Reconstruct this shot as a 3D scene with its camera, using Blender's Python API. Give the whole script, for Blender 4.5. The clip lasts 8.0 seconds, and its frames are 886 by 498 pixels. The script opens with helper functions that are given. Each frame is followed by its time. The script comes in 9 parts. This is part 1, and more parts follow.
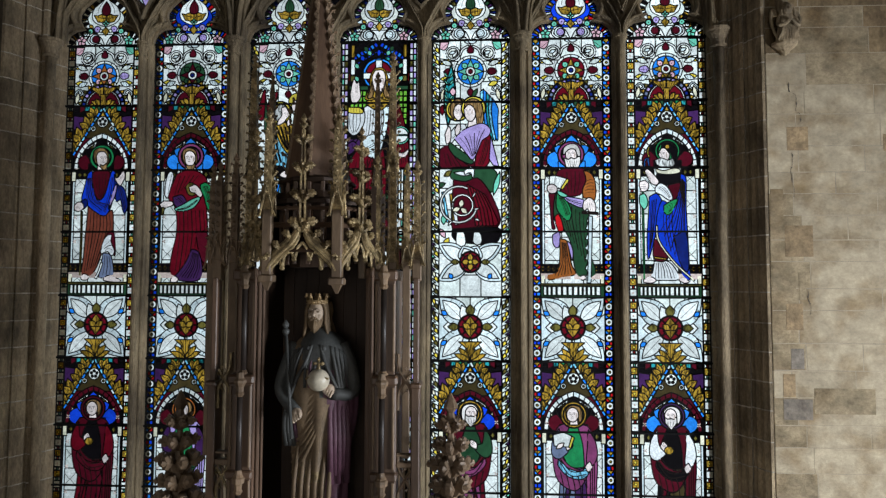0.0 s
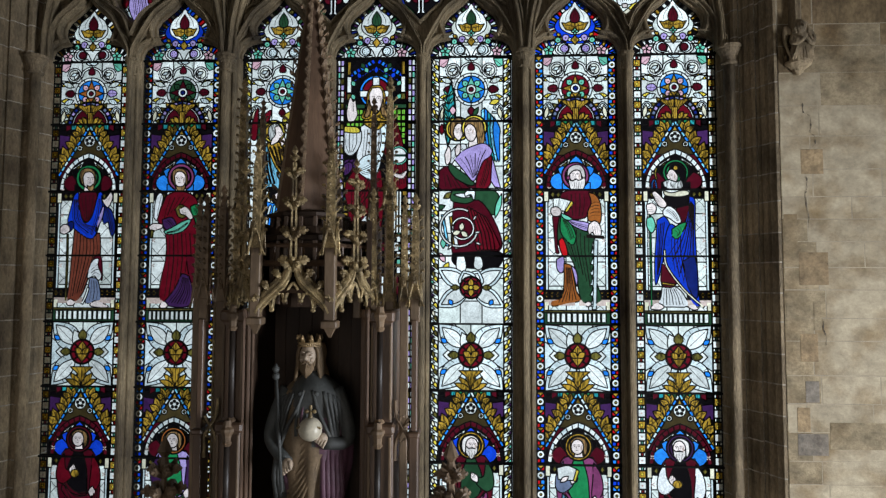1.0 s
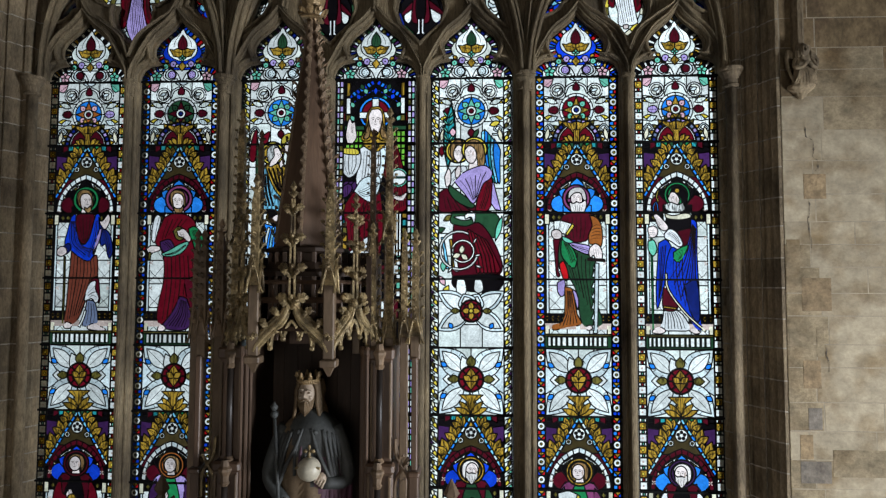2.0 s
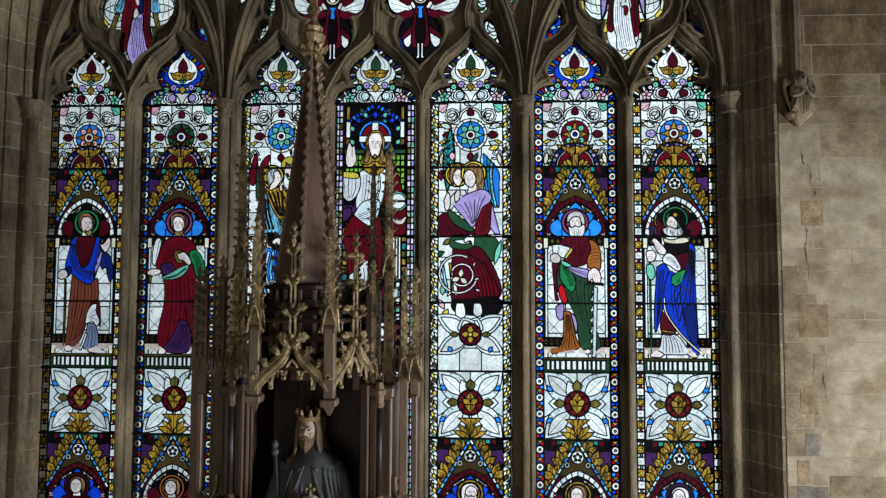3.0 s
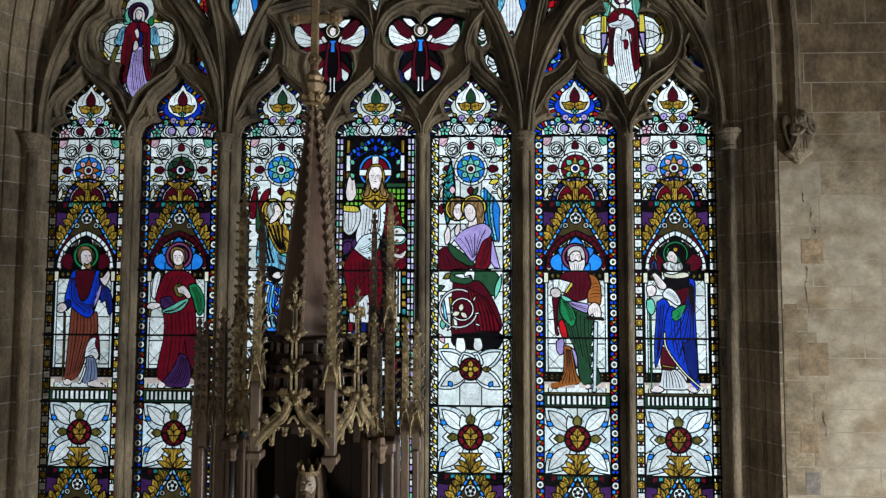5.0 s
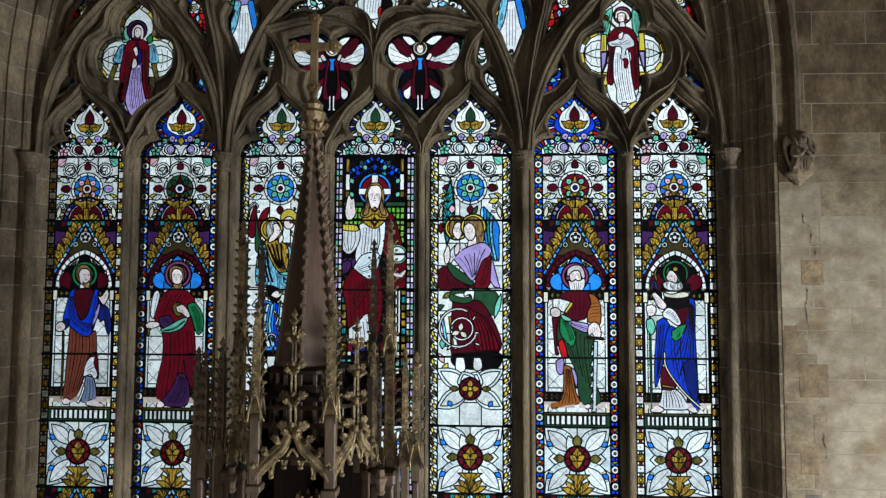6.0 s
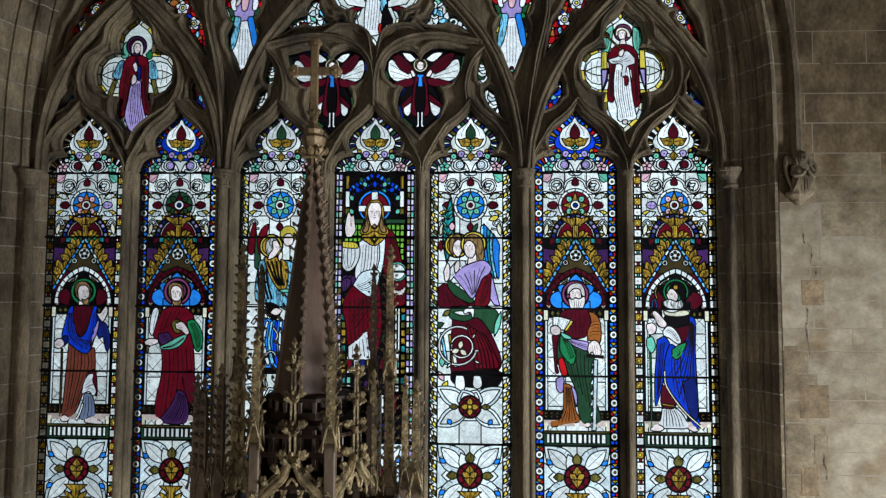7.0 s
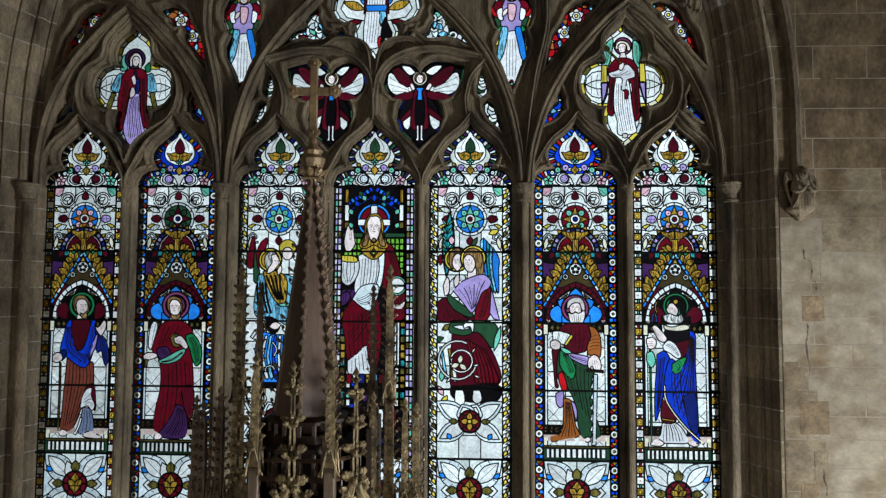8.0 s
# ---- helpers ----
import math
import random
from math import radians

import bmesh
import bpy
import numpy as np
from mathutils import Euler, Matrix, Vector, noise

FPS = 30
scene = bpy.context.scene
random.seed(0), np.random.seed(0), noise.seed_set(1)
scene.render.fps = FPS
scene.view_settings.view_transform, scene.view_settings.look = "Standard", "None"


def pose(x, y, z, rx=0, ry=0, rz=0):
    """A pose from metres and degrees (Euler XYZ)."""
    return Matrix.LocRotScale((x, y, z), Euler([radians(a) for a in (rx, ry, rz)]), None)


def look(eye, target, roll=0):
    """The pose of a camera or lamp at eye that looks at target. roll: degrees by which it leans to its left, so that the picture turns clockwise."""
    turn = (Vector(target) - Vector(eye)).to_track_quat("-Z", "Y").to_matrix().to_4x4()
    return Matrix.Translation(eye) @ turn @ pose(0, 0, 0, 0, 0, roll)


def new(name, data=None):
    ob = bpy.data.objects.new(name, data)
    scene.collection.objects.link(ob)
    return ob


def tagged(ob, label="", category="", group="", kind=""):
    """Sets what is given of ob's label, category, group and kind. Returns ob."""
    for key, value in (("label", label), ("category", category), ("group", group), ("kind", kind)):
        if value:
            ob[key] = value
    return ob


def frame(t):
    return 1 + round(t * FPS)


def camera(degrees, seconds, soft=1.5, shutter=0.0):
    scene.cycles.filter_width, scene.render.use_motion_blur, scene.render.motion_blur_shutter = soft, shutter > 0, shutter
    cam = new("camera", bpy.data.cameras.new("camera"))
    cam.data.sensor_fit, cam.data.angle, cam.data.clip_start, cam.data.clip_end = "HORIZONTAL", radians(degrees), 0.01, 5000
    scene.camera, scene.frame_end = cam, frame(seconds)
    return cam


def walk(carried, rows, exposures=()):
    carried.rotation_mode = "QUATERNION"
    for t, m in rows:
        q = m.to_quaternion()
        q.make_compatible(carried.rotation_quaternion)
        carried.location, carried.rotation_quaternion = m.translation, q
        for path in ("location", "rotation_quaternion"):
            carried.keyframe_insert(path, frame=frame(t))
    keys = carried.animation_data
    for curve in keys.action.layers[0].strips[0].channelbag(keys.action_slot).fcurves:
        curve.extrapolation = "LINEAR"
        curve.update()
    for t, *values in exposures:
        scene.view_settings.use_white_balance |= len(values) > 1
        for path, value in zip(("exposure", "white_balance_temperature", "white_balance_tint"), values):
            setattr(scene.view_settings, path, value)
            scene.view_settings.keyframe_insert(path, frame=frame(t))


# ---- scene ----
cam = camera(69.8, 8.0, soft=1.3)
PATH = [
    (0, (0.122, -1.902, 3.576), (0.023, 0.093, 3.688), 0.2),
    (0.5, (0.112, -1.768, 3.735), (0.015, 0.226, 3.847), 0.2),
    (1, (0.106, -1.654, 3.857), (0.009, 0.34, 3.97), 0.2),
    (1.5, (0.097, -1.606, 3.967), (0.001, 0.389, 4.083), 0.2),
    (3, (0.095, -1.665, 4.368), (0.003, 0.329, 4.479), 0.2),
    (3.5, (0.088, -1.676, 4.453), (-0.002, 0.319, 4.567), 0.2),
    (4, (0.081, -1.683, 4.524), (-0.008, 0.311, 4.638), 0.2),
    (4.5, (0.077, -1.682, 4.622), (-0.011, 0.313, 4.736), 0.2),
    (6, (0.068, -1.68, 4.942), (-0.016, 0.315, 5.055), 0.2),
    (6.5, (0.066, -1.678, 5.038), (-0.017, 0.317, 5.153), 0.2),
    (7, (0.061, -1.676, 5.126), (-0.021, 0.319, 5.241), 0.3),
    (7.5, (0.057, -1.672, 5.212), (-0.024, 0.323, 5.326), 0.3),
    (8, (0.054, -1.668, 5.286), (-0.025, 0.327, 5.399), 0.3),
]
walk(cam, [(t, look(eye, target, roll)) for t, eye, target, roll in PATH], [(0.0, 0.0, 6250, 10), (8.0, -0.05, 6150, 10)])
from mathutils.geometry import delaunay_2d_cdt

# ---------------------------------------------------------------- light
world = bpy.data.worlds.new("world")
scene.world = world
world.use_nodes = True
wn = world.node_tree
sky = wn.nodes.new("ShaderNodeTexSky")
sky.sky_type, sky.sun_disc = 'NISHITA', False
sky.sun_elevation, sky.sun_rotation = radians(40), radians(200)
wn.links.new(sky.outputs[0], wn.nodes["Background"].inputs[0])
wn.nodes["Background"].inputs[1].default_value = 0.10

CX, GLASS_Y, SPRING = -0.975, 5.22, 6.35      # window's axis, glass plane, springing line
HALF_SPAN, ARCH_R = 3.685, 6.6                # glazed half width and radius of the arch
SILL = 0.55
STILT = 6.9                                    # height at which the arch begins to bend
WALL_Y = 4.67
ROOM = (-8.5, 7.5, -12.0, 14.0)               # west, east, south, height


def added_lamp(place, target, size_x, size_y, power, colour):
    data = bpy.data.lights.new("daylight", 'AREA')
    data.shape, data.size, data.size_y = 'RECTANGLE', size_x, size_y
    data.energy, data.color = power, colour
    lamp = new("window_daylight", data)
    lamp.matrix_world = look(place, target)
    return lamp


# Lamps in unseen openings right and behind, low so light fades up the wall.
added_lamp((8.3, -0.4, 2.1), (3.0, 5.0, 2.3), 2.3, 2.8, 1120, (0.93, 0.965, 1.0))
added_lamp((0.6, -12.8, 3.2), (0.6, 0, 2.6), 4.2, 3.4, 235, (1.0, 0.95, 0.88))
# Added fill for the right jamb; no window is known on this side.
added_lamp((-9.3, -5.0, 2.6), (0, -5.0, 2.4), 2.7, 3.1, 70, (0.92, 0.96, 1.0))


# ---------------------------------------------------------------- materials
def node(nt, kind, **values):
    n = nt.nodes.new(kind)
    for k, v in values.items():
        n.inputs[k.replace("_", " ")].default_value = v
    return n


def surface(name, colour, rough=0.7, metal=0.0, scale=6.0, amount=0.35, bump=0.25, fine=60.0, each=0.0,
            stain=None, stain_amount=0.4, streak=(1, 1, 1), sheen=0.5):
    m = bpy.data.materials.new(name)
    m.use_nodes = True
    nt = m.node_tree
    bsdf = nt.nodes["Principled BSDF"]
    bsdf.inputs["Roughness"].default_value, bsdf.inputs["Metallic"].default_value = rough, metal
    bsdf.inputs["Specular IOR Level"].default_value = sheen
    co = nt.nodes.new("ShaderNodeTexCoord")
    mp = nt.nodes.new("ShaderNodeMapping")
    mp.inputs["Scale"].default_value = streak
    nt.links.new(co.outputs["Object"], mp.inputs[0])
    big = node(nt, "ShaderNodeTexNoise", Scale=scale, Detail=6.0, Roughness=0.62)
    small = node(nt, "ShaderNodeTexNoise", Scale=fine, Detail=5.0, Roughness=0.7)
    for n in (big, small):
        nt.links.new(mp.outputs[0], n.inputs["Vector"])
    ramp = nt.nodes.new("ShaderNodeMapRange")
    ramp.inputs["From Min"].default_value, ramp.inputs["From Max"].default_value = 0.3, 0.7
    ramp.inputs["To Min"].default_value, ramp.inputs["To Max"].default_value = 1 - amount, 1 + amount * 0.6
    nt.links.new(big.outputs[0], ramp.inputs[0])
    ramp2 = nt.nodes.new("ShaderNodeMapRange")
    ramp2.inputs["From Min"].default_value, ramp2.inputs["From Max"].default_value = 0.3, 0.7
    ramp2.inputs["To Min"].default_value, ramp2.inputs["To Max"].default_value = 1 - amount * 0.6, 1 + amount * 0.4
    nt.links.new(small.outputs[0], ramp2.inputs[0])
    mul = nt.nodes.new("ShaderNodeMath")
    mul.operation = 'MULTIPLY'
    nt.links.new(ramp.outputs[0], mul.inputs[0])
    nt.links.new(ramp2.outputs[0], mul.inputs[1])
    value = mul.outputs[0]
    if each:
        info = nt.nodes.new("ShaderNodeObjectInfo")
        r3 = nt.nodes.new("ShaderNodeMapRange")
        r3.inputs["To Min"].default_value, r3.inputs["To Max"].default_value = 1 - each, 1 + each * 0.7
        nt.links.new(info.outputs["Random"], r3.inputs[0])
        m3 = nt.nodes.new("ShaderNodeMath")
        m3.operation = 'MULTIPLY'
        nt.links.new(value, m3.inputs[0])
        nt.links.new(r3.outputs[0], m3.inputs[1])
        value = m3.outputs[0]
    base = nt.nodes.new("ShaderNodeMix")
    base.data_type = 'RGBA'
    base.inputs["A"].default_value = (*colour, 1)
    base.inputs["B"].default_value = (*(stain or colour), 1)
    blot = node(nt, "ShaderNodeTexNoise", Scale=scale * 0.35, Detail=4.0)
    nt.links.new(co.outputs["Object"], blot.inputs["Vector"])
    r4 = nt.nodes.new("ShaderNodeMapRange")
    r4.inputs["From Min"].default_value, r4.inputs["From Max"].default_value = 0.45, 0.72
    r4.inputs["To Max"].default_value = stain_amount
    nt.links.new(blot.outputs[0], r4.inputs[0])
    nt.links.new(r4.outputs[0], base.inputs["Factor"])
    out = nt.nodes.new("ShaderNodeVectorMath")
    out.operation = 'SCALE'
    nt.links.new(base.outputs["Result"], out.inputs[0])
    nt.links.new(value, out.inputs["Scale"])
    nt.links.new(out.outputs[0], bsdf.inputs["Base Color"])
    bp = node(nt, "ShaderNodeBump", Strength=bump, Distance=0.012)
    nt.links.new(mul.outputs[0], bp.inputs["Height"])
    nt.links.new(bp.outputs[0], bsdf.inputs["Normal"])
    return m


def stained(name, colour, lines=0.0):
    """Stained glass: tinted clear glass with streaks, grime and fine painted lines."""
    m = bpy.data.materials.new(name)
    m.use_nodes = True
    nt = m.node_tree
    nt.nodes.remove(nt.nodes["Principled BSDF"])
    co = nt.nodes.new("ShaderNodeTexCoord")
    streak = node(nt, "ShaderNodeTexNoise", Scale=9.0, Detail=5.0, Roughness=0.7, Distortion=0.6)
    grain = node(nt, "ShaderNodeTexNoise", Scale=75.0, Detail=3.0)
    for n in (streak, grain):
        nt.links.new(co.outputs["Object"], n.inputs["Vector"])
    info = nt.nodes.new("ShaderNodeObjectInfo")
    total = None
    for source, lo, hi, a, b in ((streak.outputs[0], 0.3, 0.7, 0.62, 1.1), (grain.outputs[0], 0.3, 0.7, 0.84, 1.06),
                                 (info.outputs["Random"], 0.0, 1.0, 0.74, 1.14)):
        r = nt.nodes.new("ShaderNodeMapRange")
        for k, v in (("From Min", lo), ("From Max", hi), ("To Min", a), ("To Max", b)):
            r.inputs[k].default_value = v
        nt.links.new(source, r.inputs[0])
        if total is None:
            total = r.outputs[0]
        else:
            mm = nt.nodes.new("ShaderNodeMath")
            mm.operation = 'MULTIPLY'
            nt.links.new(total, mm.inputs[0])
            nt.links.new(r.outputs[0], mm.inputs[1])
            total = mm.outputs[0]
    if 0 < lines < 16:
        vor = node(nt, "ShaderNodeTexVoronoi", Scale=lines)
        vor.feature = 'DISTANCE_TO_EDGE'
        nt.links.new(co.outputs["Object"], vor.inputs["Vector"])
        r = nt.nodes.new("ShaderNodeMapRange")
        for k, v in (("From Min", 0.015), ("From Max", 0.07), ("To Min", 0.3), ("To Max", 1.0)):
            r.inputs[k].default_value = v
        nt.links.new(vor.outputs[0], r.inputs[0])
        mm = nt.nodes.new("ShaderNodeMath")
        mm.operation = 'MULTIPLY'
        nt.links.new(total, mm.inputs[0])
        nt.links.new(r.outputs[0], mm.inputs[1])
        total = mm.outputs[0]
    if lines >= 16:
        stretch = nt.nodes.new("ShaderNodeMapping")
        stretch.inputs["Scale"].default_value = (26, 1, 5)
        nt.links.new(co.outputs["Object"], stretch.inputs[0])
        fold = node(nt, "ShaderNodeTexNoise", Scale=1.0, Detail=2.0, Distortion=0.8)
        nt.links.new(stretch.outputs[0], fold.inputs["Vector"])
        off = nt.nodes.new("ShaderNodeMath")
        off.operation = 'SUBTRACT'
        off.inputs[1].default_value = 0.5
        nt.links.new(fold.outputs[0], off.inputs[0])
        flat = nt.nodes.new("ShaderNodeMath")
        flat.operation = 'ABSOLUTE'
        nt.links.new(off.outputs[0], flat.inputs[0])
        r = nt.nodes.new("ShaderNodeMapRange")
        for k, v in (("From Min", 0.008), ("From Max", 0.075), ("To Min", 0.22), ("To Max", 1.12)):
            r.inputs[k].default_value = v
        nt.links.new(flat.outputs[0], r.inputs[0])
        mm = nt.nodes.new("ShaderNodeMath")
        mm.operation = 'MULTIPLY'
        nt.links.new(total, mm.inputs[0])
        nt.links.new(r.outputs[0], mm.inputs[1])
        total = mm.outputs[0]
    tint = nt.nodes.new("ShaderNodeVectorMath")
    tint.operation = 'SCALE'
    tint.inputs[0].default_value = colour
    nt.links.new(total, tint.inputs["Scale"])
    clear = nt.nodes.new("ShaderNodeBsdfTransparent")
    nt.links.new(tint.outputs[0], clear.inputs["Color"])
    gloss = node(nt, "ShaderNodeBsdfGlossy", Roughness=0.5)
    gloss.inputs["Color"].default_value = (0.8, 0.8, 0.8, 1)
    mix = nt.nodes.new("ShaderNodeMixShader")
    mix.inputs[0].default_value = 0.003
    nt.links.new(clear.outputs[0], mix.inputs[1])
    nt.links.new(gloss.outputs[0], mix.inputs[2])
    nt.links.new(mix.outputs[0], nt.nodes["Material Output"].inputs[0])
    return m


PALETTE = dict(
    white=((0.87, 0.92, 0.86), 0), quarry=((0.80, 0.88, 0.80), 0), pale=((0.86, 0.91, 0.80), 0), cream=((0.82, 0.79, 0.58), 0), pearl=((0.74, 0.86, 0.85), 0),
    linen=((0.90, 0.94, 0.92), 0), flesh=((0.90, 0.79, 0.73), 0), rust=((0.24, 0.060, 0.034), 0), plum=((0.24, 0.055, 0.15), 0), slate=((0.16, 0.20, 0.30), 0), hair=((0.30, 0.18, 0.07), 30), grey=((0.60, 0.62, 0.58), 24),
    red=((0.55, 0.010, 0.014), 0), crimson=((0.155, 0.005, 0.014), 0), maroon=((0.085, 0.005, 0.013), 0),
    blue=((0.010, 0.065, 0.68), 0), cobalt=((0.010, 0.060, 0.70), 0), azure=((0.03, 0.27, 0.88), 0), navy=((0.008, 0.020, 0.17), 0), sky=((0.24, 0.64, 0.84), 18),
    green=((0.02, 0.25, 0.08), 0), moss=((0.022, 0.075, 0.032), 0), jade=((0.18, 0.60, 0.42), 0), lime=((0.22, 0.58, 0.06), 15),
    gold=((0.44, 0.27, 0.032), 26), yellow=((0.72, 0.58, 0.07), 0), orange=((0.38, 0.12, 0.025), 0),
    purple=((0.060, 0.020, 0.095), 0), violet=((0.46, 0.36, 0.70), 0), pink=((0.74, 0.45, 0.50), 0), black=((0.006, 0.005, 0.006), 0), trace=((0.012, 0.008, 0.007), 0), soft=((0.62, 0.50, 0.43), 0), silver=((0.80, 0.76, 0.70), 0),
    umber=((0.060, 0.044, 0.016), 0), olive=((0.15, 0.13, 0.028), 26), teal=((0.03, 0.32, 0.33), 16))
GLASS = {k: stained("glass_" + k, c, ln) for k, (c, ln) in PALETTE.items()}
NAMES = list(PALETTE)

STONE = surface("window_stone", (0.32, 0.246, 0.146), 0.85, 0, 3.4, 0.75, 0.9, 38, 0, (0.08, 0.058, 0.037), 0.95, (1.5, 1.5, 0.35))
JAMB = surface("jamb_stone", (0.40, 0.306, 0.188), 0.85, 0, 3.0, 0.7, 0.9, 34, 0.25, (0.20, 0.145, 0.09), 0.9, (1.4, 1.4, 0.5))
ASHLAR = surface("ashlar_stone", (0.42, 0.352, 0.245), 0.9, 0, 8.0, 0.26, 0.8, 34, 0.11, (0.23, 0.162, 0.085), 1.0, (0.9, 1, 1.1), 0.25)
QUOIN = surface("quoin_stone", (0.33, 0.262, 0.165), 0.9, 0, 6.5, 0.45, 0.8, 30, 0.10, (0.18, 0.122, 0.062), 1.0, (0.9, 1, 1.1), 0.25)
# Browner stone for upper courses, with the wall's fading light in its colour.
BROWN_SHADED = surface("shaded_brown_ashlar", (0.235, 0.168, 0.092), 0.9, 0, 5.5, 0.55, 0.9, 28, 0.14, (0.085, 0.055, 0.034), 1.0, (1.1, 1, 0.7), 0.25)
CRACK = surface("dark_crack", (0.13, 0.105, 0.08), 0.95, 0, 8, 0.4, 0.5, 60)
PATCH = surface("ironstone", (0.33, 0.235, 0.13), 0.9, 0, 8, 0.5, 0.6, 34, 0.2, (0.17, 0.11, 0.06), 0.6)
GREYSTONE = surface("grey_stone", (0.21, 0.18, 0.145), 0.9, 0, 9, 0.45, 0.6, 34, 0.1, (0.16, 0.13, 0.10), 0.8)
MORTAR = surface("mortar", (0.36, 0.302, 0.215), 0.95, 0, 5, 0.35, 0.5, 70)
LIME = surface("lime_pointing", (0.52, 0.46, 0.37), 0.95, 0, 9, 0.6, 0.5, 60)
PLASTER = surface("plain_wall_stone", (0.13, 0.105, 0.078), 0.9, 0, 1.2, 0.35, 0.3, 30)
LEAD = surface("lead", (0.010, 0.010, 0.010), 0.85, 0.0, 20, 0.3, 0.1, sheen=0.08)
OAK = surface("dark_oak", (0.15, 0.088, 0.053), 0.48, 0, 3.5, 0.45, 0.25, 38, 0.12, (0.05, 0.03, 0.02), 0.7, (1, 1, 0.12))
# Oak darkened for recessed parts: niche and canopy shade is in the colour.
OAK_SHADED = surface("shaded_dark_oak", (0.050, 0.029, 0.018), 0.6, 0, 3.5, 0.45, 0.25, 38, 0.05, (0.03, 0.018, 0.012), 0.6, (1, 1, 0.12), 0.25)
OAK_PALE = surface("weathered_oak", (0.25, 0.168, 0.10), 0.55, 0, 5, 0.45, 0.25, 50, 0.2, (0.08, 0.05, 0.03), 0.7, (1, 1, 0.2))
GILT = surface("worn_gilding", (0.47, 0.35, 0.175), 0.40, 0.3, 14, 0.75, 0.4, 70, 0.2, (0.10, 0.062, 0.03), 1.0)
OLD_GILT = surface("dulled_gilding", (0.40, 0.27, 0.13), 0.42, 0.25, 12, 0.5, 0.3, 60, 0, (0.13, 0.08, 0.04), 0.8)
BRONZE = surface("dark_column_marble", (0.03, 0.022, 0.018), 0.45, 0, 8, 0.4, 0.1, 60)
FLOOR = surface("floor_stone", (0.11, 0.095, 0.08), 0.6, 0, 2, 0.3, 0.2, 30)
CEIL = surface("unseen_ceiling", (0.07, 0.048, 0.03), 0.7, 0, 3, 0.35, 0.2, 30)
ROBE_GREY = surface("painted_grey_cloak", (0.060, 0.063, 0.060), 0.6, 0, 7, 0.4, 0.25, 60, 0, (0.06, 0.055, 0.05), 0.6)
ROBE_GOLD = surface("painted_buff_robe", (0.20, 0.137, 0.078), 0.6, 0, 6, 0.4, 0.25, 60, 0, (0.17, 0.11, 0.06), 0.7)
ROBE_PURPLE = surface("painted_purple_lining", (0.13, 0.055, 0.085), 0.6, 0, 7, 0.4, 0.25, 60, 0, (0.09, 0.04, 0.06), 0.6)
SKIN = surface("painted_flesh", (0.44, 0.34, 0.25), 0.55, 0, 9, 0.3, 0.2, 60)
HAIR = surface("painted_brown_hair", (0.17, 0.11, 0.055), 0.6, 0, 12, 0.4, 0.5, 70)
ORB = surface("painted_white_orb", (0.58, 0.52, 0.40), 0.4, 0, 6, 0.3, 0.1, 40, 0, (0.40, 0.28, 0.12), 0.7)

bright = bpy.data.materials.new("bright_overcast_sky")
bright.use_nodes = True
bn = bright.node_tree
bn.nodes.remove(bn.nodes["Principled BSDF"])
glow = bn.nodes.new("ShaderNodeEmission")
glow.inputs[0].default_value, glow.inputs[1].default_value = (0.91, 0.985, 1.07, 1), 1.18
place = bn.nodes.new("ShaderNodeTexCoord")
axis = bn.nodes.new("ShaderNodeSeparateXYZ")
bn.links.new(place.outputs["Object"], axis.inputs[0])
level = bn.nodes.new("ShaderNodeMapRange")
for key, amount in (("From Min", -26.0), ("From Max", -2.0), ("To Min", 0.72), ("To Max", 1.26)):
    level.inputs[key].default_value = amount
bn.links.new(axis.outputs["X"], level.inputs[0])
bn.links.new(level.outputs[0], glow.inputs[1])
bn.links.new(glow.outputs[0], bn.nodes["Material Output"].inputs[0])


# ---------------------------------------------------------------- mesh helpers
def mesh_object(name, verts, faces, materials, parent=None, indices=None, smooth=False, label=""):
    me = bpy.data.meshes.new(name)
    me.from_pydata(verts, [], faces)
    for m in (materials if isinstance(materials, (list, tuple)) else [materials]):
        me.materials.append(m)
    if indices is not None:
        me.polygons.foreach_set("material_index", indices)
    if smooth:
        me.polygons.foreach_set("use_smooth", [True] * len(faces))
    me.update()
    ob = new(name, me)
    if parent is not None:
        ob.parent, ob.matrix_parent_inverse = parent, Matrix.Translation(-parent.location)
    if label:
        ob["label"] = label
    return ob


def part(name, bm, material, parent=None, label="", smooth=False):
    me = bpy.data.meshes.new(name)
    bmesh.ops.recalc_face_normals(bm, faces=bm.faces)
    bm.to_mesh(me)
    bm.free()
    for m in (material if isinstance(material, (list, tuple)) else [material]):
        me.materials.append(m)
    if smooth:
        me.polygons.foreach_set("use_smooth", [True] * len(me.polygons))
    ob = new(name, me)
    if parent is not None:
        ob.parent, ob.matrix_parent_inverse = parent, Matrix.Translation(-parent.location)
    if label:
        ob["label"] = label
    return ob


def bm_box(bm, x0, x1, y0, y1, z0, z1, bevel=0.0, mat=0):
    made = bmesh.ops.create_cube(bm, size=1.0)
    vs = made["verts"]
    for v in vs:
        v.co = Vector(((x0 + x1) / 2 + v.co.x * (x1 - x0), (y0 + y1) / 2 + v.co.y * (y1 - y0), (z0 + z1) / 2 + v.co.z * (z1 - z0)))
    fs = {f for v in vs for f in v.link_faces}
    for f in fs:
        f.material_index = mat
    if bevel:
        bmesh.ops.bevel(bm, geom=list({e for v in vs for e in v.link_edges}), offset=bevel, segments=1, affect='EDGES')
    return bm


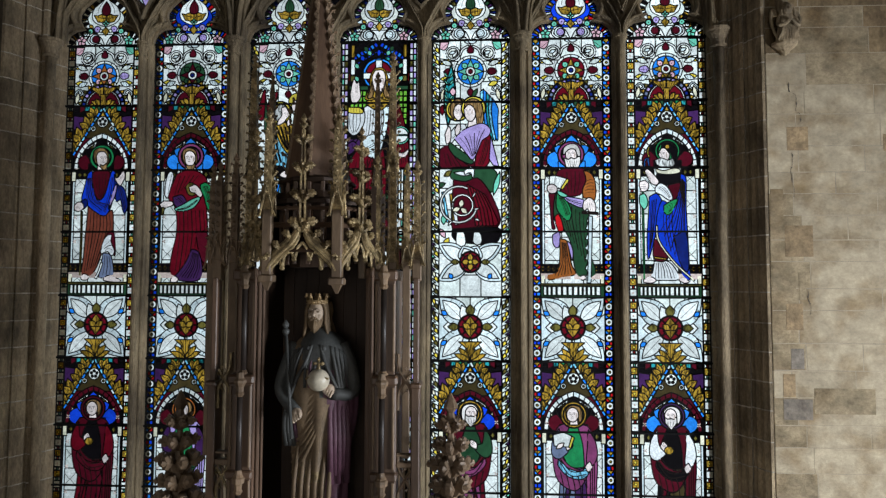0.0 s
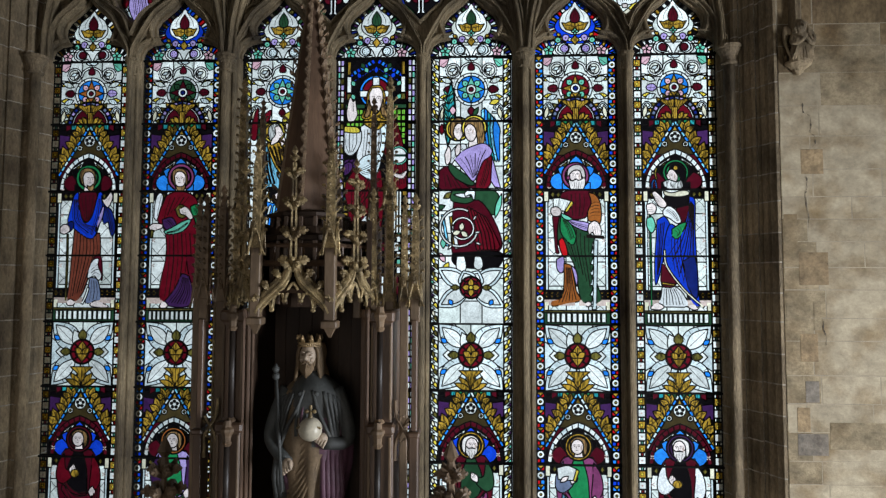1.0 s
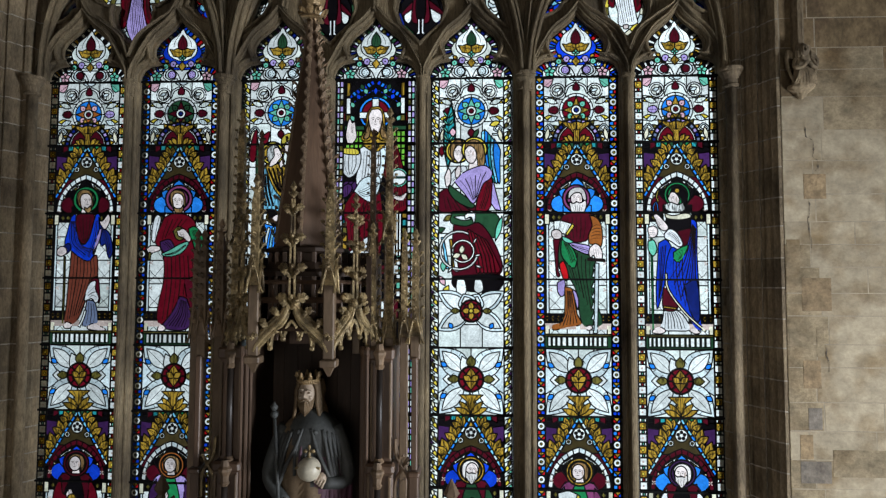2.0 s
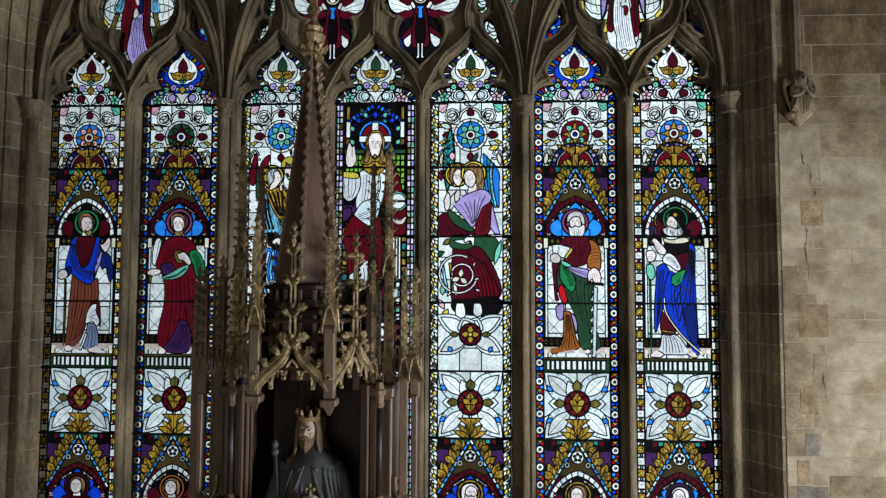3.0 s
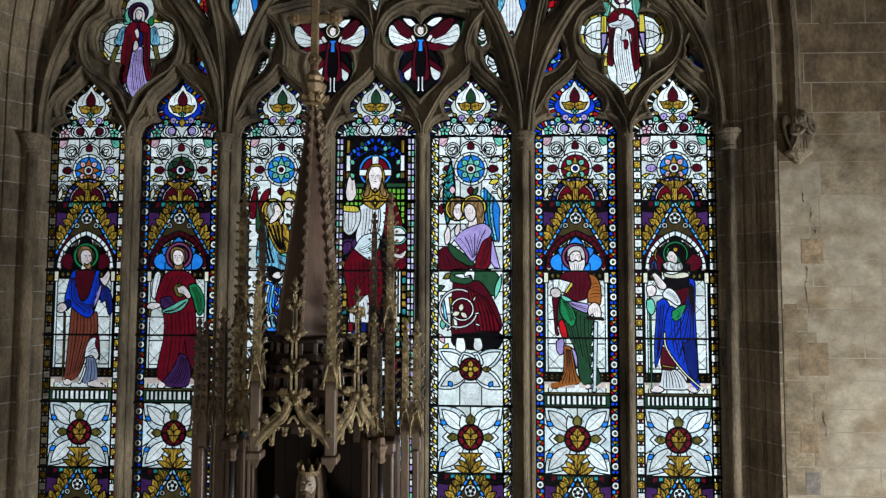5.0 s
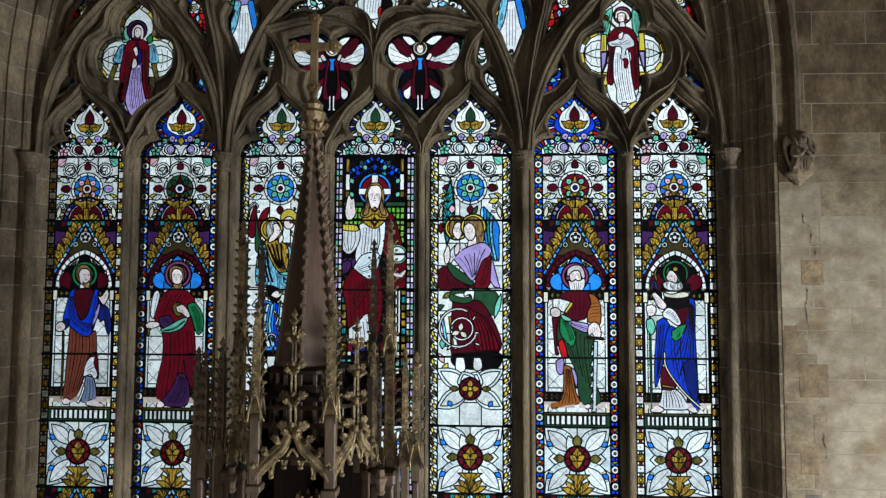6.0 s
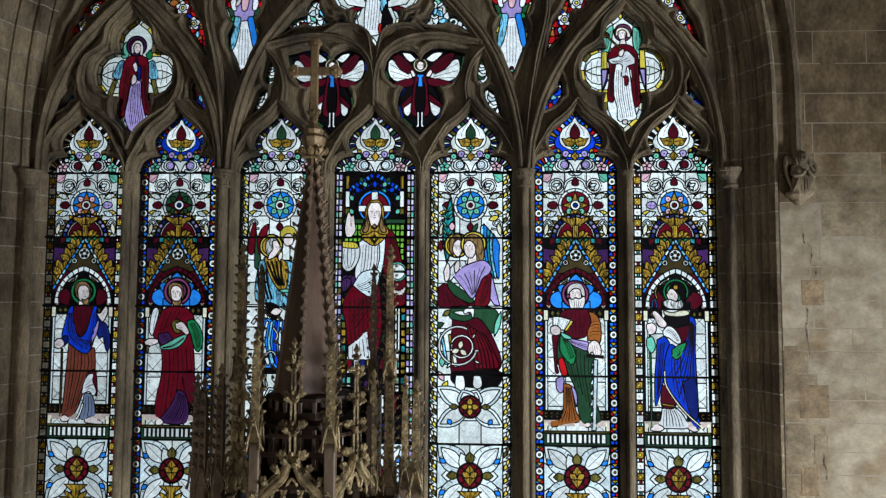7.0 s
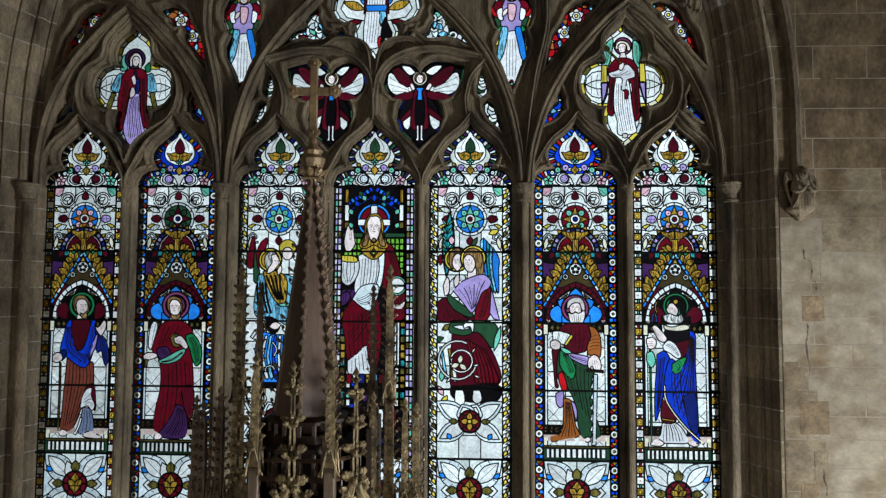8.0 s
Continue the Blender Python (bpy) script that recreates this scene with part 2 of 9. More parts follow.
def bm_lathe(bm, centre, profile, n=8, turn=0.0, mat=0, squash=1.0, lean=None):
    """A turned form: profile of (radius, height) about an upright axis."""
    cx, cy, cz = centre
    rings = []
    for r, h in profile:
        ring = []
        for i in range(n):
            a = turn + 2 * math.pi * i / n
            dx, dy = (lean(h) if lean else (0, 0))
            ring.append(bm.verts.new((cx + dx + r * math.cos(a), cy + dy + r * math.sin(a) * squash, cz + h)))
        rings.append(ring)
    for a, b in zip(rings, rings[1:]):
        for i in range(n):
            f = bm.faces.new((a[i], a[(i + 1) % n], b[(i + 1) % n], b[i]))
            f.material_index = mat
    for ring, flip in ((rings[0], True), (rings[-1], False)):
        f = bm.faces.new(ring[::-1] if flip else ring)
        f.material_index = mat
    return bm


def bm_tube(bm, points, radius, n=6, mat=0, taper=None):
    """A round rod along a line of points."""
    pts = [Vector(p) for p in points]
    rings = []
    for i, p in enumerate(pts):
        d = (pts[min(i + 1, len(pts) - 1)] - pts[max(i - 1, 0)]).normalized()
        side = d.cross(Vector((0, 1, 0)))
        if side.length < 0.05:
            side = d.cross(Vector((1, 0, 0)))
        side.normalize()
        up = side.cross(d)
        r = radius if taper is None else radius * (1 + (taper - 1) * i / (len(pts) - 1))
        rings.append([bm.verts.new(p + (side * math.cos(2 * math.pi * k / n) + up * math.sin(2 * math.pi * k / n)) * r) for k in range(n)])
    for a, b in zip(rings, rings[1:]):
        for k in range(n):
            bm.faces.new((a[k], a[(k + 1) % n], b[(k + 1) % n], b[k])).material_index = mat
    bm.faces.new(rings[0][::-1]).material_index = mat
    bm.faces.new(rings[-1]).material_index = mat
    return bm


def bm_ball(bm, centre, radii, mat=0, u=10, v=7):
    made = bmesh.ops.create_uvsphere(bm, u_segments=u, v_segments=v, radius=1.0)
    for w in made["verts"]:
        w.co = Vector((centre[0] + w.co.x * radii[0], centre[1] + w.co.y * radii[1], centre[2] + w.co.z * radii[2]))
    for f in {f for w in made["verts"] for f in w.link_faces}:
        f.material_index = mat
    return bm


# ---------------------------------------------------------------- flat outlines (x, z)
def rect(x0, z0, x1, z1):
    return [(x0, z0), (x1, z0), (x1, z1), (x0, z1)]


def circle(x, z, r, n=14, sz=1.0, a0=0.0):
    return [(x + r * math.cos(a0 + 2 * math.pi * i / n), z + r * sz * math.sin(a0 + 2 * math.pi * i / n)) for i in range(n)]


def petal(x, z, length, width, angle, n=5):
    """A pointed leaf from (x, z) outwards at angle in degrees."""
    a = radians(angle)
    up = [(length * i / n, width / 2 * math.sin(math.pi * i / n)) for i in range(n + 1)]
    pts = up + [(u, -w) for u, w in up[-2:0:-1]]
    return [(x + u * math.cos(a) - w * math.sin(a), z + u * math.sin(a) + w * math.cos(a)) for u, w in pts]


def ribbon(points, width):
    """A band of even width along a line."""
    pts = [Vector(p) for p in points]
    lft, rgt = [], []
    for i, p in enumerate(pts):
        d = (pts[min(i + 1, len(pts) - 1)] - pts[max(i - 1, 0)]).normalized()
        s = Vector((-d.y, d.x)) * width / 2
        lft.append(tuple(p + s)), rgt.append(tuple(p - s))
    return lft + rgt[::-1]


def arc(x, z, r, a0, a1, n=8):
    return [(x + r * math.cos(radians(a0 + (a1 - a0) * i / n)), z + r * math.sin(radians(a0 + (a1 - a0) * i / n))) for i in range(n + 1)]


def pointed(x, z, half, rise, n=6):
    """A pointed arch outline standing on z."""
    rad = (half * half + rise * rise) / (2 * half)
    end = math.asin(min(1, rise / rad))
    right = [(x + half - rad + rad * math.cos(end * i / n), z + rad * math.sin(end * i / n)) for i in range(n + 1)]
    return right + [(2 * x - px, pz) for px, pz in right[-2::-1]]


def mirrored(poly, x=0.0):
    return [(2 * x - px, pz) for px, pz in poly][::-1]


def smooth_line(points, n=6):
    """A smooth curve through the points."""
    P = [Vector(p) for p in points]
    P = [P[0] * 2 - P[1]] + P + [P[-1] * 2 - P[-2]]
    out = []
    for i in range(1, len(P) - 2):
        for k in range(n):
            t = k / n
            out.append(tuple(0.5 * ((2 * P[i]) + (P[i + 1] - P[i - 1]) * t + (2 * P[i - 1] - 5 * P[i] + 4 * P[i + 1] - P[i + 2]) * t * t
                             + (3 * P[i] - P[i - 1] - 3 * P[i + 1] + P[i + 2]) * t ** 3)))
    out.append(tuple(P[-2]))
    return out


def grown(poly, d):
    """The outline moved outwards by d."""
    n = len(poly)
    area = sum(poly[i][0] * poly[(i + 1) % n][1] - poly[(i + 1) % n][0] * poly[i][1] for i in range(n))
    s = 1 if area > 0 else -1
    out = []
    for i in range(n):
        a, p, b = Vector(poly[i - 1]), Vector(poly[i]), Vector(poly[(i + 1) % n])
        e1, e2 = (p - a), (b - p)
        if e1.length < 1e-7 or e2.length < 1e-7:
            out.append(tuple(p)); continue
        e1.normalize(), e2.normalize()
        n1, n2 = Vector((e1.y, -e1.x)) * s, Vector((e2.y, -e2.x)) * s
        m = n1 + n2
        if m.length < 0.3:
            m = n1
        m.normalize()
        k = d / max(0.5, m.dot(n1))
        out.append((p.x + m.x * k, p.y + m.y * k))
    return out


def partition(polys):
    """Cuts overlapping outlines into triangles; each triangle lists the outlines that cover it."""
    verts, edges = [], []
    for p in polys:
        k, n = len(verts), len(p)
        verts += [Vector(q) for q in p]
        edges += [(k + i, k + (i + 1) % n) for i in range(n)]
    v, e, f = delaunay_2d_cdt(verts, edges, [], 0, 1e-5)[:3]
    xy = np.array([(q.x, q.y) for q in v])
    mid = xy[np.array([t[:3] for t in f])].mean(axis=1)
    cover = [[] for _ in f]
    for number, p in enumerate(polys):
        q = np.array(p)
        near = np.where(np.all((mid > q.min(axis=0)) & (mid < q.max(axis=0)), axis=1))[0]
        if not len(near):
            continue
        x, y = mid[near, 0][:, None], mid[near, 1][:, None]
        x0, y0, x1, y1 = q[:, 0], q[:, 1], np.roll(q[:, 0], -1), np.roll(q[:, 1], -1)
        rise = np.where(y1 == y0, 1e-12, y1 - y0)
        odd = (((y0 > y) != (y1 > y)) & (x < x0 + (y - y0) / rise * (x1 - x0))).sum(axis=1) % 2
        for i in near[odd == 1]:
            cover[i].append(number)
    return v, [t for t in f], cover


def pierced(name, outline, holes, y_front, y_back, material, parent=None):
    """A slab in the plane of the wall with openings right through it."""
    v, f, of = partition([outline] + holes)
    keep = [t for t, o in zip(f, of) if 0 in o and len(o) == 1]
    count = {}
    for t in keep:
        for i in range(len(t)):
            a, b = t[i], t[(i + 1) % len(t)]
            count[(a, b)] = 1
    n = len(v)
    verts = [(p.x, y_front, p.y) for p in v] + [(p.x, y_back, p.y) for p in v]
    faces = [tuple(t) for t in keep] + [tuple(i + n for i in t[::-1]) for t in keep]
    faces += [(b, a, a + n, b + n) for a, b in count if (b, a) not in count]
    return mesh_object(name, verts, faces, material, parent)


def swept(name, path, profile, material, parent=None, closed=False, smooth=False):
    """A moulding: profile of (outward, depth y) carried along a line (x, z)."""
    pts = [Vector(p) for p in path]
    n, m = len(pts), len(profile)
    verts = []
    for i, p in enumerate(pts):
        d1 = (p - pts[i - 1]).normalized() if i > 0 else (pts[1] - p).normalized()
        d2 = (pts[i + 1] - p).normalized() if i < n - 1 else d1
        nn = Vector((d1.y, -d1.x)) + Vector((d2.y, -d2.x))
        nn.normalize()
        k = 1 / max(0.4, nn.dot(Vector((d1.y, -d1.x))))
        for o, y in profile:
            verts.append((p.x + nn.x * o * k, y, p.y + nn.y * o * k))
    faces = []
    for i in range(n - 1):
        for j in range(m if closed else m - 1):
            j2 = (j + 1) % m
            faces.append((i * m + j, i * m + j2, (i + 1) * m + j2, (i + 1) * m + j))
    if closed:
        faces += [tuple(range(m - 1, -1, -1)), tuple((n - 1) * m + j for j in range(m))]
    return mesh_object(name, verts, faces, material, parent, smooth=smooth)


def thing(name, label, category, kind="", group="", place=(0, 0, 0)):
    ob = tagged(new(name), label, category, group, kind)
    ob.location = place
    return ob

# ---------------------------------------------------------------- the room
def arch_line(extra=0.0, n=22, bottom=SILL):
    """The window's outline: up one jamb, round the pointed arch, down the other (left to right)."""
    rad = ARCH_R + extra
    off = ARCH_R - HALF_SPAN
    top = math.acos(off / rad)
    right = [(CX - off + rad * math.cos(top * i / n), STILT + rad * math.sin(top * i / n)) for i in range(n + 1)]
    right = [(CX + HALF_SPAN + extra, bottom - extra), (CX + HALF_SPAN + extra, SPRING)] + right
    left = [(2 * CX - x, z) for x, z in right]
    return left[:-1] + right[::-1]


W, E, S, TOP = ROOM
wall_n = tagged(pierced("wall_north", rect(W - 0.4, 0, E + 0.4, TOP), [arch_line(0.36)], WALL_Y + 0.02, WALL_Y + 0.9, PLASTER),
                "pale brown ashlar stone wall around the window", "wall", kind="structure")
# Unseen walls, added: thick and dark to limit upward light and bounce.
for nm, pts, hole in (
        ("wall_east", [(E, S), (E, WALL_Y)], (-1.6, 0.8, 0.6, 3.5)),
        ("wall_west", [(W, S), (W, WALL_Y)], (-6.4, -3.6, 1.0, 4.2))):
    x = pts[0][0]
    x1 = x + 0.9 if x > 0 else x - 0.9
    b = bmesh.new()
    for y0, y1, z0, z1 in ((S, hole[0], 0, TOP), (hole[1], WALL_Y + 0.02, 0, TOP), (hole[0], hole[1], 0, hole[2]), (hole[0], hole[1], hole[3], TOP)):
        bm_box(b, min(x, x1), max(x, x1), y0, y1, z0, z1)
    tagged(part(nm, b, PLASTER), "unseen dark side wall with an added lamp opening", "wall", kind="structure")
b = bmesh.new()
for x0, x1, z0, z1 in ((W, -1.7, 0, TOP), (2.9, E, 0, TOP), (-1.7, 2.9, 0, 1.4), (-1.7, 2.9, 5.0, TOP)):
    bm_box(b, x0, x1, S - 0.9, S, z0, z1)
tagged(part("wall_south", b, PLASTER), "unseen dark end wall with an added lamp opening", "wall", kind="structure")
# Floor and ceiling are unseen too, dark so that little light bounces.
b = bmesh.new()
bm_box(b, W - 0.9, E + 0.9, S - 0.9, WALL_Y + 0.9, -0.2, 0)
tagged(part("floor", b, FLOOR), "unseen grey stone floor that closes the room", "floor", kind="structure")
b = bmesh.new()
bm_box(b, W - 0.9, E + 0.9, S - 0.9, WALL_Y + 0.9, TOP, TOP + 0.2)
tagged(part("ceiling", b, CEIL), "unseen dark ceiling that closes the room", "ceiling", kind="structure")
tagged(mesh_object("backdrop", [(-60, 34, -20), (60, 34, -20), (60, 34, 60), (-60, 34, 60)], [(0, 1, 2, 3)], bright),
       "bright overcast sky outside the window", "sky", kind="structure")

# ---------------------------------------------------------------- window stonework
window = thing("window_surround", "moulded brown stone arch and jambs of a great church window", "window arch", "structure", place=(CX, WALL_Y, SILL))
PROFILE = [(0.0, 5.36), (0.0, 5.17), (0.025, 5.15), (0.03, 5.11), (0.06, 5.085), (0.085, 5.10), (0.10, 5.06), (0.095, 5.02), (0.115, 4.98),
           (0.155, 4.97), (0.18, 5.0), (0.20, 4.985), (0.205, 4.94), (0.235, 4.90), (0.245, 4.86), (0.275, 4.84), (0.30, 4.865), (0.318, 4.84),
           (0.315, 4.80), (0.345, 4.765), (0.355, 4.715), (0.385, 4.69), (0.40, 4.665), (0.43, 4.66), (0.44, 4.70)]
PROFILE = [(o * 0.9, y) for o, y in PROFILE]
swept("jamb_bed", arch_line(0.0)[::-1], [(o + 0.0006, y + 0.0006) for o, y in PROFILE], LIME, window)


def even_steps(line, step):
    """The line cut into pieces of about one length, each a short line."""
    pieces, piece, run = [], [Vector(line[0])], 0.0
    for q in line[1:]:
        q = Vector(q)
        while True:
            p = piece[-1]
            left = step[len(pieces) % len(step)] - run
            d = (q - p).length
            if d < left:
                piece.append(q)
                run += d
                break
            cut = p.lerp(q, left / d)
            pieces.append(piece + [cut])
            piece, run = [cut], 0.0
    return pieces + [piece]


for piece in even_steps(arch_line(0.0)[::-1], (0.29, 0.31, 0.28, 0.30)):
    a, c = piece[0], piece[-1]
    if len(piece) < 2 or (c - a).length < 0.05:
        continue
    piece[0] = a + (piece[1] - a).normalized() * 0.0065
    piece[-1] = c + (piece[-2] - c).normalized() * 0.0065
    swept("moulded_stone", piece, PROFILE, JAMB, window)
HOOD = [(0.50, 4.70), (0.50, 4.62), (0.525, 4.575), (0.56, 4.56), (0.585, 4.58), (0.59, 4.615), (0.61, 4.70)]
swept("hood_mould", [p for p in arch_line(0.0, n=30)[::-1] if p[1] >= SPRING - 0.02], [(o + 0.01, y) for o, y in HOOD], JAMB, window)
for side in (-1, 1):
    b = bmesh.new()
    bm_lathe(b, (CX + side * (HALF_SPAN + 0.05), 4.985, SPRING - 0.20), [(0.062, 0), (0.084, 0.012), (0.084, 0.03), (0.066, 0.042), (0.072, 0.09), (0.10, 0.135), (0.108, 0.15), (0.108, 0.165), (0.125, 0.18), (0.125, 0.205), (0.09, 0.215)], 14)
    part("capital", b, JAMB, window, smooth=False)
    b = bmesh.new()
    bm_lathe(b, (CX + side * (HALF_SPAN + 0.05), 4.985, SILL), [(0.056, 0), (0.056, SPRING - 0.195 - SILL)], 14)
    part("jamb_shaft", b, JAMB, window, smooth=True)
b = bmesh.new()
bm_box(b, CX - HALF_SPAN - 0.5, CX + HALF_SPAN + 0.5, 4.6, 5.5, SILL - 0.12, SILL, 0.02)
part("sill", b, JAMB, window)

# carved corbels under the hood mould
def corbel(x):
    b = bmesh.new()
    z = SPRING - 0.06
    bm_lathe(b, (x, 4.64, z - 0.36), [(0.02, 0), (0.05, 0.03), (0.06, 0.05), (0.11, 0.085), (0.125, 0.10), (0.125, 0.125), (0.10, 0.135)], 12)
    bm_lathe(b, (x, 4.60, z - 0.235), [(0.10, 0), (0.092, 0.08), (0.075, 0.16), (0.082, 0.22), (0.07, 0.27), (0.03, 0.30)], 14, squash=0.85)
    bm_ball(b, (x - 0.012, 4.545, z + 0.085), (0.050, 0.055, 0.060), u=12, v=9)
    bm_ball(b, (x - 0.006, 4.575, z + 0.10), (0.064, 0.055, 0.066), u=12, v=9)
    bm_ball(b, (x - 0.014, 4.487, z + 0.075), (0.009, 0.012, 0.014), u=6, v=5)
    for k in (-1, 1):
        # folded wings, arms drawn in, hair
        for q in range(4):
            bm_tube(b, smooth_line([(x + k * 0.06, 4.63, z + 0.06), (x + k * (0.12 + 0.008 * q), 4.635 - 0.01 * q, z + 0.11 - 0.03 * q), (x + k * (0.135 - 0.006 * q), 4.63 - 0.01 * q, z - 0.02 - 0.035 * q), (x + k * (0.10 - 0.004 * q), 4.61 - 0.008 * q, z - 0.15 - 0.02 * q)], 4), 0.020, 6, taper=0.6)
        bm_tube(b, smooth_line([(x + k * 0.075, 4.575, z + 0.005), (x + k * 0.10, 4.54, z - 0.075), (x + k * 0.05, 4.50, z - 0.085), (x + k * 0.01, 4.485, z - 0.045)], 4), 0.024, 7, taper=0.7)
        for q in range(3):
            bm_tube(b, smooth_line([(x + k * (0.03 + 0.014 * q), 4.55 + 0.012 * q, z + 0.14), (x + k * (0.062 + 0.004 * q), 4.545 + 0.014 * q, z + 0.08), (x + k * (0.058 + 0.008 * q), 4.545 + 0.016 * q, z + 0.02)], 3), 0.014, 5, taper=0.7)
    for k in range(-4, 5):
        bm_tube(b, smooth_line([(x + k * 0.012, 4.53, z - 0.08), (x + k * 0.02 + 0.008 * math.sin(k), 4.515, z - 0.16), (x + k * 0.025, 4.515 + abs(k) * 0.008, z - 0.235)], 3), 0.0105, 5, taper=1.2)
    return tagged(part("corbel", b, JAMB), "weathered carved stone corbel ending the hood mould", "corbel", "hood corbels", "structure")


corbel(CX + HALF_SPAN + 0.58)
corbel(CX - HALF_SPAN - 0.58)

# lights and mullions, as offsets from the axis
LIGHTS = [-3.243, -2.185, -1.05, 0.0, 1.05, 2.185, 3.243]
HW = 0.450
MULLIONS = [(-2.714, 0), (-1.6175, 1), (-0.525, 0), (0.525, 0), (1.6175, 1), (2.714, 0)]


def mullion(x, major):
    hw = 0.1175 if major else 0.079
    front = 4.96 if major else 5.03
    root = thing("mullion", ("broad" if major else "slender") + " moulded stone mullion with a ringed capital", "mullion", "structure",
                 "window mullions", (x, 5.2, SILL))
    half = [(0, front), (0.020, front + 0.005), (0.032, front + 0.022), (0.028, front + 0.045), (0.036, front + 0.085), (hw * 0.52, front + 0.10), (hw * 0.60, front + 0.08),
            (hw * 0.76, front + 0.085), (hw * 0.80, front + 0.125), (hw * 0.93, front + 0.135), (hw, front + 0.16), (hw, 5.34)]
    prof = [(x - a, y) for a, y in half[::-1]] + [(x + a, y) for a, y in half[1:]]
    n = len(prof)
    verts = [(a, y, SILL) for a, y in prof] + [(a, y, SPRING) for a, y in prof]
    faces = [(i, (i + 1) % n, (i + 1) % n + n, i + n) for i in range(n)]
    mesh_object("shaft", verts, faces, STONE, root)
    b = bmesh.new()
    r = hw * 0.78
    bm_lathe(b, (x, front + 0.075, SPRING - 0.19), [(r * 0.62, 0), (r * 0.86, 0.012), (r * 0.86, 0.03), (r * 0.68, 0.04), (r * 0.72, 0.085), (r * 1.0, 0.125),
                                              (r * 1.1, 0.135), (r * 1.1, 0.155), (r * 1.28, 0.165), (r * 1.28, 0.195), (r * 1.0, 0.205)], 12)
    part("capital", b, STONE, root)
    return root


for dx, major in MULLIONS:
    mullion(CX + dx, major)


# ---------------------------------------------------------------- openings of the tracery
def light_head(x):
    """A cusped ogee head above the springing."""
    half = [(0.432, 6.33), (0.43, 6.41), (0.395, 6.485), (0.33, 6.53), (0.255, 6.545), (0.215, 6.555), (0.255, 6.60), (0.282, 6.67), (0.278, 6.735), (0.235, 6.81),
            (0.16, 6.875), (0.085, 6.94), (0.035, 6.995), (0.0, 7.05)]
    half = [(a * 1.042, z) for a, z in half]
    return [(x + a, z) for a, z in half] + [(x - a, z) for a, z in half[-2::-1]]


def light_shape(x):
    head = light_head(x)
    return [(x - HW, SILL + 0.004), (x + HW, SILL + 0.004)] + head


def quatrefoil(x):
    half = [(0.0, 8.15), (0.05, 8.09), (0.13, 8.03), (0.19, 7.96), (0.215, 7.86), (0.205, 7.77), (0.18, 7.735), (0.27, 7.735), (0.37, 7.69), (0.44, 7.60), (0.468, 7.49),
            (0.445, 7.36), (0.375, 7.27), (0.28, 7.225), (0.19, 7.225), (0.218, 7.13), (0.21, 7.04), (0.165, 6.93), (0.085, 6.855), (0.0, 6.785)]
    return [(x + a, z) for a, z in half] + [(x - a, z) for a, z in half[-2:0:-1]]


def seraph_opening(x, s):
    """A heart-shaped opening with a pointed tail, its outer lobe drawn out to a point."""
    pts = [(0.0, 7.62), (0.045, 7.69), (0.11, 7.735), (0.20, 7.75), (0.33, 7.73), (0.50, 7.685), (0.475, 7.55), (0.42, 7.43), (0.34, 7.335), (0.25, 7.30), (0.185, 7.305), (0.235, 7.22), (0.255, 7.11),
           (0.205, 6.95), (0.10, 6.86), (0.0, 6.765), (-0.09, 6.86), (-0.20, 6.96), (-0.25, 7.11), (-0.235, 7.22), (-0.19, 7.31), (-0.28, 7.325), (-0.36, 7.39), (-0.40, 7.50), (-0.375, 7.61),
           (-0.31, 7.69), (-0.21, 7.735), (-0.11, 7.72), (-0.045, 7.685)]
    return [(x + s * a, z) for a, z in pts][::s]


def blob(points, x, s):
    line = smooth_line(points + [points[0]], 4)[:-1]
    return [(x + s * a, z) for a, z in line][::s]


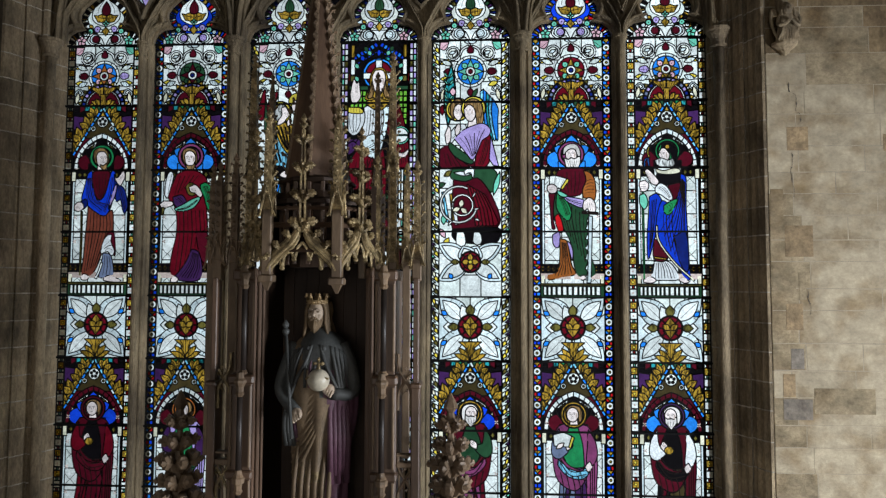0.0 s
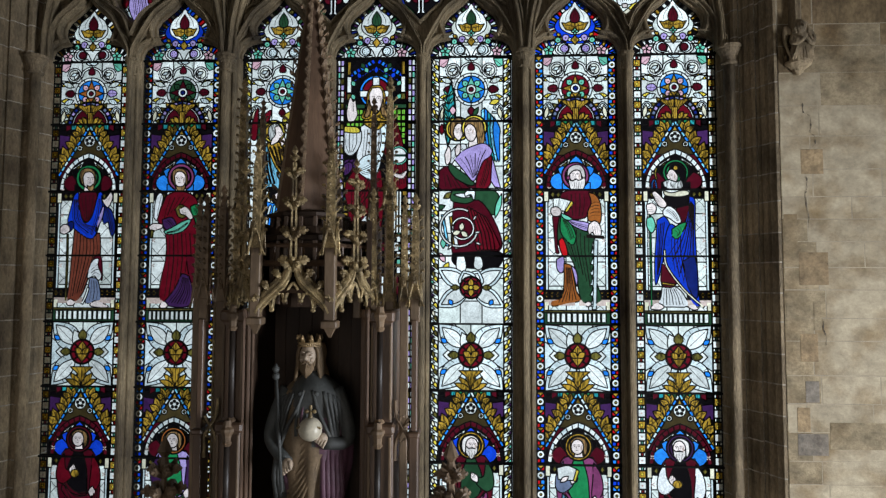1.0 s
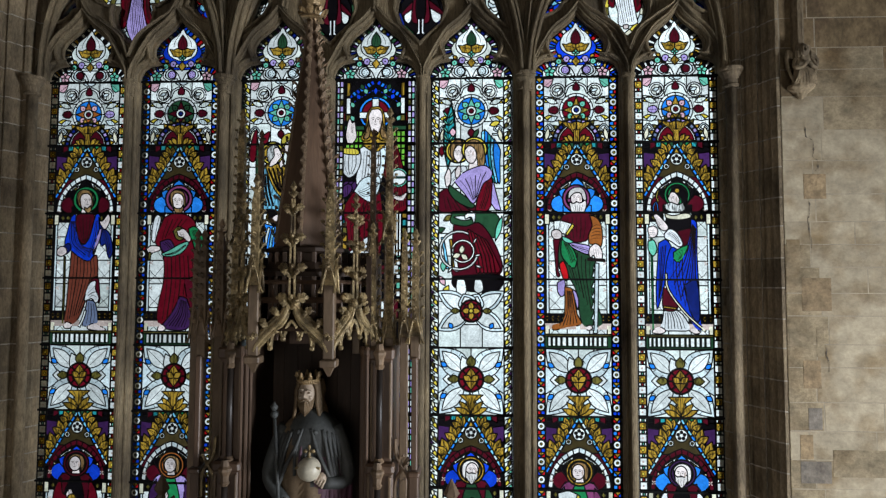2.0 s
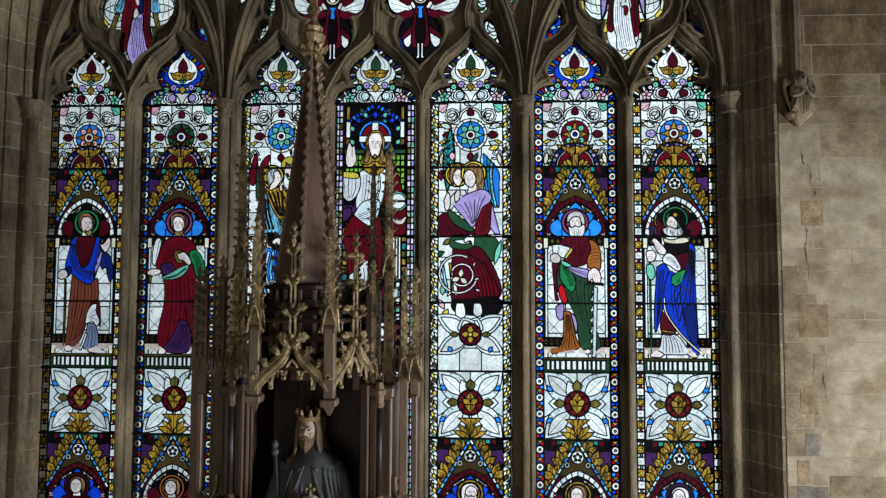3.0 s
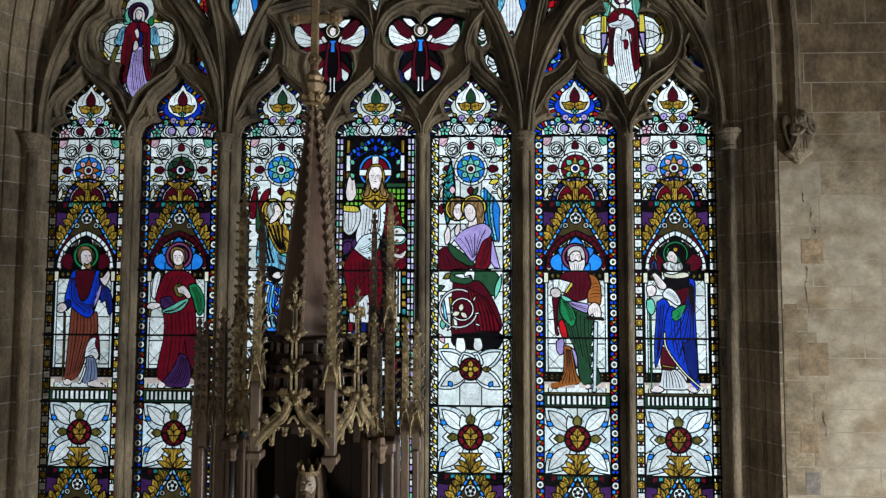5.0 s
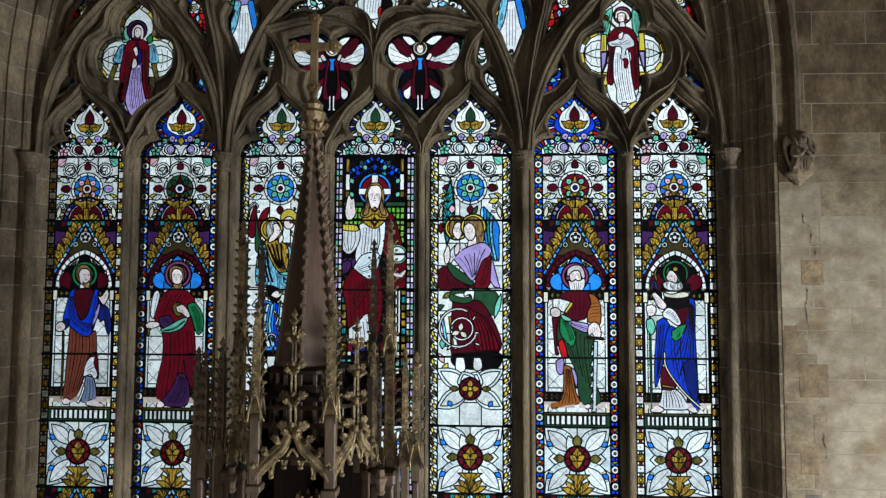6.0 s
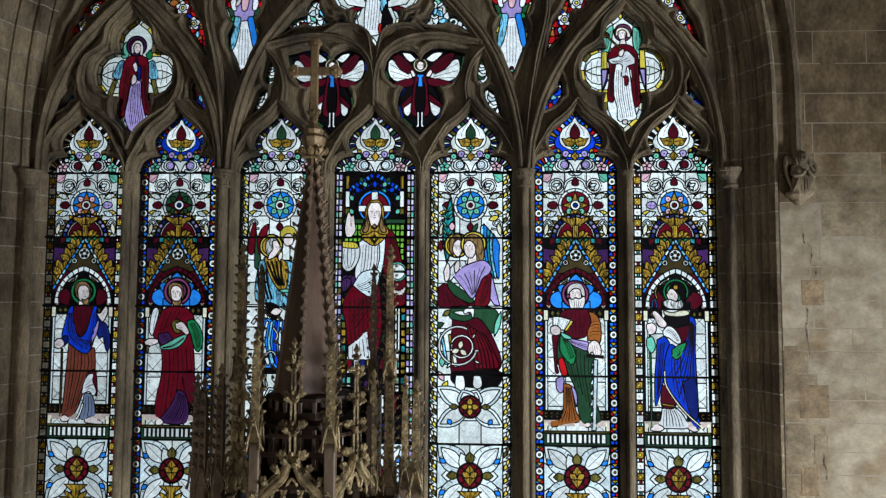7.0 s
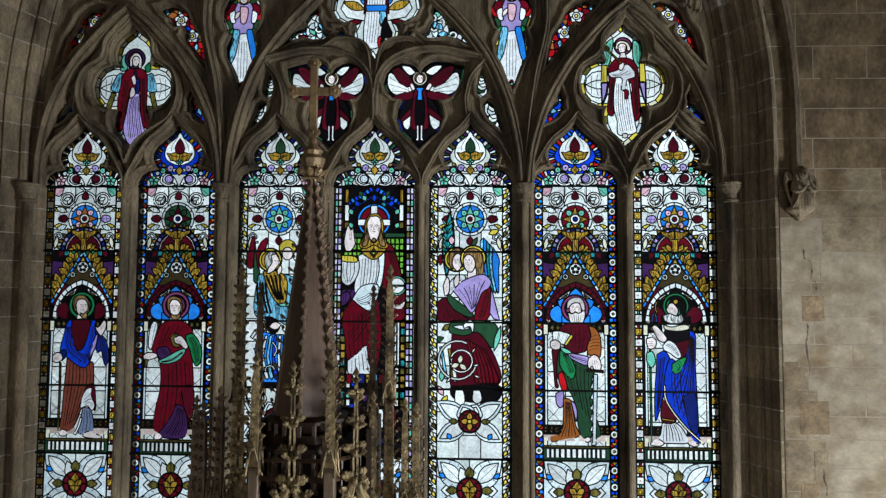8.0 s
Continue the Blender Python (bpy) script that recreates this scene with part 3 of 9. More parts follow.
OPEN = []
for dx in LIGHTS:
    OPEN.append(("light", light_shape(CX + dx)))
for s in (-1, 1):
    OPEN.append(("quatrefoil", quatrefoil(CX + s * 2.711)))
    OPEN.append(("seraph", seraph_opening(CX + s * 0.492, s)))
    for k in (-1, 1):
        OPEN.append(("dagger", [(CX + s * (2.711 + k * a), z) for a, z in ((0.87, 7.04), (0.845, 7.13), (0.785, 7.185), (0.75, 7.24), (0.70, 7.27), (0.715, 7.31), (0.685, 7.39), (0.655, 7.31),
                                                             (0.665, 7.25), (0.655, 7.19), (0.70, 7.165), (0.735, 7.11), (0.80, 7.065))][::s * k]))
        OPEN.append(("flower", [(CX + s * (2.711 + k * a), z) for a, z in ((0.845, 7.66), (0.80, 7.85), (0.755, 8.02), (0.70, 8.10), (0.66, 8.16), (0.62, 8.27), (0.52, 8.36), (0.40, 8.40), (0.28, 8.36),
                                                             (0.33, 8.29), (0.40, 8.245), (0.42, 8.19), (0.48, 8.14), (0.56, 8.15), (0.58, 8.10), (0.56, 8.03), (0.61, 7.95), (0.67, 7.90), (0.74, 7.80))][::s * k]))
    OPEN.append(("slim", [(CX + s * a, z) for a, z in ((1.50, 7.42), (1.55, 7.54), (1.60, 7.68), (1.665, 7.80), (1.68, 7.93), (1.625, 8.06), (1.68, 8.12), (1.72, 8.23), (1.72, 8.36), (1.66, 8.48),
                                               (1.56, 8.56), (1.50, 8.68), (1.44, 8.56), (1.34, 8.48), (1.28, 8.36), (1.28, 8.23), (1.32, 8.12), (1.375, 8.06), (1.32, 7.93),
                                               (1.335, 7.80), (1.40, 7.68), (1.45, 7.54))][::s]))
    OPEN.append(("pair", [(CX + s * a, z) for a, z in ((1.175, 7.63), (1.215, 7.52), (1.235, 7.42), (1.215, 7.345), (1.17, 7.325), (1.13, 7.36), (1.12, 7.45), (1.145, 7.55))][::s]))
    OPEN.append(("pair", [(CX + s * a, z) for a, z in ((1.235, 7.30), (1.30, 7.26), (1.33, 7.17), (1.37, 7.05), (1.405, 6.94), (1.32, 7.02), (1.24, 7.10), (1.195, 7.18), (1.19, 7.265))][::s]))
    OPEN.append(("mouchette", [(CX + s * a, z) for a, z in ((1.085, 7.87), (1.00, 8.0), (0.935, 8.08), (0.86, 8.12), (0.80, 8.13), (0.79, 8.22), (0.735, 8.30), (0.655, 8.36), (0.625, 8.28), (0.64, 8.21),
                                                    (0.60, 8.15), (0.57, 8.075), (0.50, 8.045), (0.57, 7.99), (0.68, 7.985), (0.78, 8.02), (0.90, 7.98), (1.0, 7.92))][::s]))
    OPEN.append(("eye", [(CX + s * a, z) for a, z in ((0.335, 8.02), (0.37, 8.085), (0.42, 8.09), (0.405, 8.045), (0.37, 8.01))][::s]))
    # upper openings that close the head of the arch
    OPEN.append(("upper", blob([(2.25, 8.62), (2.05, 9.05), (1.72, 9.35), (1.58, 9.05), (1.82, 8.72)], CX, s)))
    OPEN.append(("upper", blob([(0.80, 8.62), (1.08, 8.72), (1.20, 9.05), (0.98, 9.45), (0.72, 9.1)], CX, s)))
    OPEN.append(("upper", blob([(0.55, 9.7), (0.95, 9.75), (1.15, 10.05), (0.72, 10.55), (0.42, 10.2)], CX, s)))
    OPEN.append(("upper", blob([(1.32, 9.35), (1.55, 9.55), (1.58, 9.85), (1.36, 9.95), (1.22, 9.65)], CX, s)))
half = [(0.0, 7.765), (0.06, 7.85), (0.17, 7.92), (0.235, 8.0), (0.255, 8.10), (0.225, 8.17), (0.33, 8.175), (0.43, 8.23), (0.49, 8.34), (0.47, 8.47), (0.40, 8.56), (0.29, 8.60),
        (0.235, 8.62), (0.25, 8.74), (0.20, 8.88), (0.09, 8.98), (0.0, 9.12)]
OPEN.append(("crown_light", [(CX + a, z) for a, z in half] + [(CX - a, z) for a, z in half[-2:0:-1]]))
OPEN.append(("upper", [(CX + a, z) for a, z in circle(0, 10.95, 0.38, 16, 1.5)]))

tracery = thing("window_tracery", "flowing brown stone tracery with cusped openings", "tracery", "structure", place=(CX, 5.2, SPRING))
heads = [light_head(CX + d) for d in LIGHTS]
shapes = heads + [p for k, p in OPEN if k != "light"]


def plate(name, d, y0, y1, inset):
    outline = arch_line(-inset, n=22, bottom=SPRING - 0.012 - inset)
    return pierced(name, outline, [grown(p, d) for p in shapes], y0, y1, STONE, tracery)


plate("cusped_web", 0.0, 5.165, 5.30, -0.03)
plate("inner_order", 0.022, 5.12, 5.166, -0.028)

for shape_line in shapes:
    # a roll moulding round every opening
    line = grown(shape_line, 0.034)
    if shape_line in heads:
        swept("opening_roll", line, [(-0.020, 5.13), (-0.018, 5.095), (-0.008, 5.078), (0.008, 5.076), (0.020, 5.09), (0.024, 5.13)], STONE, tracery)
    else:
        swept("opening_roll", line + line[:1], [(-0.020, 5.13), (-0.018, 5.095), (-0.008, 5.078), (0.008, 5.076), (0.020, 5.09), (0.024, 5.13)], STONE, tracery)

# ribs that carry the main lines of the tracery
def rib(points, hw=0.05, front=4.985, name="rib"):
    front -= 0.01
    line = smooth_line([(x, z - 0.024 * (z - 5.25) * min(1.0, (z - 6.34) / 0.5)) for x, z in points], 7)
    side = [(hw * 0.16, front + 0.003), (hw * 0.30, front + 0.02), (hw * 0.34, front + 0.055), (hw * 0.50, front + 0.068), (hw * 0.58, front + 0.045), (hw * 0.78, front + 0.048), (hw * 0.84, front + 0.085), (hw, front + 0.095), (hw, 5.10)]
    prof = [(-o, y) for o, y in side[::-1]] + [(0, front - 0.004)] + side
    return swept(name, line, prof, STONE, tracery)


for s in (-1, 1):
    X = lambda a: CX + s * a
    # arches over the outer pairs of lights
    rib([(X(1.65), 6.34), (X(1.69), 6.75), (X(1.83), 7.25), (X(2.10), 7.75), (X(2.45), 8.17), (X(2.711), 8.40)], 0.075, 4.97)
    rib([(X(3.68), 6.34), (X(3.66), 6.75), (X(3.56), 7.25), (X(3.32), 7.75), (X(2.97), 8.17), (X(2.711), 8.40)], 0.06, 4.98)
    # great arch over the three middle lights, going on to cross it
    rib([(X(1.585), 6.34), (X(1.545), 6.8), (X(1.43), 7.3), (X(1.23), 7.78), (X(0.93), 8.2), (X(0.55), 8.62), (X(0.12), 9.3), (X(0.0), 9.6)], 0.075, 4.975)
    rib([(X(1.6175), 6.34), (X(1.66), 7.0), (X(1.74), 7.6), (X(1.86), 8.2), (X(1.80), 8.75), (X(1.5), 9.3), (X(0.95), 9.65), (X(0.3), 10.6), (X(0), 11.6)], 0.05, 5.0)
    # heart frames round the two middle openings
    rib([(X(1.235), 7.80), (X(0.98), 7.86), (X(0.75), 7.91), (X(0.45), 7.90), (X(0.20), 7.80), (X(0.05), 7.62), (X(0.0), 7.36), (X(0.0), 7.10)], 0.042, 5.01)
    rib([(X(1.235), 7.80), (X(1.06), 7.60), (X(0.99), 7.36), (X(1.0), 7.16)], 0.042, 5.015)
    rib([(X(0.02), 7.60), (X(0.10), 7.95), (X(0.36), 8.03), (X(0.56), 7.93)], 0.036, 5.02)
    # frames round the quatrefoils
    for k in (-1, 1):
        Q = lambda a: CX + s * (2.711 + k * a)
        rib([(Q(0.0), 6.62), (Q(0.10), 6.86), (Q(0.29), 7.02), (Q(0.48), 7.16), (Q(0.565), 7.42), (Q(0.50), 7.68), (Q(0.30), 7.84), (Q(0.25), 8.05), (Q(0.0), 8.33)], 0.04, 5.02)
# ogee hoods over every light
for dx in LIGHTS:
    for k in (-1, 1):
        x = CX + dx
        rib([(x + k * 0.515, 6.34), (x + k * 0.505, 6.46), (x + k * 0.44, 6.60), (x + k * 0.37, 6.74), (x + k * 0.27, 6.90), (x + k * 0.12, 7.03), (x, 7.18)], 0.038, 5.03)

# ---------------------------------------------------------------- stained glass
class Design:
    """Outlines laid one over another, with the colour of each."""

    def __init__(self, outline):
        self.polys, self.colours = [outline], ["quarry"]

    def add(self, colour, poly):
        self.polys.append([(x + self.x, z) for x, z in poly] if self.local else poly)
        self.colours.append(colour)

    def both(self, colour, poly):
        self.add(colour, poly)
        self.add(colour, mirrored(poly))

    local, x = True, 0.0


PAINTED = ("trace", "soft")      # fired paint on the glass, with no lead round it


def features(d, x, z, r, turn=0.0, beard=None):
    """Painted brows, eyes, nose, mouth and cheek shade of a face of half-width r."""
    L = lambda pts, w: d.add("trace", ribbon(smooth_line([(x + (u + turn) * r, z + v * r) for u, v in pts], 2), w * r))
    d.add("soft", petal(x + (0.75 + 0.1 * turn) * r, z + 0.45 * r, 1.25 * r, 0.38 * r, 268))
    for k in (-1, 1):
        L([(k * 0.16, 0.30), (k * 0.38, 0.40), (k * 0.66, 0.28)], 0.10)
        d.add("trace", [(x + (k * 0.38 + turn + u) * r, z + (0.10 + v) * r) for u, v in ((-0.17, 0.0), (0.0, -0.09), (0.17, 0.0), (0.0, 0.09))])
    L([(0.06, 0.22), (-0.10, -0.26), (0.12, -0.30)], 0.07)
    L([(-0.22, -0.58), (0.0, -0.62), (0.22, -0.57)], 0.10)


def fold_lines(d, first, last, n, width):
    """Painted lines of drapery, spread evenly from one line to another."""
    for i in range(n):
        q = (i + 0.5) / n
        line = [(a * (1 - q) + c * q, b * (1 - q) + e * q) for (a, b), (c, e) in zip(first, last)]
        d.add("trace", ribbon(smooth_line(line, 4), width * (1.15 if i % 2 else 0.7)))


def glaze(name, label, design, parts_at_most=300, lead=0.0066):
    """Cuts the design into panes, each its own object, held by lead cames."""
    root = thing(name, label, "stained glass", "structure", "stained glass panels", (design.polys[0][0][0], GLASS_Y, design.polys[0][0][1]))
    v, f, of = partition(design.polys)
    owner, groups = [], {}
    for i, (t, o) in enumerate(zip(f, of)):
        top = max(o) if 0 in o else -1
        owner.append(top)
        if top >= 0:
            groups.setdefault(top, []).append(i)
    size = {}
    for g, tris in groups.items():
        size[g] = sum(abs((v[t[1]] - v[t[0]]).cross(v[t[2]] - v[t[0]])) / 2 for t in (f[i] for i in tris))
    order = sorted(groups, key=lambda g: -size[g])
    for g in order[:parts_at_most]:
        index, verts, faces = {}, [], []
        for i in groups[g]:
            face = []
            for k in f[i]:
                if k not in index:
                    index[k] = len(verts)
                    verts.append((v[k].x, GLASS_Y, v[k].y))
                face.append(index[k])
            faces.append(face)
        mesh_object("pane", verts, faces, GLASS[design.colours[g]], root)
    rest = order[parts_at_most:]
    if rest:
        verts, faces, mats = [], [], []
        for g in rest:
            for i in groups[g]:
                k = len(verts)
                verts += [(v[j].x, GLASS_Y, v[j].y) for j in f[i]]
                faces.append((k, k + 1, k + 2))
                mats.append(NAMES.index(design.colours[g]))
        small = mesh_object("small_panes", verts, faces, [GLASS[k] for k in NAMES], root, mats)
        small["kind"] = "stuff"
    # leads along every join
    edges = {}
    for i, t in enumerate(f):
        for a, b in zip(t, t[1:] + t[:1]):
            edges.setdefault((min(a, b), max(a, b)), []).append(owner[i])
    verts, faces = [], []
    for (a, b), own in edges.items():
        if max(own) < 0 or (len(own) == 2 and own[0] == own[1]):
            continue
        if any(o >= 0 and design.colours[o] in PAINTED for o in own):
            continue
        p, q = v[a], v[b]
        d = q - p
        if d.length < 1e-6:
            continue
        d.normalize()
        n = Vector((-d.y, d.x)) * lead
        p, q = p - d * lead * 0.4, q + d * lead * 0.4
        k = len(verts)
        for w in (p, q):
            verts += [(w.x + n.x, GLASS_Y - 0.003, w.y + n.y), (w.x, GLASS_Y - 0.0065, w.y), (w.x - n.x, GLASS_Y - 0.003, w.y - n.y)]
        faces += [(k, k + 3, k + 4, k + 1), (k + 1, k + 4, k + 5, k + 2)]
    mesh_object("lead_came", verts, faces, LEAD, root)
    return root


def saddle_bars(root, x, levels):
    for z in levels:
        b = bmesh.new()
        bm_box(b, x - HW - 0.01, x + HW + 0.01, GLASS_Y - 0.03, GLASS_Y - 0.012, z - 0.010, z + 0.010)
        part("saddle_bar", b, LEAD, root)


B0 = 0.350           # inner edge of the borders


def quarries(d, z0, z1, step=0.16, colour="quarry", half=B0):
    """Leaded background: diamonds for the coloured grounds, larger upright sheets for the pale ones."""
    if colour in ("quarry", "white"):
        n = max(1, round((z1 - z0) / 0.24))
        st = (z1 - z0) / n
        cuts = (-half, -0.115, 0.12, half)
        for j in range(n):
            for i in range(3):
                d.add(colour if (i + j) % 3 else ("quarry" if colour == "white" else "pale"), rect(cuts[i], z0 + j * st, cuts[i + 1], z0 + (j + 1) * st))
        return
    n = int((z1 - z0) / step) + 1
    for j in range(n):
        for i in range(-3, 4):
            for o in (0, 0.5):
                cx, cz, r = (i + o) * step * 0.8, z0 + (j + o) * step, step / 2
                if abs(cx) - r * 0.8 > half:
                    continue
                poly = [(cx - r * 0.8, cz), (cx, cz - r), (cx + r * 0.8, cz), (cx, cz + r)]
                poly = [(max(-half, min(half, x)), max(z0, min(z1, z))) for x, z in poly]
                if len({(round(x, 4), round(z, 4)) for x, z in poly}) == 4:
                    d.add(colour, poly)


def border(d, z0, z1, style, rng):
    """The strip of small coloured glass up each side."""
    mid = (B0 + HW) / 2 - 0.004
    for s in (-1, 1):
        def R(a, za, b, zb):
            return rect(min(s * a, s * b), za, max(s * a, s * b), zb)
        d.add("quarry" if style == "leaf" else "black", R(B0, z0, HW + 0.02, z1))
        edge = HW - 0.018
        if style == "jewel":
            n = max(1, round((z1 - z0) / 0.19))
            st = (z1 - z0) / n
            for i in range(n):
                z = z0 + i * st
                d.add(rng.choice(("blue", "azure", "blue")), R(B0 + 0.004, z + 0.002, mid, z + st * 0.24))
                d.add(rng.choice(("red", "blue", "red")), R(mid + 0.003, z + 0.002, edge, z + st * 0.24))
                d.add("blue", R(B0 + 0.004, z + st * 0.26, edge, z + st * 0.70))
                d.add("white", circle(s * mid, z + st * 0.48, 0.042, 10))
                d.add("yellow", circle(s * mid, z + st * 0.48, 0.012, 6))
                d.add(rng.choice(("azure", "red")), R(B0 + 0.004, z + st * 0.72, mid, z + st - 0.003))
                d.add(rng.choice(("blue", "azure")), R(mid + 0.003, z + st * 0.72, edge, z + st - 0.003))
                d.add("gold", [(s * mid + a, z + st * 0.97 + c) for a, c in ((-0.034, 0), (0, -0.036), (0.034, 0), (0, 0.036))])
        elif style == "block":
            n = max(1, round((z1 - z0) / 0.235))
            st = (z1 - z0) / n
            for i in range(n):
                z = z0 + i * st
                d.add("white", R(B0 + 0.006, z + 0.003, edge, z + st * 0.34))
                d.add("soft", circle(s * mid, z + st * 0.17, 0.012, 6))
                for q, col in ((0.345, rng.choice(("red", "jade"))), (0.835, rng.choice(("jade", "red")))):
                    d.add("white", R(B0 + 0.008, z + st * q + 0.003, B0 + 0.030, z + st * (q + 0.16)))
                    d.add(col, R(B0 + 0.034, z + st * q + 0.003, B0 + 0.052, z + st * (q + 0.16)))
                    d.add("white", R(B0 + 0.056, z + st * q + 0.003, edge, z + st * (q + 0.16)))
                d.add("gold", R(B0 + 0.008, z + st * 0.515, edge, z + st * 0.83))
                d.add("trace", circle(s * mid, z + st * 0.67, 0.017, 7))
                d.add("yellow", circle(s * mid, z + st * 0.67, 0.012, 5))
        elif style == "mosaic":
            n = max(1, round((z1 - z0) / 0.068))
            st = (z1 - z0) / n
            for i in range(n):
                z = z0 + i * st
                d.add(("white", "violet", "olive", "grey")[i % 4], R(B0 + 0.006, z + 0.003, mid - 0.002, z + st - 0.003))
                d.add(("violet", "white", "grey", "jade")[i % 4], R(mid + 0.002, z + 0.003, edge, z + st - 0.003))
        else:
            n = max(1, round((z1 - z0) / 0.14))
            st = (z1 - z0) / n
            for i in range(n):
                z = z0 + i * st
                d.add("white", [(s * a, b) for a, b in ((B0 + 0.004, z + 0.004), (edge, z + st * 0.42), (edge, z + st - 0.002), (B0 + 0.004, z + st * 0.72))][::s])
                d.add(rng.choice(("olive", "yellow", "yellow")), petal(s * (B0 + 0.012), z + st * 0.10, 0.085, 0.040, 90 - s * 30))
                d.add(rng.choice(("yellow", "cream", "olive")), petal(s * (B0 + 0.045), z + st * 0.45, 0.075, 0.034, 90 - s * 15))
                d.add(rng.choice(("white", "purple", "jade", "pearl")), [(s * (B0 + 0.035), z + 0.002), (s * edge, z + 0.002), (s * edge, z + st * 0.30)][::s])
        d.add("white", R(HW - 0.015, z0, HW - 0.001, z1))


def scroll(d, x, z, r, s, colour="white", width=0.026):
    d.add(colour, ribbon(smooth_line([(x - s * r * 1.2, z - r), (x + s * r * 0.2, z - r * 1.05), (x + s * r, z), (x, z + r * 0.95), (x - s * r * 0.8, z + r * 0.1), (x - s * r * 0.1, z - r * 0.4)], 4), width))


def rosette_panel(d, z0, z1, heart, star, rng, lower=True, between="jade"):
    """White scrollwork round a star-filled roundel, over a half roundel of gold leaves."""
    c = z0 + (z1 - z0) * 0.50
    quarries(d, z0, z1, 0.19, "white")
    for s in (-1, 1):
        # curling stems and their leaves
        x, z = s * 0.20, z1 - 0.145
        d.add("white", circle(x, z, 0.082, 14))
        d.add("pale", circle(x, z, 0.060, 12))
        d.add("white", petal(x, z - 0.05, 0.10, 0.05, 90 + s * 25)), d.add("pearl", petal(x + 0.03, z + 0.02, 0.08, 0.04, 200))
        d.add("jade" if s > 0 else "pink", [(s * 0.245, z1 - 0.012), (s * 0.345, z1 - 0.012), (s * 0.352, z1 - 0.09), (s * 0.30, z1 - 0.11), (s * 0.265, z1 - 0.075)][::s])
        d.add("trace", ribbon([(s * 0.26, z1 - 0.03), (s * 0.33, z1 - 0.085)], 0.006))
        d.add("pearl", petal(s * 0.07, z1 - 0.012, 0.10, 0.05, 90 + s * 88))
        d.add("white", ribbon(smooth_line([(s * 0.02, z1 - 0.06), (s * 0.09, z1 - 0.10), (s * 0.12, z1 - 0.17)], 4), 0.024))
        d.add("white", ribbon(smooth_line([(s * 0.345, c + 0.14), (s * 0.27, c + 0.13), (s * 0.22, c + 0.10)], 4), 0.022))
        d.add("yellow", petal(s * 0.345, c + 0.085, 0.12, 0.05, 90 + s * 62)), d.add("yellow", petal(s * 0.345, c - 0.085, 0.12, 0.055, 90 + s * 88))
        d.add("quarry", petal(s * 0.20, c + 0.075, 0.14, 0.06, 90 - s * 70)), d.add("pearl", petal(s * 0.20, c - 0.075, 0.12, 0.06, 90 - s * 112))
        plum = rng.choice(("violet", "maroon")) if heart == "azure" and lower else "maroon"
        d.add(plum, shape_line([(s * 0.185, c), (s * 0.22, c + 0.04), (s * 0.275, c + 0.032), (s * 0.30, c), (s * 0.275, c - 0.032), (s * 0.22, c - 0.04)]))
        d.add("trace", ribbon([(s * 0.20, c), (s * 0.29, c)], 0.005))
        scroll(d, s * 0.29, z0 + 0.15, 0.05, s, "pearl", 0.018)
        d.add("cream", petal(s * 0.33, z0 + 0.02, 0.15, 0.05, 90 + s * 12))
        for k in range(4):
            d.add("trace", ribbon(smooth_line([(s * (0.10 + 0.06 * k), z1 - 0.02 - 0.02 * k), (s * (0.13 + 0.05 * k), z1 - 0.25), (s * (0.20 + 0.04 * k), c - 0.05 - 0.05 * k)], 4), 0.0045))
    d.add("maroon", shape_line([(0, z1 - 0.045), (-0.035, z1 - 0.10), (-0.028, z1 - 0.14), (0.028, z1 - 0.14), (0.035, z1 - 0.10)]))
    for k in range(12):
        d.add(("white", "white", "pearl")[k % 3], arc(0, c, 0.182, 30 * k, 30 * k + 30, 3) + arc(0, c, 0.150, 30 * k + 30, 30 * k, 3))
    d.add(heart, circle(0, c, 0.150, 20))
    for k in range(4):
        d.add(between, petal(0.05 * math.cos(radians(45 + 90 * k)), c + 0.05 * math.sin(radians(45 + 90 * k)), 0.085, 0.072, 45 + 90 * k, 3))
        d.add("trace", circle(0.09 * math.cos(radians(45 + 90 * k)), c + 0.09 * math.sin(radians(45 + 90 * k)), 0.008, 5))
    for k in range(4):
        a = radians(90 * k)
        d.add(star, [(0.145 * math.cos(a), c + 0.145 * math.sin(a)), (0.06 * math.cos(a + 0.75), c + 0.06 * math.sin(a + 0.75)), (0, c), (0.06 * math.cos(a - 0.75), c + 0.06 * math.sin(a - 0.75))])
    d.add("white", circle(0, c, 0.054, 12))
    d.add("maroon" if heart == "azure" else "navy", circle(0, c, 0.026, 8))
    if not lower:
        d.add("maroon", petal(0, c - 0.29, 0.10, 0.075, 90))
        return
    # half roundel with a spreading gold palmette
    for k in range(12):
        a0, a1 = 15 * k, 15 * k + 15
        am = radians(a0 + 7.5)
        d.add("olive" if k % 2 else "gold", [(0.255 * math.cos(radians(a0)), z0 + 0.255 * math.sin(radians(a0))), (0.315 * math.cos(am), z0 + 0.315 * math.sin(am)), (0.255 * math.cos(radians(a1)), z0 + 0.255 * math.sin(radians(a1)))])
    d.add("black", arc(0, z0, 0.265, 0, 180, 20))
    for k in range(14):
        a0, a1 = 180 * k / 14 + 1, 180 * (k + 1) / 14 - 1
        d.add(("slate", "navy", "violet")[k % 3], arc(0, z0, 0.255, a0, a1, 2) + arc(0, z0, 0.215, a1, a0, 2))
    d.add("white", arc(0, z0, 0.205, 4, 176, 16))
    d.add("crimson" if star == "gold" else "maroon", arc(0, z0, 0.188, 0, 180, 16))
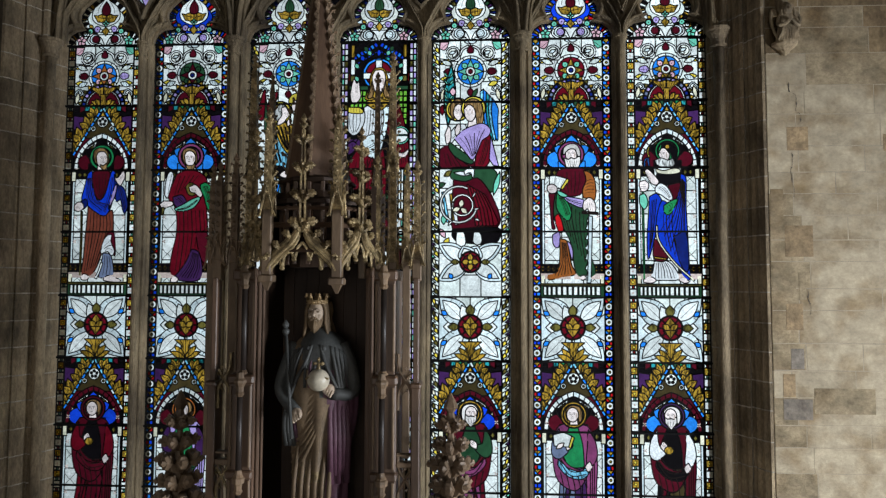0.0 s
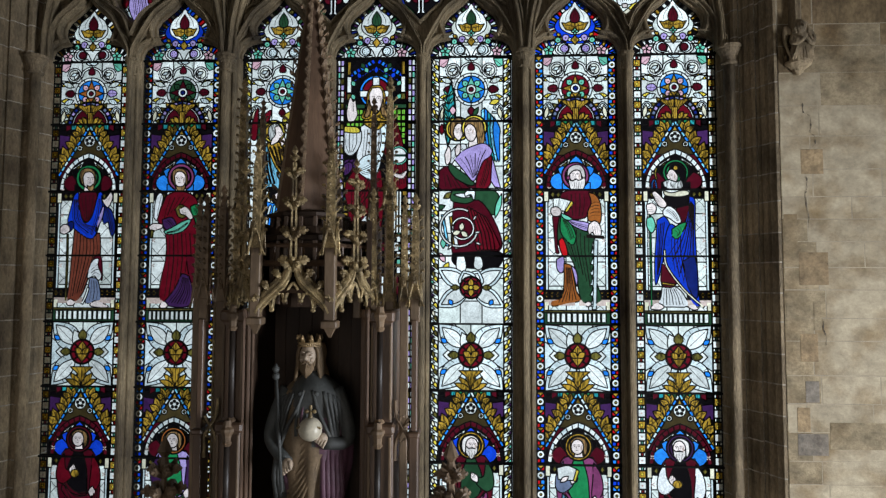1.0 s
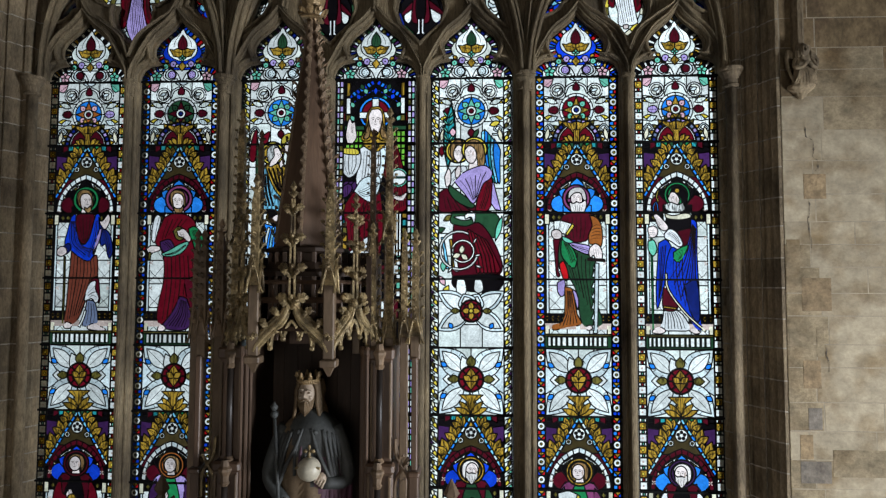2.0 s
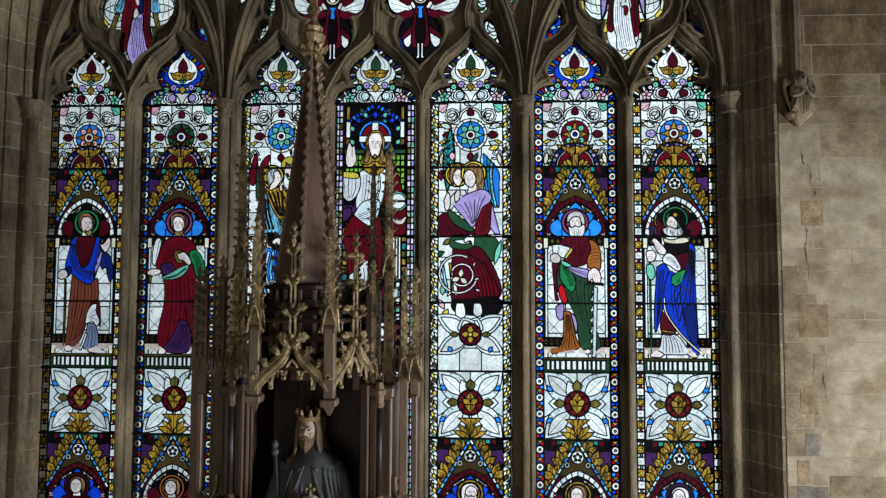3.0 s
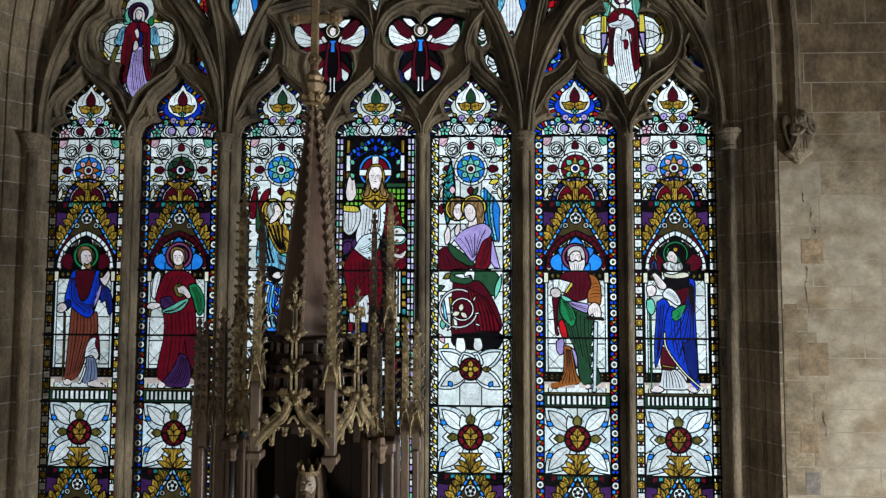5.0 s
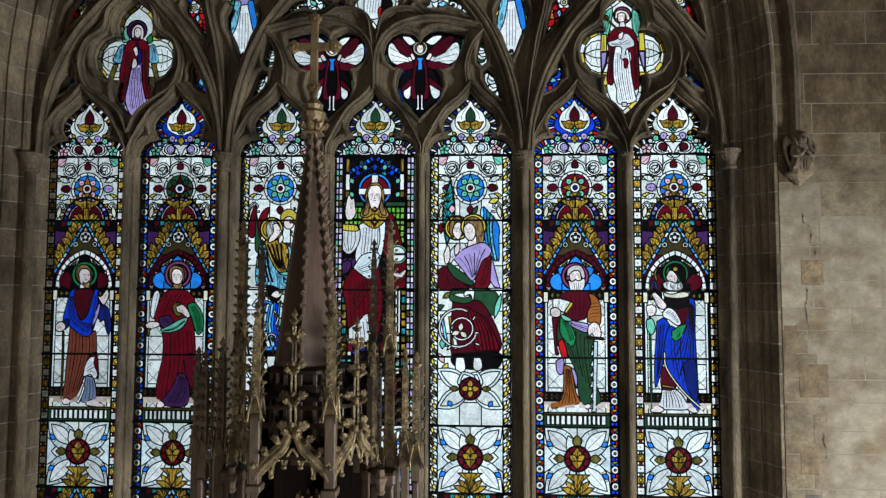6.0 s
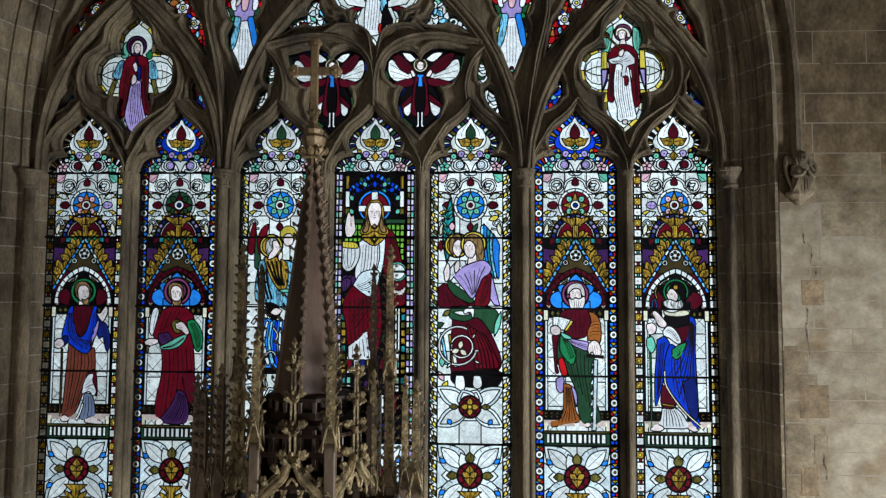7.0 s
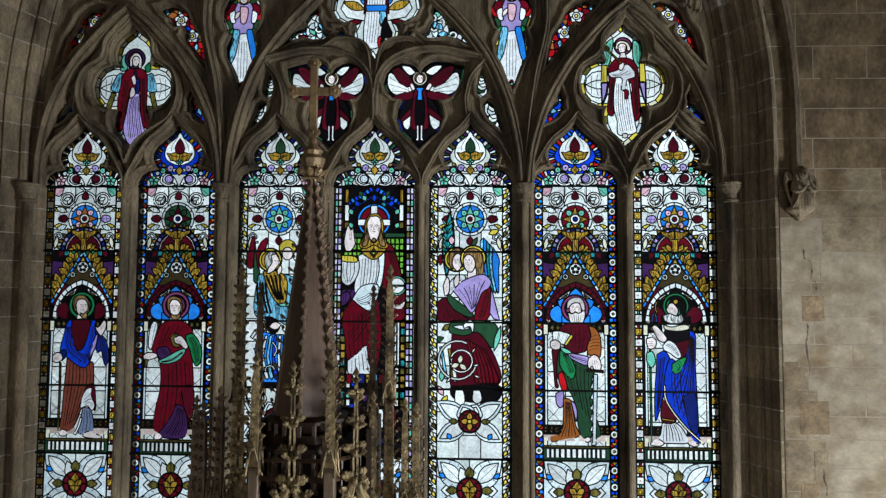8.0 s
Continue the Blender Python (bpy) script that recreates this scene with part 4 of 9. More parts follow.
    for s in (-1, 1):
        d.add("jade", [(s * 0.055, z0 + 0.03), (s * 0.09, z0 + 0.075), (s * 0.055, z0 + 0.09)][::s])
        for a in (88, 62, 36):
            d.add("gold", petal(s * 0.035, z0 + 0.006, 0.15 - 0.0009 * (88 - a), 0.055, 90 - s * a, 5))
        d.add("gold", shape_line([(s * 0.004, z0 + 0.10), (s * 0.035, z0 + 0.10), (s * 0.065, z0 + 0.145), (s * 0.14, z0 + 0.20), (s * 0.13, z0 + 0.23), (s * 0.06, z0 + 0.215), (s * 0.004, z0 + 0.225)]))
        for q in (0.04, 0.075, 0.105):
            d.add("trace", ribbon(smooth_line([(s * 0.02, z0 + 0.12), (s * q * 0.7, z0 + 0.17), (s * q, z0 + 0.215)], 3), 0.005))
    d.add("gold", rect(-0.030, z0, 0.030, z0 + 0.14))
    for x in (-0.012, 0.012):
        d.add("trace", ribbon([(x, z0 + 0.01), (x * 0.8, z0 + 0.20)], 0.005))


def shape_line(points):
    return smooth_line(points + [points[0]], 3)[:-1]


def canopy_panel(d, z0, z1, trefoil, arch, rng):
    """A painted gable over a cusped arch, on a leafy ground."""
    d.add("black", rect(-B0, z0, B0, z1))
    for s in (-1, 1):
        for k in range(5):
            d.add(("moss", "maroon", "green", "black", "teal")[(k * 2) % 5], [(s * (0.03 + 0.063 * k), z1), (s * (0.09 + 0.063 * k), z1), (s * (0.09 + 0.063 * k), z1 - 0.06 - 0.02 * (k % 2)), (s * (0.03 + 0.063 * k), z1 - 0.05)])
        d.add("purple", [(s * 0.19, z1 - 0.13), (s * B0, z1 - 0.11), (s * B0, z1 - 0.27), (s * 0.26, z1 - 0.30)])
        # acanthus sprays that climb the gable, each of three veined lobes
        for a, b, size in ((0.10, 0.14, 0.85), (0.155, 0.27, 1.0), (0.24, 0.42, 1.1), (0.31, 0.545, 0.9)):
            for ang, lg in ((-12, 0.155), (22, 0.175), (58, 0.145)):
                d.add("gold", petal(s * a, z1 - b, lg * size, 0.082 * size, 90 - s * ang, 6))
                w = radians(90 - s * ang)
                for k in (-0.012, 0.012):
                    d.add("trace", ribbon([(s * a + k * math.sin(w) + 0.04 * math.cos(w), z1 - b - k * math.cos(w) + 0.04 * math.sin(w)), (s * a + 0.13 * size * math.cos(w), z1 - b + 0.13 * size * math.sin(w))], 0.005))
    d.add("maroon", [(0, z1 - 0.03), (-0.345, z1 - 0.60), (0.345, z1 - 0.60)])
    d.add("umber", [(0, z1 - 0.05), (-0.20, z1 - 0.38), (0.20, z1 - 0.38)])
    d.add("gold", [(0, z1 - 0.06), (-0.035, z1 - 0.13), (0.035, z1 - 0.13)])
    for s in (-1, 1):
        a, b = Vector((0.0, z1 - 0.015)), Vector((s * 0.345, z1 - 0.585))
        for k in range(10):
            p, q = a.lerp(b, k / 10 + 0.006), a.lerp(b, (k + 1) / 10 - 0.006)
            d.add(("sky", "azure")[k % 2] if rng.random() < 0.8 else "pearl", ribbon([p, q], 0.030))
        d.add("white", circle(s * 0.11, z1 - 0.265, 0.032, 8))
        d.add("olive", circle(s * 0.11, z1 - 0.265, 0.014, 5))
    d.add("white", circle(0, z1 - 0.185, 0.066, 14))
    for k in range(5):
        a = radians(90 + 72 * k)
        d.add("black", circle(0.034 * math.cos(a), z1 - 0.185 + 0.034 * math.sin(a), 0.015, 5))
    # arch of small voussoirs
    base = z0 + 0.02
    outer, inner = pointed(0, base, 0.325, 0.42, 8), pointed(0, base, 0.278, 0.365, 8)
    n = len(outer)
    for k in range(n - 1):
        shade = arch if arch != "white" else ("white", "pearl", "white")[k % 3]
        d.add(shade, [outer[k], outer[k + 1], inner[k + 1], inner[k]])
    d.add("black", inner)
    for s in (-1, 1):
        d.add("white", [(s * 0.05, base + 0.335), (s * 0.185, base + 0.245), (s * 0.11, base + 0.20)])
        d.add("olive", [(s * 0.085, base + 0.295), (s * 0.155, base + 0.245), (s * 0.115, base + 0.225)])
        d.add("cream", [(s * 0.25, base + 0.18), (s * 0.275, base + 0.03), (s * 0.19, base + 0.14)])
        d.add("olive", [(s * 0.245, base + 0.14), (s * 0.262, base + 0.07), (s * 0.215, base + 0.125)])
    # five-lobed leaf behind the head
    for s in (-1, 1):
        d.add("maroon" if trefoil == "black" else trefoil, circle(s * 0.172, base + 0.075, 0.108, 14, 0.88))
        d.add(trefoil, [(s * 0.02, base + 0.10), (s * 0.075, base + 0.235), (s * 0.15, base + 0.242), (s * 0.195, base + 0.215), (s * 0.18, base + 0.165), (s * 0.13, base + 0.11)][::s])
    d.add(trefoil, shape_line([(0, base + 0.355), (-0.05, base + 0.31), (-0.088, base + 0.25), (-0.085, base + 0.20), (0, base + 0.12), (0.085, base + 0.20), (0.088, base + 0.25), (0.05, base + 0.31)]))
    d.add(trefoil, rect(-0.15, base - 0.02, 0.15, base + 0.06))


def flower_panel(d, z0, z1, rng, heart="crimson"):
    """Four white petals with pale rims set crosswise round a red roundel with a gold leaf."""
    c = z0 + (z1 - z0) * 0.53
    d.add("white", rect(-B0, z0, B0, z1))
    for i, (xa, za, xb, zb) in enumerate(((-B0, z0, 0, c), (0, z0, B0, c), (-B0, c, 0, z1), (0, c, B0, z1))):
        d.add(("quarry", "white", "white", "quarry")[i], rect(xa, za, xb, zb))
    for s in (-1, 1):
        d.add("quarry", [(0, c), (s * 0.17, z1), (0, z1)][::-s])
        d.add("pearl", [(s * 0.12, c), (s * B0, c + 0.15), (s * B0, c - 0.15)][::-s])
        d.add("white", petal(0, c, 0.30, 0.20, 90 - s * 90, 7))
        for a in (-22, 22):
            d.add("white", petal(0, c, 0.26, 0.13, 90 + a if s > 0 else 270 + a, 6))
        for t in (-1, 1):
            h = (z1 - c) if t > 0 else (c - z0)
            ang = math.degrees(math.atan2(t * h * 0.98, s * B0 * 0.98))
            long = math.hypot(h, B0) * 0.985
            d.add("pearl", petal(0, c, long, 0.27, ang, 10))
            for k in range(3):
                w = radians(ang)
                p = lambda u, v: (u * math.cos(w) - v * math.sin(w), c + u * math.sin(w) + v * math.cos(w))
                u = long * (0.36 + 0.19 * k)
                for q in (-1, 1):
                    v = 0.135 * math.sin(math.pi * u / long)
                    d.add("trace", ribbon([p(u, q * (v - 0.045)), p(u + 0.01, q * v)], 0.007))
            d.add("white", petal(0.10 * math.cos(radians(ang)), c + 0.10 * math.sin(radians(ang)), long - 0.15, 0.15, ang, 9))
            d.add("trace", ribbon([(0.16 * math.cos(radians(ang)), c + 0.16 * math.sin(radians(ang))), (long * 0.86 * math.cos(radians(ang)), c + long * 0.86 * math.sin(radians(ang)))], 0.006))
            off = radians(ang - s * t * 17)
            d.add("azure", petal(long * 0.60 * math.cos(off), c + long * 0.60 * math.sin(off), 0.085, 0.055, ang - s * t * 8, 4))
        d.add("olive", petal(s * 0.12, c, 0.13, 0.085, 90 - s * 90, 5))
    d.add("olive", petal(0, c + 0.11, 0.14, 0.10, 90))
    d.add("maroon", circle(0, c, 0.138, 20))
    for k in range(8):
        d.add(heart, arc(0, c, 0.128, 45 * k + 2, 45 * k + 43, 2) + arc(0, c, 0.075, 45 * k + 43, 45 * k + 2, 2))
    d.add("maroon", circle(0, c, 0.08, 14))
    d.add("gold", petal(0, c - 0.115, 0.235, 0.13, 90, 6))
    for k in (0, 180):
        d.add("gold", petal(0, c - 0.02, 0.10, 0.07, k + (35 if k == 0 else -35), 4))
    d.add("trace", ribbon([(0, c - 0.10), (0, c + 0.09)], 0.008))
    # gold acanthus below
    d.add("gold", [(-0.055, z0 + 0.01), (0.055, z0 + 0.01), (0.04, c - 0.24), (0.13, c - 0.165), (-0.13, c - 0.165), (-0.04, c - 0.24)])
    for a in (22, 48, 132, 158):
        d.add("gold", petal(0, z0 + 0.005, 0.19, 0.065, a))
    for x in (-0.06, 0.0, 0.06):
        d.add("trace", ribbon([(x * 0.5, z0 + 0.03), (x * 0.45, c - 0.24), (x, c - 0.175)], 0.007))


def inscription(d, z0, z1, rng):
    """A green band with a line of pale bars of the size of its lettering."""
    d.add("moss", rect(-B0, z0, B0, z1))
    d.add("olive", rect(-B0, z1 - 0.022, B0, z1 - 0.002))
    x = -B0 + 0.03
    while x < B0 - 0.06:
        w = rng.choice((0.034, 0.040, 0.046, 0.030))
        d.add("white", rect(x, z0 + 0.022, x + w, z1 - 0.030))
        x += w + 0.014


def saint(d, feet, head, c, rng):
    """A robed standing figure as plain shapes: c names halo, hair, gown, mantle, sash, hem."""
    f = -1 if rng.random() < 0.5 else 1
    f = c.get("face", f)
    P = lambda pts: [(f * x * 1.13, z) for x, z in pts][::f]
    S = lambda pts, n=3: P(smooth_line(pts + [pts[0]], n)[:-1])
    sh = head - 0.12
    n = 8
    # gown in curved folds
    def side(q, t):
        width = 0.122 + 0.066 * t ** 0.8
        return q * width + 0.050 * math.sin(3.4 * t + 0.3) - 0.018 + 0.010 * math.sin(9 * t + 5 * q)
    cols = c["folds"]
    m = len(cols) * 2
    for i in range(m):
        q0, q1 = -1 + 2 * i / m, -1 + 2 * (i + 1) / m
        z = lambda t: sh - 0.05 + (feet + 0.025 + 0.02 * (i % 2) - sh + 0.05) * t
        lft = [(side(q0, t / n), z(t / n)) for t in range(n + 1)]
        rgt = [(side(q1, t / n), z(t / n)) for t in range(n + 1)]
        d.add(cols[i // 2] if i % 3 else (cols[(i // 2 + 1) % len(cols)]), P(rgt + lft[::-1]))
    d.add(c["gown"], S([(-0.11, sh + 0.01), (0.0, sh + 0.03), (0.12, sh), (0.15, sh - 0.22), (0.12, sh - 0.42), (-0.05, sh - 0.46), (-0.14, sh - 0.36), (-0.15, sh - 0.18)]))
    # mantle: over both shoulders, drawn across to the far hip, falling to the knee
    low = c.get("drop", 0.22)
    d.add(c.get("fall", c["mantle"]), S([(0.03, sh + 0.02), (0.14, sh - 0.01), (0.205, sh - 0.17), (0.225, sh - 0.42), (0.215, sh - 0.62), (0.20, feet + low + 0.06), (0.13, feet + low), (0.12, sh - 0.60), (0.10, sh - 0.45), (0.085, sh - 0.2)]))
    d.add(c["mantle"], S([(-0.03, sh + 0.02), (-0.14, sh), (-0.20, sh - 0.16), (-0.20, sh - 0.40), (-0.15, sh - 0.60), (0.0, sh - 0.70), (0.10, sh - 0.60), (0.15, sh - 0.42), (0.05, sh - 0.47), (-0.07, sh - 0.40), (-0.11, sh - 0.22)]))
    d.add(c["sash"], S([(-0.15, sh - 0.36), (-0.05, sh - 0.46), (0.08, sh - 0.48), (0.17, sh - 0.36), (0.18, sh - 0.43), (0.09, sh - 0.57), (-0.05, sh - 0.55), (-0.15, sh - 0.44)]))
    for k in range(5):
        q = -0.13 + 0.055 * k
        d.add("trace", P(ribbon(smooth_line([(q, sh - 0.50 - 0.015 * k), (q + 0.03, sh - 0.72), (q * 1.15 + 0.01, feet + 0.10 + 0.05 * (k % 2))], 4), 0.011)))
    for k in range(3):
        d.add("trace", P(ribbon(smooth_line([(-0.17 + 0.02 * k, sh - 0.26 - 0.07 * k), (-0.03, sh - 0.44 - 0.05 * k), (0.12, sh - 0.44 - 0.04 * k)], 4), 0.011)))
        d.add("trace", P(ribbon(smooth_line([(0.13 + 0.025 * k, sh - 0.06 - 0.05 * k), (0.155 + 0.02 * k, sh - 0.4), (0.15 + 0.018 * k, feet + 0.32)], 4), 0.011)))
    # sleeves and hands
    d.add(c["sleeve"], S([(-0.14, sh - 0.03), (-0.20, sh - 0.14), (-0.215, sh - 0.30), (-0.15, sh - 0.36), (-0.06, sh - 0.29), (-0.05, sh - 0.22), (-0.12, sh - 0.20)]))
    d.add(c.get("arm", c["sleeve"]), S([(0.14, sh - 0.04), (0.205, sh - 0.16), (0.225, sh - 0.32), (0.18, sh - 0.42), (0.12, sh - 0.40), (0.13, sh - 0.22)]))
    d.add("flesh", P(petal(-0.065, sh - 0.27, 0.125, 0.07, c.get("hand", 70))))
    d.add("flesh", P(petal(0.15, sh - 0.38, 0.12, 0.065, 262)))
    for k in (-1, 0, 1):
        w = radians(c.get("hand", 70) + 9 * k)
        d.add("trace", P(ribbon([(-0.065 + 0.06 * math.cos(w), sh - 0.27 + 0.06 * math.sin(w)), (-0.065 + 0.115 * math.cos(w), sh - 0.27 + 0.115 * math.sin(w))], 0.005)))
    held = c.get("held")
    if held == "book":
        d.add("white", P([(-0.20, sh - 0.10), (-0.10, sh - 0.07), (-0.02, sh - 0.11), (-0.05, sh - 0.23), (-0.19, sh - 0.22)]))
        d.add("yellow", P([(-0.05, sh - 0.23), (-0.02, sh - 0.11), (0.005, sh - 0.13), (-0.03, sh - 0.245)]))
        d.add("flesh", P(petal(-0.17, sh - 0.25, 0.10, 0.05, 40)))
    elif held == "staff":
        d.add("green", P(ribbon([(-0.225, feet + 0.02), (-0.205, sh + 0.02)], 0.022)))
        d.add("sky", P(ribbon(arc(-0.17, sh + 0.03, 0.035, 180, -10, 5), 0.02)))
        d.add("flesh", P(circle(-0.205, sh - 0.22, 0.035, 8)))
    elif held == "orb":
        d.add("gold", P(circle(-0.03, sh - 0.25, 0.045, 10)))
    if c.get("saw"):
        for k in range(10):
            za, zb = feet + k * 0.07, feet + (k + 1) * 0.07
            d.add("pearl", P([(0.15, za), (0.205, za), (0.185, zb), (0.16, zb)]))
        d.add("olive", P(rect(0.11, feet + 0.70, 0.23, feet + 0.73)))
    d.add("flesh", P(petal(-0.19, feet + 0.025, 0.13, 0.05, -12)))
    d.add("flesh", P(petal(0.04, feet + 0.02, 0.13, 0.05, -8)))
    # head
    d.add("black", circle(0, head, 0.146, 20))
    d.add(c["halo"], circle(0, head, 0.140, 20))
    d.add(c.get("halo_rim", "gold"), circle(0, head, 0.116, 18))
    d.add(c["halo"], circle(0, head, 0.108, 18))
    d.add("flesh", P([(-0.03, head - 0.03), (0.03, head - 0.03), (0.045, sh + 0.01), (-0.04, sh + 0.01)]))
    hair = "silver" if c["hair"] == "grey" else c["hair"]
    d.add(hair, S([(-0.072, head - 0.03), (-0.074, head + 0.05), (-0.03, head + 0.098), (0.03, head + 0.098), (0.078, head + 0.055), (0.082, head - 0.04), (0.055, head - 0.085), (0.03, head + 0.0), (-0.05, head - 0.06)], 3))
    d.add("flesh", P(circle(-0.01, head, 0.058, 16, 1.36)))
    if c.get("beard", True):
        d.add(hair, P([(-0.066, head - 0.012), (-0.040, head - 0.034), (-0.010, head - 0.026), (0.020, head - 0.034), (0.048, head - 0.008), (0.050, head - 0.075), (0.018, head - 0.125), (-0.005, head - 0.150), (-0.030, head - 0.125), (-0.062, head - 0.075)]))
        for u in (-0.035, -0.008, 0.02):
            d.add("trace", P(ribbon(smooth_line([(u, head - 0.06), (u * 0.9 - 0.006, head - 0.09), (u * 0.5, head - 0.125)], 3), 0.005)))
    features(d, -0.01 * f, head, 0.058, -0.10 * f)


def figure_ground(d, z0, z1, rng):
    """White panes with a painted net, between a diapered band above and another below."""
    quarries(d, z0, z1, 0.17, "white")
    for s in (-1, 1):
        for k in range(-1, 4):
            d.add("trace", ribbon(smooth_line([(s * 0.355, z0 + 0.28 * k + 0.20), (s * 0.27, z0 + 0.28 * k + 0.30), (s * 0.23, z0 + 0.28 * k + 0.34), (s * 0.13, z0 + 0.28 * k + 0.46)], 3), 0.0065))
            d.add("trace", ribbon(smooth_line([(s * 0.13, z0 + 0.28 * k + 0.20), (s * 0.22, z0 + 0.28 * k + 0.31), (s * 0.27, z0 + 0.28 * k + 0.35), (s * 0.355, z0 + 0.28 * k + 0.46)], 3), 0.0065))
            for q in range(4):
                d.add("soft", petal(s * 0.29, z0 + 0.28 * k + 0.47, 0.030, 0.014, 90 * q + 45, 3))
        d.add("black", rect(min(s * 0.15, s * B0), z1 - 0.095, max(s * 0.15, s * B0), z1 - 0.005))
        for k in range(3):
            d.add("olive", [(s * (0.19 + 0.06 * k) + a, z1 - 0.05 + b) for a, b in ((-0.026, 0), (0, -0.036), (0.026, 0), (0, 0.036))])
        d.add("pearl", rect(min(s * 0.305, s * 0.346), z0 + 0.05, max(s * 0.305, s * 0.346), z1 - 0.012))
        d.add("sky", rect(min(s * 0.333, s * 0.344), z0 + 0.05, max(s * 0.333, s * 0.344), z1 - 0.10))
        d.add("cream", rect(min(s * 0.296, s * 0.348), z1 - 0.125, max(s * 0.296, s * 0.348), z1 - 0.012))
        d.add("black", rect(min(s * 0.10, s * B0), z0 + 0.12, max(s * 0.10, s * B0), z0 + 0.215))
        for k in range(4):
            d.add("gold", [(s * (0.145 + 0.06 * k) + a, z0 + 0.167 + b) for a, b in ((-0.026, 0), (0, -0.036), (0.026, 0), (0, 0.036))])
            d.add("black", circle(s * (0.145 + 0.06 * k), z0 + 0.167, 0.010, 5))
        d.add("soft", rect(min(s * 0.02, s * B0), z0 + 0.05, max(s * 0.02, s * B0), z0 + 0.118))
        d.add("cream", rect(min(s * 0.305, s * 0.355), z0, max(s * 0.305, s * 0.355), z0 + 0.09))


def head_panel(d, style, rng):
    """The cusped head: paired scrolls with fruit below, a bud on gold leaves in a white almond above."""
    z = 6.36
    head = light_head(0.0)
    inner = grown(head, -0.072)
    cols = dict(jewel=("blue", "azure", "blue", "white", "red", "blue", "gold"), block=("white", "black", "gold", "white", "black"), leaf=("moss", "white", "navy", "olive", "pearl", "purple"))[style]
    d.add(dict(jewel="cobalt", block="quarry", leaf="pale")[style], rect(-0.48, z, 0.48, 7.06))
    d.add("white", rect(-0.36, z, 0.36, 6.50))
    count = 0
    for a, b, e, f in zip(head, head[1:], inner[1:], inner):
        for q in (0.0, 0.5):
            m = lambda u, v, t: (u[0] + (v[0] - u[0]) * t, u[1] + (v[1] - u[1]) * t)
            d.add(cols[count % len(cols)], [m(a, b, q + 0.04), m(a, b, q + 0.46), m(f, e, q + 0.46), m(f, e, q + 0.04)])
            count += 1
    for s in (-1, 1):
        # scrolls, fruit and flowers
        d.add("white", shape_line([(s * 0.01, z + 0.02), (s * 0.06, z + 0.11), (s * 0.15, z + 0.155), (s * 0.21, z + 0.12), (s * 0.235, z + 0.02)]))
        d.add("pearl", circle(s * 0.125, z + 0.085, 0.062, 12))
        fruit = dict(jewel="violet", block="maroon", leaf="pearl")[style]
        d.add(fruit, circle(s * 0.115, z + 0.085, 0.044, 10))
        for k in range(5):
            d.add("trace", circle(s * 0.115 + 0.022 * math.cos(1.26 * k), z + 0.085 + 0.022 * math.sin(1.26 * k), 0.006, 5))
        d.add("white", ribbon(smooth_line([(s * 0.05, z + 0.03), (s * 0.13, z + 0.015), (s * 0.20, z + 0.06), (s * 0.19, z + 0.12)], 4), 0.024))
        col = ("jade", "pink")[(s > 0) ^ (style == "block")]
        for k in range(5):
            d.add(col, petal(s * 0.285, z + 0.065, 0.062, 0.05, 90 + 72 * k, 4))
        d.add("trace", circle(s * 0.285, z + 0.065, 0.010, 5))
        for x, h, r, c in ((0.10, 0.205, 0.040, "violet"), (0.185, 0.18, 0.034, "jade"), (0.055, 0.185, 0.022, "white"), (0.245, 0.15, 0.026, "pearl")):
            d.add(c, circle(s * x, z + h, r, 8)), d.add("trace", circle(s * x, z + h, r * 0.25, 5))
        d.add("gold", petal(s * 0.15, z + 0.225, 0.06, 0.04, 90 - s * 60))
    d.add("gold", [(-0.045, z + 0.18), (0, z + 0.125), (0.045, z + 0.18), (0, z + 0.235)])
    d.add("white", shape_line([(0, 6.975), (-0.055, 6.90), (-0.135, 6.835), (-0.17, 6.74), (-0.145, 6.66), (-0.06, 6.61), (0, 6.60), (0.06, 6.61), (0.145, 6.66), (0.17, 6.74), (0.135, 6.835), (0.055, 6.90)]))
    for s in (-1, 1):
        d.add("trace", ribbon(smooth_line([(s * 0.02, 6.93), (s * 0.09, 6.82), (s * 0.10, 6.76)], 4), 0.006))
        d.add("gold", [(0, 6.665), (s * 0.04, 6.645), (s * 0.10, 6.655), (s * 0.145, 6.735), (s * 0.10, 6.728), (s * 0.06, 6.745), (0, 6.73)][::s])
        for q in (0.05, 0.09, 0.12):
            d.add("trace", ribbon([(s * 0.01, 6.69), (s * q, 6.715 - 0.12 * (q - 0.09))], 0.005))
    bud = dict(jewel="maroon", block="maroon", leaf="moss")[style]
    d.add(bud, shape_line([(0, 6.90), (-0.042, 6.835), (-0.052, 6.775), (-0.03, 6.735), (0.03, 6.735), (0.052, 6.775), (0.042, 6.835)]))
    for k in (-1, 1):
        d.add("trace", ribbon([(0, 6.885), (k * 0.022, 6.745)], 0.005))
    for k in range(4):
        d.add("jade", petal(0, 6.635, 0.042, 0.03, 90 * k, 3))


